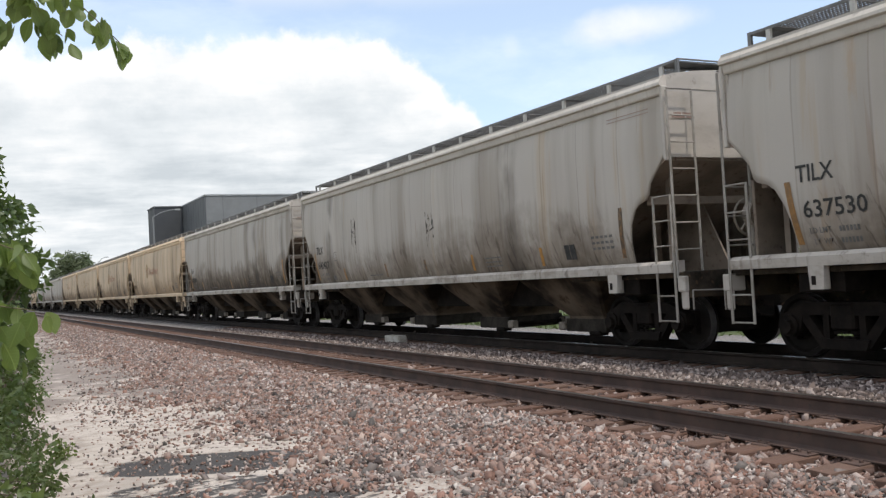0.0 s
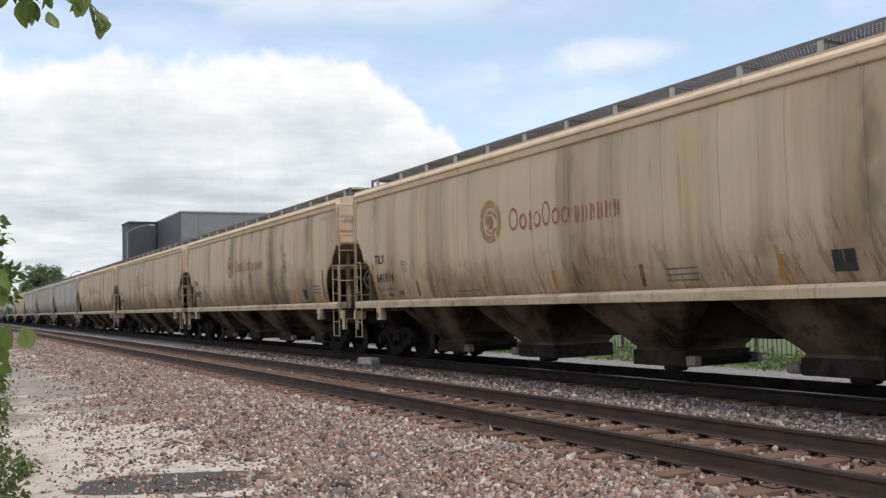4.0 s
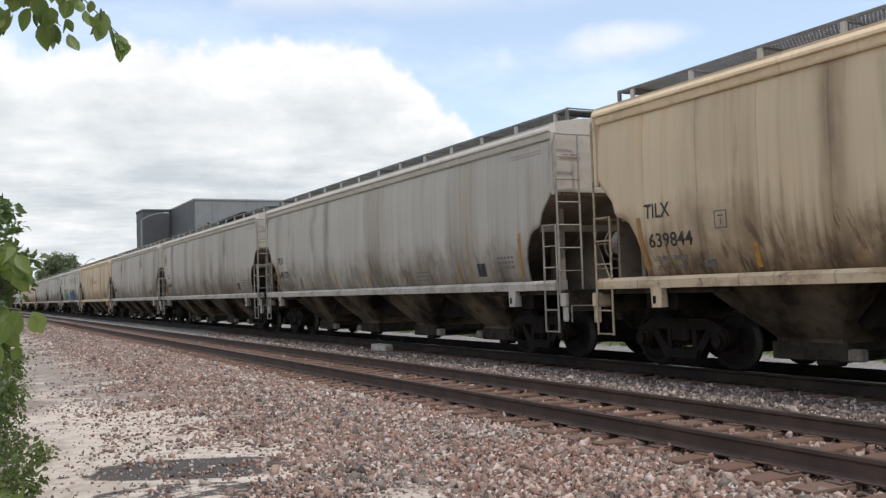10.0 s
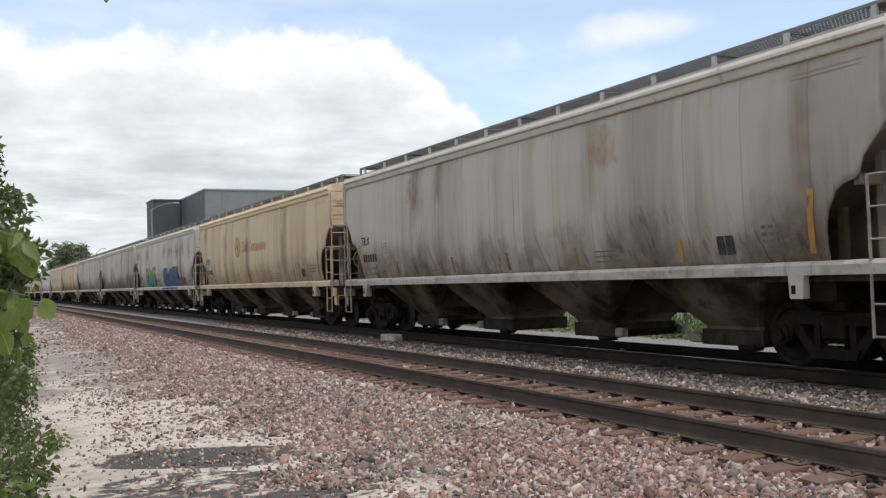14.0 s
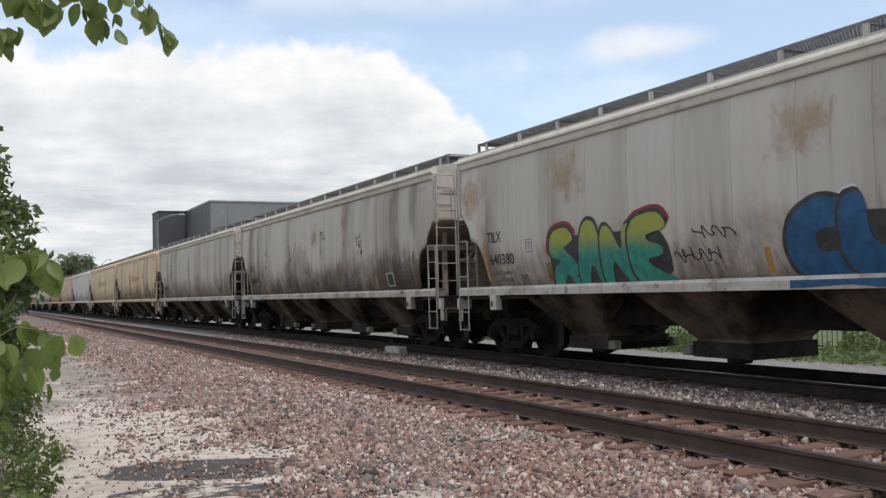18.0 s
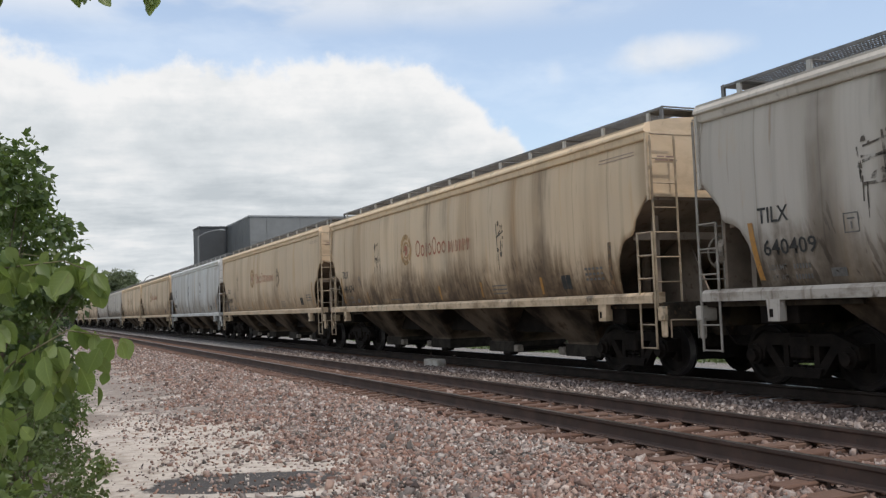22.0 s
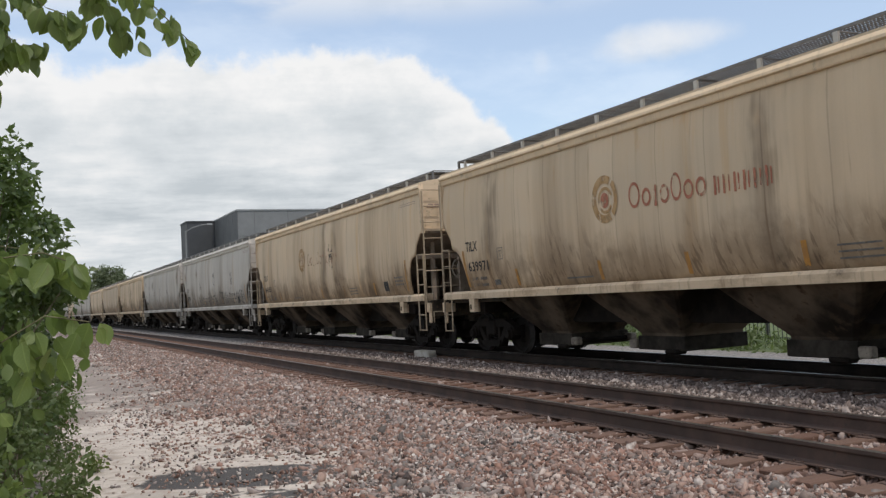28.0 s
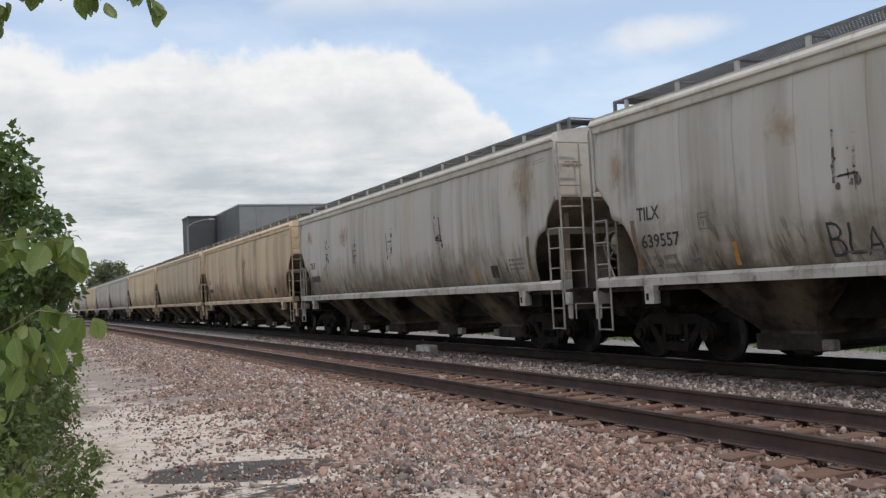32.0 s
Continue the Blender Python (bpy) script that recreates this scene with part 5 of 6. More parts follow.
# index, colour, grime, mark, number, emblem (d, faded) or None
CARS = [
    (-8, GREYCAR, 0.72, "TILX", "637530", None), (-7, GREYCAR, 0.84, "TILX", "640427", None), (-6, GREYCAR, 1.28, "TILX", "", None),
    (-5, TANCAR, 0.71, "TILX", "641914", (6.1, 0)), (-4, TANCAR, 0.86, "TILX", "642029", (6.3, 0)), (-3, TANCAR, 0.92, "TILX", "641969", (6.2, 1)),
    (-2, TANCAR, 0.98, "TILX", "639844", (6.3, 0)), (-1, GREYCAR, 0.74, "TILX", "649129", None), (0, GREYCAR, 0.80, "TILX", "640443", None),
    (1, GREYCAR, 0.80, "TILX", "", None), (2, TANCAR, 0.64, "SOXX", "639165", (6.2, 0)), (3, PALECAR, 0.82, "TILX", "640380", None),
    (4, GREYCAR, 1.22, "TILX", "640668", None), (5, GREYCAR, 1.02, "TILX", "640409", None), (6, TANCAR, 1.10, "TILX", "641674", (6.2, 0)),
    (7, TANCAR, 0.64, "TILX", "639929", (6.2, 0)), (8, BLUEGREY, 0.64, "TILX", "", None), (9, TANCAR, 0.75, "TILX", "639971", (6.2, 0)),
    (10, TANCAR, 0.86, "TILX", "641851", (6.2, 1)), (11, PALECAR, 0.90, "TILX", "639557", None), (12, PALECAR, 0.92, "TILX", "", None),
    (13, TANCAR, 0.90, "TILX", "", None), (14, DARKTAN, 0.82, "TILX", "", None), (15, TANCAR, 0.75, "TILX", "", (6.2, 1)),
    (16, GREYCAR, 0.75, "TILX", "", None), (17, PALECAR, 0.68, "TILX", "", None), (18, TANCAR, 0.68, "TILX", "", None), (19, GREYCAR, 0.68, "TILX", "", None), (20, TANCAR, 0.68, "TILX", "", None),
]
TRAIN = {}


def build_train():
    first = build_car()
    kinds = {GREYCAR: "grey", PALECAR: "pale grey", TANCAR: "tan", DARKTAN: "brownish tan", BLUEGREY: "pale blue-grey"}
    for i, (k, col, dirt, mark, number, logo) in enumerate(CARS):
        car = first if i == 0 else copy_thing(first, Matrix())
        TRAIN[k] = car
        car.matrix_basis = pose(TRAIN_C, 20.0 * k, 0)
        rng = random.Random(100 + k)
        tone = rng.uniform(0.95, 1.05)
        for o in car.children_recursive:
            if o.name.startswith("post"):
                o.color = (0.46, 0.45, 0.43, 0.4)
                continue
            # eave colour raised by 1.2 for the sunlight it catches
            o.color = (*(min(1.0, c * tone * (1.0 if o.name.startswith("body") else 0.60 if o.name.startswith(("ladder", "rung", "uncoupling")) else 1.2 if o.name.startswith("eave") else 0.95)) for c in col), dirt * (0.45 if o.name.startswith(("end_sheet", "eave", "roof")) else 1.25 if o.name.startswith("side_sill") else 1.0))
        extra = " with a worn round emblem" if logo else ""
        if k == 3:
            extra = " with blue graffiti"
        elif k == 11:
            extra = " with black sprayed slogans"
        grime = "heavily streaked" if dirt > 0.7 else "weathered"
        tagged(car, f"{grime} {kinds[col]} covered hopper freight car{extra}", "freight car", "cars of the train")
    for k, col, dirt, mark, number, logo in CARS:
        if k > 13:
            continue
        car = TRAIN[k]
        stencils(car, number, mark)
        if logo:
            emblem(car, 6.95, 3.02, logo[1])
    # worn tags: car, then their places along the side
    for k, spots in ((-8, (5.5, 12.0)), (-7, (4.5, 9.5)), (-4, (9.6, 13.5)), (-3, (4.4,)), (4, (3.5, 6.5, 10.0, 13.2)), (5, (3.3, 8.6)), (6, (4.6, 12.6)), (7, (3.6, 11.8)),
                     (8, (2.2, 7.6, 12.0)), (10, (10.4,)), (11, (5.6, 9.6, 13.9)), (12, (3.2, 6.0, 9.0, 12.4)), (13, (5.0, 10.0))):
        rng = random.Random(k)
        for j, d in enumerate(spots):
            scribble(TRAIN[k], d, rng.uniform(2.9, 3.2), rng.uniform(0.16, 0.28), rng.uniform(0.32, 0.46), 50 * k + j)
    for k, spots in ((3, ((0.5, 3.5, .5, .4), (4.2, 3.55, .55, .42), (9.7, 3.55, .5, .37), (11.6, 3.45, .6, .3), (13.5, 3.4, .55, .42), (15.05, 3.5, .42, .42), (16.6, 3.4, .32, .5))), (11, ((4.6, 3.5, .25, .25), (0.7, 3.4, .2, .3))),
                     (12, ((1.2, 3.6, .3, .2), (16.8, 3.6, .5, .4), (5.0, 3.4, .4, .3))), (2, ((1.0, 3.8, .25, .35),)), (1, ((12.4, 3.6, .4, .35), (4.6, 3.6, .3, .3))), (0, ((0.9, 3.4, .3, .35),)), (4, ((9.2, 3.4, .3, .35), (12.0, 3.5, .25, .5)))):
        for sp in spots:
            smear(TRAIN[k], *sp)
    slogans(TRAIN[11])
    bm = bmesh.new()
    prism(bm, [(HALF_B - 10.2, 4.795), (HALF_B - 14.4, 4.795), (HALF_B - 14.5, 4.88), (HALF_B - 14.2, 4.88), (HALF_B - 10.2, 4.84)], -1.06, -0.5)
    part("loose_plank", bm, CAST, TRAIN[0], "dark loose plank lying on the roof walkway")
    bm = bmesh.new()
    for a, b in (((-0.9, HALF_B - 8.0, 4.79), (-0.9, HALF_B - 7.86, 4.92)), ((-0.9, HALF_B - 7.86, 4.92), (-0.9, HALF_B - 7.72, 4.90)), ((-0.9, HALF_B - 7.72, 4.90), (-0.9, HALF_B - 7.62, 4.96))):
        tube(bm, a, b, 0.035, seg=6)
    part("bent_strap", bm, CAST, TRAIN[0], "dark bent strap on the roof walkway")
    murals(TRAIN[3])


def sprayed_words(parent, text, d, z, height, width, seed):
    """A word sprayed by hand: each capital a little off in height, place and slant."""
    rng = random.Random(seed)
    step = width / len(text)
    for k, ch in enumerate(text):
        if ch == " ":
            continue
        one = lettering(parent, ch, d + k * step, z + rng.uniform(-0.03, 0.03), height * rng.uniform(0.82, 1.12), SPRAY, step * rng.uniform(0.74, 0.98) * (0.4 if ch == "I" else 1.0), "sprayed_letter", -0.016, 0.006, rng.uniform(-0.12, 0.16))
        for v in one.data.vertices:
            v.co.y += 0.012 * math.sin(v.co.z * 23 + v.co.y * 5)


def slogans(car):
    sprayed_words(car, "BLACK LIVES MATTER", 5.25, 1.60, 0.44, 5.1, 1)
    sprayed_words(car, "DEFUND", 11.0, 1.58, 0.62, 2.15, 2)
    sprayed_words(car, "THE", 13.35, 1.62, 0.55, 0.95, 3)
    sprayed_words(car, "POLICE", 14.50, 1.58, 0.62, 1.75, 4)


def blob(bm, pts, grow=0.0):
    cx, cz = sum(p[0] for p in pts) / len(pts), sum(p[1] for p in pts) / len(pts)
    out = []
    for a, b in pts:
        d = math.hypot(a - cx, b - cz) or 1
        out.append((a + (a - cx) / d * grow, b + (b - cz) / d * grow))
    for _ in range(2):
        out = [(p[0] * (1 - f) + q[0] * f, p[1] * (1 - f) + q[1] * f) for p, q in zip(out, out[1:] + out[:1]) for f in (0.22, 0.78)]
    bm.faces.new([bm.verts.new((a, b, 0)) for a, b in out])


# fat letter shapes, drawn in a box one wide and one high
FAT = {
    "S": [(0, .62), (.1, .95), (.6, 1.02), (.85, .8), (.6, .70), (.45, .66), (.85, .42), (1, .05), (.72, -.02), (.52, .26), (.3, 0), (.02, 0), (.12, .36), (.42, .44), (.1, .5)],
    "A": [(.05, 0), (.25, .9), (.48, 1.05), (.75, .95), (1, 0), (.70, 0), (.60, .32), (.48, .32), (.36, 0)],
    "N": [(0, 0), (.05, .98), (.32, 1.02), (.64, .5), (.66, .98), (.98, 1.02), (1, 0), (.72, 0), (.36, .5), (.30, 0)],
    "E": [(.05, 0), (0, .95), (.8, 1.06), (1.05, .78), (.5, .72), (.5, .62), (.9, .54), (.85, .40), (.5, .38), (.5, .28), (1.25, .02), (.9, -.05)],
    "C": [(.95, .66), (.92, .98), (.5, 1.12), (.08, .9), (-.05, .5), (.05, .1), (.4, -.05), (.98, 0), (1.0, .36), (.62, .34), (.44, .36), (.40, .60), (.60, .68)],
    "L": [(0, 1), (.38, 1.08), (.42, .36), (1, .32), (1.02, -.02), (.02, -.02)],
    "O": [(.5, 1.08), (.1, .9), (-.02, .45), (.15, .02), (.6, -.05), (.98, .2), (1.02, .7), (.82, 1.02)],
    "K": [(0, 0), (.02, 1.05), (.38, 1.12), (.42, .70), (.76, 1.08), (.96, 1.12), (.92, .90), (.72, .55), (1.0, .30), (1.28, .70), (1.34, .0), (.95, -.05), (.44, .35), (.4, 0)],
}


def murals(car):
    # word shape, start, foot, width, height, pitch, fill, halo behind the black outline
    for word, d, z, w, h, pitch, fill, halo in (("SANE", 3.58, 1.44, 1.02, 1.12, 0.80, TAG_FADE, TAG_RED), ("CLOCK", 9.42, 1.46, 1.12, 0.98, 0.84, TAG_BLUE, TAG_WHITE)):
        bm = bmesh.new()
        span = pitch * (len(word) - 1) + w
        blob(bm, [(d + 0.1, z), (d + span, z), (d + span + 0.05, z + 0.55 * h), (d + span - 0.3, z + 0.9 * h), (d + 0.5 * span, z + 0.8 * h), (d + 0.25, z + 0.9 * h), (d - 0.02, z + 0.5 * h)])
        part("letter_backing", [wrap(bm, 0.007), bm][1], SPRAY, car)
        for k, ch in enumerate(word):
            x0 = d + k * pitch
            pts = [(x0 + a * w, z + b * h * (1.0 + 0.06 * math.sin(k * 2.3))) for a, b in FAT[ch]]
            for name, mat, grow, lift in (("letter_halo", halo, 0.14 if word == "SANE" else 0.11, 0.006), ("letter_outline", SPRAY, 0.075, 0.008 + 0.004 * k), ("letter", fill, 0.0, 0.010 + 0.004 * k)):
                if name == "letter_halo" and (word, k) in (("SANE", 1), ("SANE", 2), ("CLOCK", 0), ("CLOCK", 2)):
                    continue
                bm = bmesh.new()
                blob(bm, pts, grow)
                part(name, [wrap(bm, lift), bm][1], mat, car)
    # the blue runs down over the sill
    bm = bmesh.new()
    for k in range(9):
        a = 9.50 + 0.48 * k
        bm.faces.new([bm.verts.new((-1.66, HALF_B - c, e)) for c, e in ((a, 1.325 + 0.02 * (k % 3)), (a + 0.48, 1.325 + 0.02 * ((k + 1) % 3)), (a + 0.48, 1.437), (a, 1.437))])
    part("paint_on_sill", bm, TAG_BLUE, car, "blue spray paint run down over the sill")["kind"] = "stuff"
    for name, mat, label, rows in (("red_scrawl", TAG_RED, "dark red sprayed scrawl", ((14.38, 1.55, 1.2, 0.55, 7, 0.035, 3), (14.7, 1.5, 0.8, 0.4, 6, 0.06, 4), (14.6, 2.08, 0.4, 0.14, 1, 0.03, 5), (13.98, 1.40, 0.45, 0.3, 5, 0.03, 6))),
                                   ("black_scrawl", SPRAY, "thin black sprayed tag", ((7.15, 1.72, 0.95, 0.32, 5, 0.022, 7), (7.6, 2.08, 0.85, 0.26, 4, 0.022, 8)))):
        bm = bmesh.new()
        for row in rows:
            cursive(bm, *row)
        part(name, [wrap(bm), bm][1], mat, car, label)["kind"] = "stuff"


build_train()

# ---- foliage ----


def way(az, el):
    a, e = radians(az), radians(el)
    return Vector((math.sin(a) * math.cos(e), math.cos(a) * math.cos(e), math.sin(e)))


def leaf_bm(length, width, fold, droop, rng):
    """One ovate leaf, creased along the midrib, hanging from its stalk at the origin towards -z."""
    bm = bmesh.new()
    st = [(0.0, 0.04), (0.12, 0.55), (0.30, 0.93), (0.5, 1.0), (0.70, 0.80), (0.87, 0.42), (1.0, 0.03)]
    rows = []
    for f, w in st:
        y = droop * length * f * f
        hw = width / 2 * w
        k = 1 + rng.uniform(-.06, .06)
        rows.append([bm.verts.new((-hw * k, y + fold * hw, -f * length)), bm.verts.new((0, y, -f * length)), bm.verts.new((hw * k, y + fold * hw, -f * length))])
    for a, b in zip(rows, rows[1:]):
        bm.faces.new((a[0], a[1], b[1], b[0]))
        bm.faces.new((a[1], a[2], b[2], b[1]))
    return bm


LEAF_KINDS = []


def leaf_kinds():
    rng = random.Random(21)
    for k in range(9):
        bm = leaf_bm(rng.uniform(0.066, 0.092), rng.uniform(0.044, 0.057), rng.uniform(0.15, 0.6), rng.uniform(-0.25, 0.3), rng)
        LEAF_KINDS.append(mesh_from(bm, "leaf", LEAF, True))


leaf_kinds()


def spray(name, stem, side_twigs, n_leaves, seed, label, scale=1.0, spread=0.03, curl=38):
    """A leafy branch: stem points in its own space, twigs off it, and leaves hung along both."""
    rng = random.Random(seed)
    root = tagged(empty(name), label, "branch")
    bm = bmesh.new()
    n = len(stem) - 1
    for i, (a, b) in enumerate(zip(stem, stem[1:])):
        tube(bm, a, b, 0.0045 - 0.003 * i / n, 0.0045 - 0.003 * (i + 1) / n, seg=5)
    part("stem", bm, STEM, root)
    runs = [stem] + side_twigs
    for tw in side_twigs:
        bm = bmesh.new()
        for a, b in zip(tw, tw[1:]):
            tube(bm, a, b, 0.0018, 0.0012, seg=4)
        part("twig", bm, STEM, root)
    lens = [sum((Vector(b) - Vector(a)).length for a, b in zip(r, r[1:])) for r in runs]
    for k in range(n_leaves):
        run = rng.choices(runs, [min(l, 0.9) + 0.05 for l in lens])[0]
        i = len(run) - 2 - min(int(rng.random() ** 1.2 * (len(run) - 1)), len(run) - 2)
        p = Vector(run[i]).lerp(Vector(run[i + 1]), rng.random())
        lf = part("leaf", rng.choice(LEAF_KINDS), None, root)
        p += Vector((rng.uniform(-spread, spread), rng.uniform(-spread * 2, spread * 2), rng.uniform(-spread, spread * 0.4)))
        s = scale * rng.uniform(0.7, 1.15)
        lf.matrix_basis = Matrix.Translation(p) @ Euler((radians(rng.uniform(-curl, curl)), radians(rng.uniform(-curl, curl)), radians(rng.uniform(0, 360)))).to_matrix().to_4x4() @ Matrix.Scale(s, 4)
    # smaller leaves crowded along the older wood, too many to count
    bm = bmesh.new()
    for k in range(n_leaves):
        run = rng.choice(runs)
        i = rng.randrange(len(run) - 1)
        p = Vector(run[i]).lerp(Vector(run[i + 1]), rng.random()) + Vector((rng.uniform(-spread, spread), rng.uniform(-spread * 2, spread * 2), rng.uniform(-spread, spread * 0.3))) * 1.2
        one = bmesh.new()
        one.from_mesh(LEAF_KINDS[k % len(LEAF_KINDS)])
        one.transform(Matrix.Translation(p) @ Euler((radians(rng.uniform(-curl, curl)), radians(rng.uniform(-curl, curl)), radians(rng.uniform(0, 360)))).to_matrix().to_4x4() @ Matrix.Scale(scale * rng.uniform(0.45, 0.75), 4))
        me = bpy.data.meshes.new("one")
        one.to_mesh(me)
        one.free()
        bm.from_mesh(me)
        bpy.data.meshes.remove(me)
    part("small_leaves", bm, LEAF_SMALL, root, smooth=True)["kind"] = "stuff"
    return root


def flat(pts, k):
    """Points (right, up, away) in tenths of a metre, scaled."""
    return [(x * k, z * k, y * k) for x, y, z in pts]


# the overhanging branch: its own space starts at the outermost leaf
UPPER = spray("overhanging_branch",
              flat([(-12.5, -25.6, 3), (-11.0, -14, 2), (-9.6, -7.5, 1), (-8.6, -4.6, 0.5), (-7.2, -2.0, 0.3), (-6.0, 0.2, 0.2), (-4.6, 1.7, 0.1), (-3.0, 2.3, 0), (-1.7, 1.9, 0), (-0.8, 1.0, 0), (0, 0.15, 0)], 0.1),
              [flat(t, 0.1) for t in (
                  [(-6.0, 0.2, 0.2), (-5.2, 0.0, 0.5), (-4.2, 0.2, 0.8)], [(-4.6, 1.7, 0.1), (-3.8, 0.9, -0.4), (-2.9, 0.5, -0.7)], [(-3.0, 2.3, 0), (-2.2, 1.2, 0.4), (-1.6, 0.5, 0.5)],
                  [(-6.6, -1.0, 0.3), (-6.0, -1.2, 0), (-5.2, -0.9, -0.3)], [(-4.6, 1.7, 0.1), (-4.2, 2.4, 0.2), (-3.6, 3.0, 0.2)], [(-5.2, 1.0, 0.1), (-4.9, 0.2, -0.3), (-4.4, -0.3, -0.4)])],
              190, 5, "arching leafy branch with broad green leaves hanging against the sky", 0.88, 0.024, 27)
MIDDLE = spray("leafy_branch",
               flat([(-9.0, -19.4, 3), (-8.2, -9, 2), (-6.5, -2.2, 1.2), (-4.4, -0.8, 0.8), (-2.4, 0.2, 0.3), (-0.9, 0.35, 0), (-0.3, 0.1, 0)], 0.1),
               [flat(t, 0.1) for t in ([(-4.4, -0.8, 0.8), (-3.4, -1.2, 0.2), (-2.4, -1.0, 0)], [(-2.4, 0.2, 0.3), (-1.9, 0.6, 0.8), (-1.2, 0.5, 1.0)], [(-5.2, -1.3, 1.0), (-4.2, -0.2, 1.5), (-3.0, 0.3, 1.8)])],
               110, 6, "leafy shrub branch with broad green leaves over the path", 0.92, 0.045, 40)
LOWER = spray("leafy_branch",
              flat([(-8.6, -17.9, 3), (-7.6, -9, 2.2), (-6.0, -3.4, 1.6), (-4.2, -1.8, 1.0), (-2.6, -0.2, 0.5), (-1.4, 0.5, 0.1), (-0.4, 0.3, 0)], 0.1),
              [flat(t, 0.1) for t in ([(-4.2, -1.8, 1.0), (-3.2, -1.9, 0.3), (-2.2, -1.4, 0)], [(-2.6, -0.2, 0.5), (-1.8, -0.6, 0.9), (-1.0, -0.3, 1.1)], [(-5.2, -2.7, 1.3), (-4.0, -3.4, 0.8), (-2.8, -3.6, 0.5)], [(-5.6, -3.0, 1.4), (-5.0, -4.6, 1.0), (-4.2, -5.6, 0.8)])],
              150, 7, "low leafy shrub branch with broad bright green leaves", 0.88, 0.055, 40)

LOWEST = spray("leafy_branch",
               flat([(-8.0, -15.0, 3), (-7.0, -9, 2.2), (-5.6, -4.4, 1.6), (-4.4, -2.6, 1.0), (-2.8, -0.8, 0.5), (-1.2, 0.2, 0.1)], 0.1),
               [flat(t, 0.1) for t in ([(-5.6, -4.4, 1.6), (-4.4, -4.2, 0.3), (-3.0, -3.6, 0)], [(-4.4, -2.6, 1.0), (-3.4, -1.6, 0.6), (-2.2, -1.2, 0.3)], [(-6.4, -6.6, 1.8), (-5.0, -5.8, 1.0), (-3.8, -5.4, 0.6)])],
               120, 8, "low shrub branch with drooping green leaves beside the path", 0.9, 0.055, 45)


def leaf_cloud(name, pts, normals, size, mat, seed, parent=None, label="", aspect=0.55):
    """Many small folded leaves as one mesh."""
    rng = np.random.default_rng(seed)
    n = len(pts)
    a = rng.normal(size=(n, 3))
    a[:, 2] -= 0.5
    a += normals * 0.6
    a /= np.linalg.norm(a, axis=1, keepdims=True)
    b = np.cross(a, rng.normal(size=(n, 3)))
    b /= np.linalg.norm(b, axis=1, keepdims=True)
    c = np.cross(a, b)
    L = size * rng.uniform(0.6, 1.3, n)[:, None]
    W = L * aspect
    base = pts
    mid = pts + a * L * 0.5 + c * L * 0.08
    tip = pts + a * L + c * L * (-0.12)
    v = np.stack([base, mid + b * W * 0.5 + c * W * 0.15, mid, mid - b * W * 0.5 + c * W * 0.15, tip], 1).reshape(-1, 3)
    f = (np.array([(0, 1, 2), (0, 2, 3), (1, 4, 2), (2, 4, 3)])[None] + (np.arange(n) * 5)[:, None, None]).reshape(-1)
    me = bpy.data.meshes.new(name)
    me.vertices.add(n * 5)
    me.vertices.foreach_set("co", v.reshape(-1))
    me.loops.add(len(f))
    me.loops.foreach_set("vertex_index", f)
    me.polygons.add(n * 4)
    me.polygons.foreach_set("loop_start", np.arange(0, n * 12, 3))
    me.polygons.foreach_set("loop_total", np.full(n * 4, 3))
    me.update(calc_edges=True)
    me.materials.append(mat)
    ob = new(name, me)
    if parent is not None:
        ob.parent = parent
    if label:
        ob["label"] = label
    return ob


def clumps(rng, centre, radii, n_clumps, per, clump_r):
    """Leaf places gathered in clumps over an ellipsoid, thin inside."""
    cs = rng.normal(size=(n_clumps, 3))
    cs /= np.linalg.norm(cs, axis=1, keepdims=True)
    cs *= rng.uniform(0.35, 1.0, n_clumps)[:, None] ** 0.5
    cs = cs * radii + centre
    out = rng.normal(size=(n_clumps, per, 3))
    out /= np.linalg.norm(out, axis=2, keepdims=True)
    rr = clump_r * rng.uniform(0.5, 1.4, n_clumps)
    nrm = out.reshape(-1, 3)
    out = cs[:, None, :] + out * (rng.uniform(0.2, 1.0, (n_clumps, per, 1)) ** 0.6) * rr[:, None, None]
    return out.reshape(-1, 3), nrm, cs


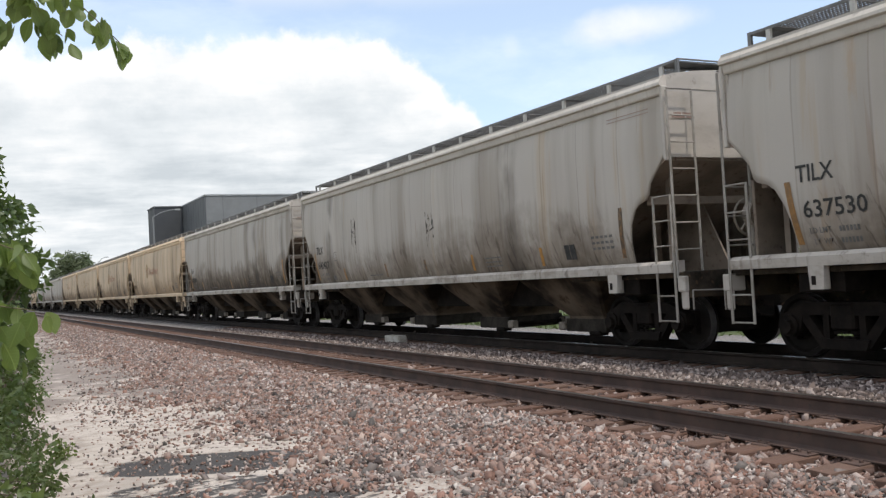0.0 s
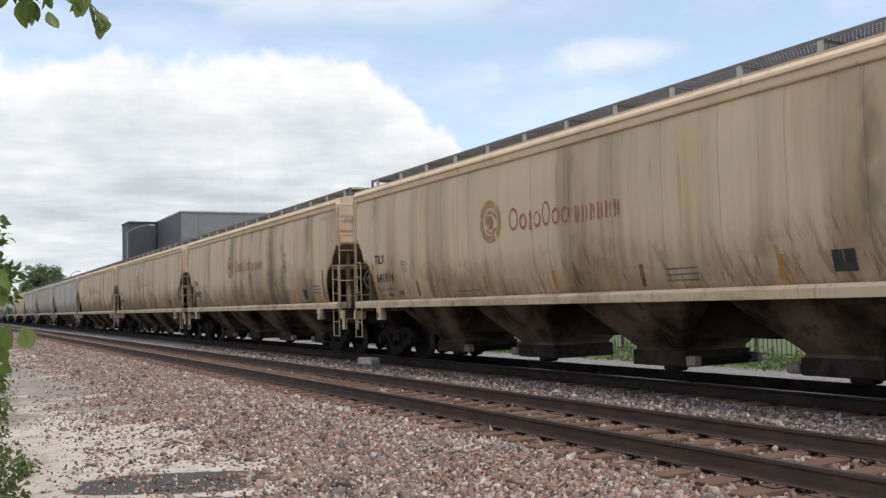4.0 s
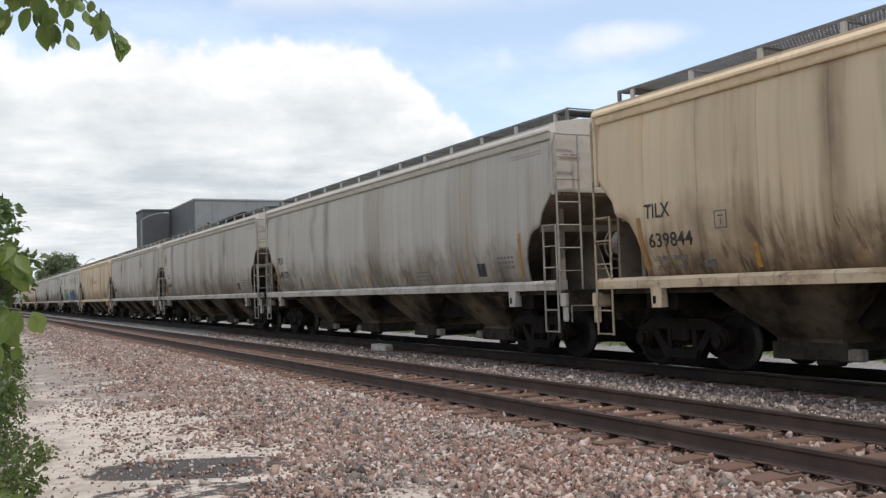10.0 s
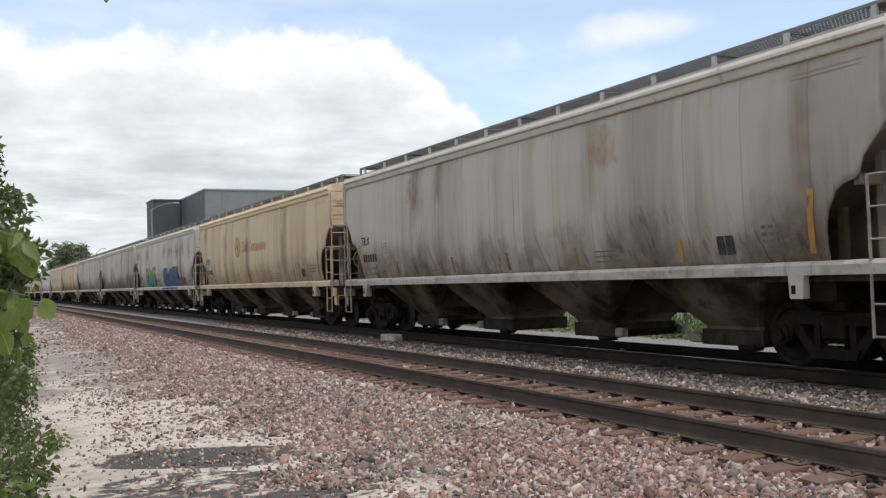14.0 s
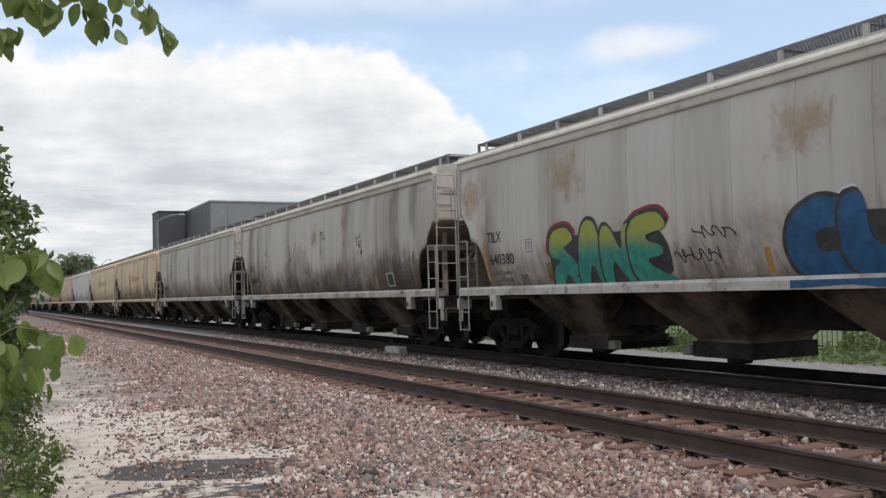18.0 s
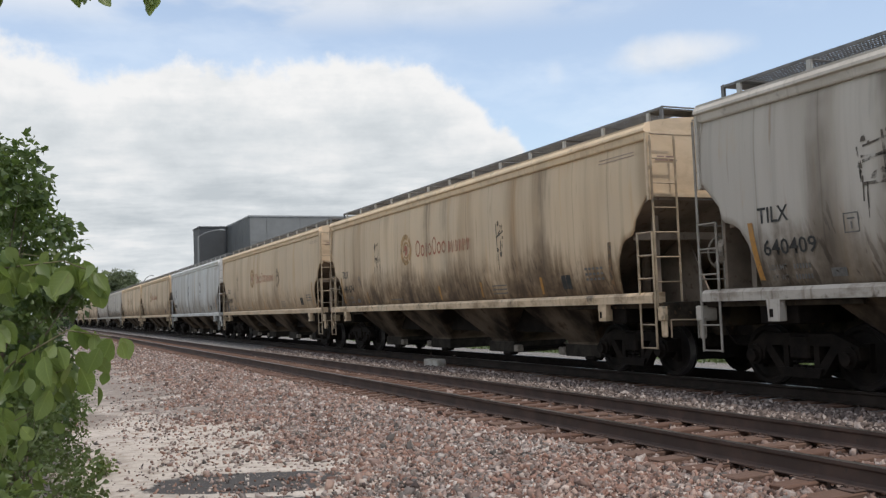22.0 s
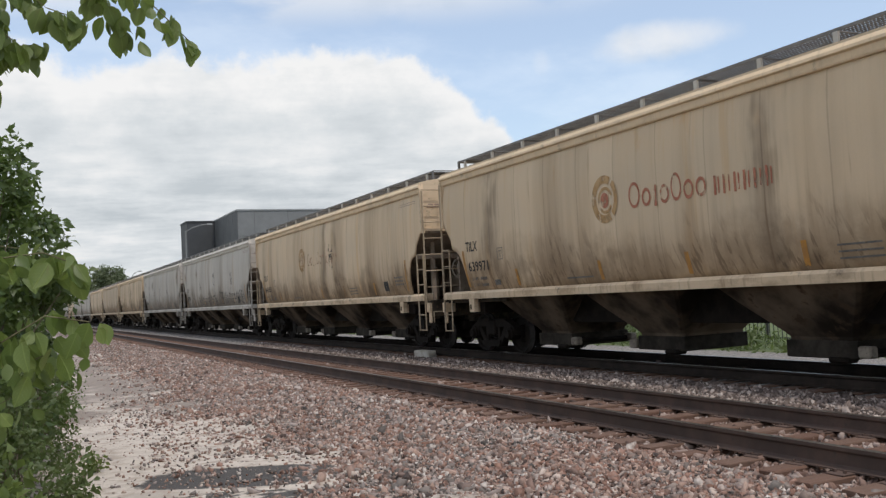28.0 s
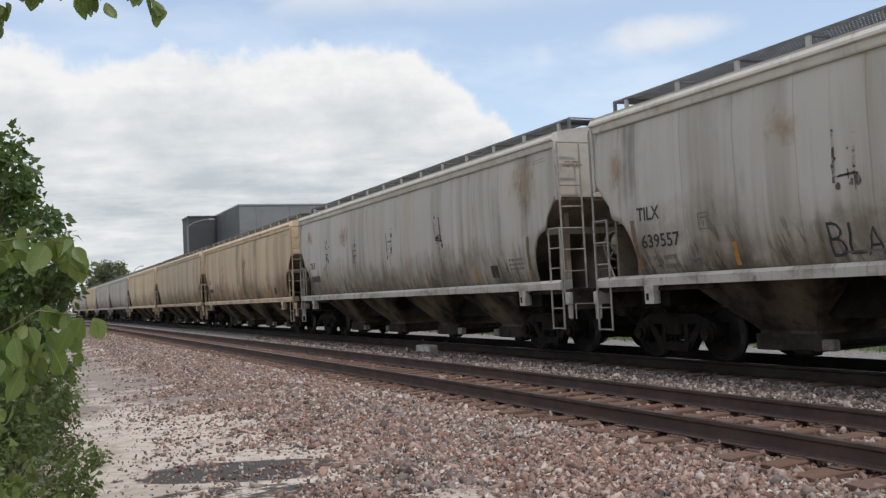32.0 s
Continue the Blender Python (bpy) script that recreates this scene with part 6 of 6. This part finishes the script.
def plant(name, base, blobs, leaf, mat, seed, label, category, trunk_r=0.06, clump_r=0.25, per=70):
    """A woody plant: tapered trunk, limbs to the leaf clumps, and a ragged crown."""
    rng = np.random.default_rng(seed)
    root = tagged(empty(name), label, category)
    root.location = base
    P, N, C = [], [], []
    for centre, radii, n in blobs:
        p, nn, c = clumps(rng, np.array(centre, float), np.array(radii, float), n, per, clump_r)
        P.append(p), N.append(nn), C.append(c)
    leaf_cloud("crown", np.concatenate(P), np.concatenate(N), leaf, mat, seed + 1, root)
    bm = bmesh.new()
    top = Vector(np.mean(np.concatenate(C), axis=0))
    knots = [Vector((0, 0, -0.1)), Vector((top.x * 0.25 + 0.05, top.y * 0.2, top.z * 0.35)), Vector((top.x * 0.6, top.y * 0.6, top.z * 0.7)), top]
    for i, (a, b) in enumerate(zip(knots, knots[1:])):
        tube(bm, a, b, trunk_r * (1 - 0.28 * i), trunk_r * (1 - 0.28 * (i + 1)), seg=8)
    part("trunk", bm, BARK, root)
    allc = np.concatenate(C)
    bm = bmesh.new()
    for c in allc[:: max(1, len(allc) // 26)]:
        k = knots[1].lerp(knots[2], rng.random())
        m = k.lerp(Vector(c), 0.55) + Vector((0, 0, 0.1 * trunk_r))
        tube(bm, k, m, trunk_r * 0.32, trunk_r * 0.2, seg=5)
        tube(bm, m, Vector(c), trunk_r * 0.2, trunk_r * 0.06, seg=4)
    part("branchwork", bm, BARK, root)
    return root


# bushes and saplings along the left of the path
plant("sapling", (-0.52, 9.5, -0.42), [((0.1, 0.3, 1.2), (0.85, 1.2, 1.1), 60), ((0.15, 0.3, 2.5), (0.75, 1.0, 0.9), 60), ((0.72, 0.2, 2.15), (0.35, 0.5, 0.22), 10), ((0.25, 0.0, 3.25), (0.45, 0.5, 0.42), 18)], 0.10, LEAF_DARK, 31, "dense dark green sapling crowding the path", "bush", 0.05, 0.20, 60)
plant("sapling", (-0.85, 12.5, -0.42), [((0.4, 0, 1.0), (1.1, 1.6, 1.0), 60), ((0.5, 0.2, 2.6), (0.9, 1.4, 1.1), 50), ((0.2, 0.5, 3.7), (0.6, 0.8, 0.5), 16)], 0.105, LEAF_DARK, 33, "tall dark green sapling behind the bushes", "bush", 0.06, 0.24, 60)
plant("bush", (-0.12, 6.4, -0.42), [((-0.15, 0, 0.5), (0.4, 0.9, 0.45), 34), ((-0.5, 0.3, 1.2), (0.45, 0.8, 0.6), 30)], 0.10, LEAF_SMALL, 35, "bright green broad-leaved bush at the path's edge", "bush", 0.03, 0.16, 44)
plant("bush", (-0.05, 8.6, -0.42), [((0.15, 0, 0.45), (0.5, 1.0, 0.42), 34), ((-0.2, 0.3, 1.0), (0.5, 0.9, 0.5), 30)], 0.07, WEED, 37, "yellow-green weedy bush at the path's edge", "bush", 0.03, 0.16, 44)
plant("bush", (0.2, 12.3, -0.42), [((0.1, 0, 0.4), (0.55, 1.6, 0.4), 40), ((0.0, 0.5, 1.1), (0.45, 1.2, 0.6), 30)], 0.06, WEED, 39, "low weedy bush beside the dusty path", "bush", 0.03, 0.16, 44)
plant("bush", (0.3, 17.5, -0.42), [((0, 0, 0.6), (0.8, 2.2, 0.6), 44), ((-0.4, 1.0, 1.6), (0.7, 1.8, 0.9), 36)], 0.07, LEAF_DARK, 41, "dark green bush along the far path", "bush", 0.04, 0.2, 44)
plant("weed", (0.78, 11.2, -0.37), [((0, 0, 0.12), (0.16, 0.22, 0.10), 9)], 0.07, LEAF_SMALL, 43, "small leafy weed on the dusty path", "weed", 0.008, 0.07, 14)
plant("tree", (-1.0, 34, -0.5), [((0, 0, 2.2), (2.0, 3.0, 1.6), 60), ((0.6, 0.5, 3.0), (1.6, 2.4, 1.0), 36)], 0.13, LEAF_DEEP, 45, "dark green roadside tree leaning towards the track", "tree", 0.10, 0.42, 46)
plant("tree", (1.2, 70, -0.5), [((0, 0, 2.6), (2.6, 3.4, 2.0), 50), ((0.9, 0, 3.7), (1.6, 2.0, 1.1), 26)], 0.2, LEAF_DEEP, 47, "dark green tree beside the far curve of the path", "tree", 0.14, 0.6, 46)
plant("tree", (-4.5, 55, -0.5), [((0, 0, 3.0), (3.4, 4.0, 2.6), 60), ((0, 0, 5.0), (2.4, 3.0, 1.4), 30)], 0.2, LEAF_DEEP, 49, "dark green tree beyond the bushes", "tree", 0.18, 0.7, 46)
plant("tree", (20.6, 225, -1.0), [((0, 0, 7.0), (5.6, 5.0, 4.6), 120), ((-0.4, 0, 10.6), (3.6, 3.4, 2.4), 60)], 0.6, LEAF_FAR, 51, "broad round green tree far beyond the train", "tree", 0.4, 1.2, 60)
plant("tree", (8.5, 260, -1.0), [((0, 0, 6.0), (6.5, 5.0, 4.0), 80)], 0.6, LEAF_FAR, 53, "green tree far down the line", "tree", 0.4, 1.4, 60)
plant("tree", (-9, 120, -0.6), [((0, 0, 5.0), (7.5, 7.0, 4.4), 110)], 0.4, LEAF_DEEP, 55, "dark green tree beyond the path's far end", "tree", 0.3, 1.2, 60)


def weeds_stuff():
    rng = np.random.default_rng(61)
    n = 2600
    x = rng.uniform(-2.2, 0.75, n)
    y = rng.uniform(6, 22, n)
    keep = x < 0.55 + 0.22 * np.sin(y * 1.9) + 0.12 * np.sin(y * 5.3)
    p = np.column_stack([x, y, np.full(n, -0.40) + rng.uniform(0, 0.28, n)])[keep]
    nrm = np.tile([0, 0, 1.0], (len(p), 1))
    tagged(leaf_cloud("weeds", p, nrm, 0.10, WEED, 62, aspect=0.35), "low weeds and grass at the edge of the path", "weeds", kind="stuff")
    p = np.column_stack([rng.uniform(20.2, 24.6, 5200), rng.uniform(4, 60, 5200), np.zeros(5200)])
    p[:, 2] = np.interp(p[:, 0], *zip(*LIE)) + rng.uniform(0, 0.55, 5200) * (0.5 + 0.5 * np.sin(p[:, 1] * 0.9) ** 2)
    tagged(leaf_cloud("verge_weeds", p, np.tile([0, 0, 1.0], (len(p), 1)), 0.30, WEED, 63, aspect=0.3), "green weeds on the bank in front of the fence", "weeds", kind="stuff")


weeds_stuff()
for i, y in enumerate((8.0, 13.5, 18.0, 24.5, 31.0, 38.0, 47.0)):
    plant("shrub", (22.0 + (i * 7 % 5) * 0.5, y, -0.95), [((0, 0, 0.45), (0.9, 1.3 + 0.3 * (i % 3), 0.42), 18)], 0.16, WEED, 70 + i, "bright green shrub on the bank beside the fence", "shrub", 0.03, 0.3, 40)


def build_fence():
    fence = tagged(empty("metal_fence"), "black metal picket fence on the far bank", "fence")
    bm = bmesh.new()
    box(bm, -0.009, 0.009, -0.011, 0.011, -0.98, 0.86)
    picket = mesh_from(bm, "picket", FENCE)
    bm = bmesh.new()
    box(bm, -0.035, 0.035, -0.035, 0.035, -1.05, 0.95, bevel=0.006)
    post = mesh_from(bm, "post", FENCE)
    for k in range(270):
        part("picket", picket, None, fence).matrix_basis = pose(25, 6 + 0.2 * k, 0)
    for k in range(23):
        part("post", post, None, fence).matrix_basis = pose(25, 6.1 + 2.4 * k, 0)
    for z in (-0.72, 0.05, 0.72):
        bm = bmesh.new()
        box(bm, 24.985, 25.03, 6, 60, z - 0.02, z + 0.02)
        part("fence_rail", bm, FENCE, fence)


build_fence()

# ---- buildings and poles ----


def build_building():
    b = tagged(empty("warehouse"), "large plain grey metal-clad building with a flat roof", "building")
    bm = bmesh.new()
    box(bm, 29.6, 92, 131, 153, -1.2, 15.3)
    part("wall", bm, METAL_WALL_LIGHT, b)
    bm = bmesh.new()
    box(bm, 29.52, 29.6, 131.05, 153, -1.2, 15.28)
    for k in range(12):
        box(bm, 29.49, 29.52, 132.4 + 1.7 * k, 132.46 + 1.7 * k, -1.2, 15.26)
    part("side_cladding", bm, METAL_WALL, b)
    bm = bmesh.new()
    for z in (4.0, 7.8, 11.6):
        box(bm, 29.7, 92, 130.96, 131.0, z, z + 0.05)
    for k in range(12):
        box(bm, 32 + 5 * k, 32.05 + 5 * k, 130.965, 131.0, -1.2, 15.2)
    part("panel_joints", bm, METAL_WALL, b)
    bm = bmesh.new()
    box(bm, 29.45, 92.1, 130.9, 153.1, 15.3, 15.5)
    part("flashing", bm, FLASHING, b)
    tw = tagged(empty("stair_tower"), "charcoal square tower beside the grey building", "building")
    bm = bmesh.new()
    box(bm, 25.15, 29.48, 147.2, 153, -1.2, 15.2)
    part("wall", bm, DARK_TOWER, tw)
    bm = bmesh.new()
    box(bm, 25.05, 29.48, 147.1, 153.1, 15.2, 15.42)
    part("parapet", bm, DARK_TOWER, tw)
    low = tagged(empty("low_shop"), "low pale brick building beyond the fence", "building")
    bm = bmesh.new()
    box(bm, 78, 90, 20, 110, -1.0, 2.6)
    part("wall", bm, BRICKPINK, low)
    bm = bmesh.new()
    box(bm, 77.6, 90.4, 19.6, 110.4, 2.6, 3.1)
    part("roof", bm, ROOFPALE, low)
    for k in range(14):
        bm = bmesh.new()
        box(bm, 77.94, 78.02, 24 + 6 * k, 26.2 + 6 * k, 0.2, 1.7)
        part("window", bm, DARK_TOWER, low)


build_building()


def lamp_pole(x, y, z_top, arm, label):
    p = tagged(empty("street_lamp"), label, "street lamp")
    bm = bmesh.new()
    tube(bm, (x, y, -1.1), (x, y, z_top - 0.9), 0.14, 0.09, seg=8)
    part("pole", bm, METAL_WALL_LIGHT, p)
    bm = bmesh.new()
    pts = [(x, y, z_top - 0.95), (x + arm * 0.3, y, z_top - 0.45), (x + arm * 0.7, y, z_top - 0.1), (x + arm, y, z_top)]
    for a, b in zip(pts, pts[1:]):
        tube(bm, a, b, 0.07, 0.06, seg=6)
    part("arm", bm, METAL_WALL_LIGHT, p)
    bm = bmesh.new()
    prism(bm, [(x + arm - 0.1, z_top - 0.08), (x + arm + 0.6, z_top - 0.1), (x + arm + 0.5, z_top + 0.1), (x + arm - 0.1, z_top + 0.1)], y - 0.15, y + 0.15, "y")
    part("lamp_head", bm, FLASHING, p)


lamp_pole(20.3, 120, 12.4, 2.9, "grey steel street lamp with a curved arm")
lamp_pole(23.2, 205, 10.2, 1.4, "grey steel street lamp far beyond the train")

# trees on the far side, seen between the cars
for i, (x, y, s) in enumerate(((62, 34, 1.0), (70, 60, 1.3), (58, 84, 1.1), (66, 14, 1.2), (95, 130, 1.6))):
    plant("tree", (x, y, -1.0), [((0, 0, 2.6 * s), (2.4 * s, 2.6 * s, 1.7 * s), 46)], 0.3, LEAF_DARK, 90 + i, "green tree beyond the fence", "tree", 0.16 * s, 0.7 * s, 40)


def build_block():
    bm = bmesh.new()
    box(bm, -0.14, 0.14, -0.42, 0.42, -0.14, 0.06, bevel=0.03)
    rng = random.Random(4)
    for v in bm.verts:
        v.co += Vector((rng.uniform(-.015, .015), rng.uniform(-.02, .02), rng.uniform(-.015, .015)))
    ob = tagged(part("concrete_block", bm, CONCRETE), "weathered pale concrete block lying between the tracks", "concrete block")
    ob.matrix_basis = pose(10.15, 22.9, -0.08, 0, 0, 4)


build_block()


build_ties()

# ---- what moves ----
LEFT_END = 17.428


def passed(t):
    """Cars gone by since a moment near 13 s; the speed hardly changes."""
    s = t - 13
    return 0.0071 + 0.58874 * s + 0.000102 * s * s - 0.00000833 * s ** 3

# where the outermost leaf of each branch hangs in the wind: time, azimuth, elevation
UPPER_SWAY = [
    (0, 8.31, 14.49), (0.5, 9.23, 15.03), (1, 9.52, 14.85), (1.5, 8.00, 15.68), (2, 7.92, 16.31), (2.5, 8.39, 17.17), (4.5, 8.22, 16.72), (5, 9.98, 13.89),
    (5.5, 9.31, 14.34), (6, 9.54, 14.60), (6.5, 8.90, 14.52), (7, 8.62, 14.45), (7.5, 8.67, 14.27), (8, 8.33, 14.33), (8.5, 8.34, 14.27), (9, 8.86, 14.37),
    (9.5, 9.20, 14.28), (10, 8.64, 15.08), (10.5, 9.53, 15.06), (11, 10.27, 14.38), (11.5, 9.15, 15.48), (12, 8.38, 15.72), (12.5, 7.92, 15.52), (13, 7.95, 16.55),
    (13.5, 7.55, 16.95), (14, 7.36, 17.76), (14.5, 7.46, 17.73), (16.5, 8.95, 17.09), (17, 10.53, 13.80), (17.5, 10.52, 15.78), (18, 10.40, 15.60), (18.5, 10.94, 14.60),
    (19, 11.35, 13.60), (19.5, 11.94, 14.91), (20, 9.51, 16.57), (20.5, 10.69, 15.33), (21, 10.40, 15.01), (21.5, 9.51, 16.42), (22, 7.12, 18.80), (22.5, 9.21, 15.50),
    (23, 11.34, 12.93), (23.5, 7.87, 18.33), (24, 5.65, 17.47), (24.5, 9.27, 15.72), (25, 9.08, 17.22), (25.5, 8.53, 17.15), (27.5, 10.84, 15.40), (28, 10.34, 15.68),
    (28.5, 8.90, 18.20), (29, 12.17, 13.49), (29.5, 10.40, 15.84), (30, 9.27, 16.28), (30.5, 10.04, 15.24), (31, 9.50, 15.92), (31.5, 7.86, 17.76), (32, 8.35, 17.57),
]
MIDDLE_SWAY = [
    (0, 2.83, 2.79), (6, 2.98, 2.51), (9, 3.20, 2.59), (13, 2.96, 2.87), (16.5, 3.27, 2.68), (19, 4.18, 2.16), (20, 3.54, 3.82), (23, 4.23, 2.17),
    (25, 3.43, 2.39), (28, 3.68, 2.91), (29, 4.63, 2.16), (30.5, 3.34, 2.89), (32, 3.50, 3.60),
]
LOWER_SWAY = [
    (0, 3.86, -1.17), (2, 3.87, -1.22), (5, 4.37, -1.42), (6, 4.17, -2.02), (9, 3.99, -1.32), (13, 3.78, -0.90), (16.5, 4.57, -1.61), (19, 5.38, -2.80),
    (20, 5.26, -1.65), (23, 5.57, -1.88), (25, 5.31, -1.69), (28, 4.95, -1.13), (29, 5.66, -2.89), (30.5, 4.75, -1.50), (32, 4.46, -1.08),
]


def sway(branch, rows, far, turn):
    walk(branch, [(t, Matrix.Translation(Vector((0, 0, EYE_Z)) + way(a, e) * far) @ pose(0, 0, 0, 0, 0, turn)) for t, a, e in rows])


def roll_wheels(k, car):
    """Turns the wheelsets, frame by frame, while their car is near enough to show it."""
    near = [i / FPS for i in range(32 * FPS + 1) if -12 < LEFT_END + CAR_L * (k - passed(i / FPS)) - HALF_B < 46]
    if not near:
        return
    times = sorted({0.0, 32.0, *near})
    for o in car.children:
        if o.name.startswith("wheelset"):
            x, y, z = o.matrix_basis.translation
            angle = [math.degrees(CAR_L * passed(min(max(t, near[0]), near[-1])) / 0.457) for t in times]
            walk(o, [(t, pose(x, y, z, a % 360)) for t, a in zip(times, angle)])


def motions():
    sway(UPPER, UPPER_SWAY, 2.8, -9)
    sway(MIDDLE, MIDDLE_SWAY, 2.5, -3)
    sway(LOWER, LOWER_SWAY, 2.4, -4)
    sway(LOWEST, [(t, 0.75 * a - 0.9, 0.5 * e - 9.6) for t, a, e in LOWER_SWAY], 2.9, -4)
    for k, car in TRAIN.items():
        roll_wheels(k, car)
        walk(car, [(t, pose(TRAIN_C, LEFT_END + CAR_L * (k - passed(t)) - HALF_B, 0.02)) for t in range(0, 33, 2)])


motions()
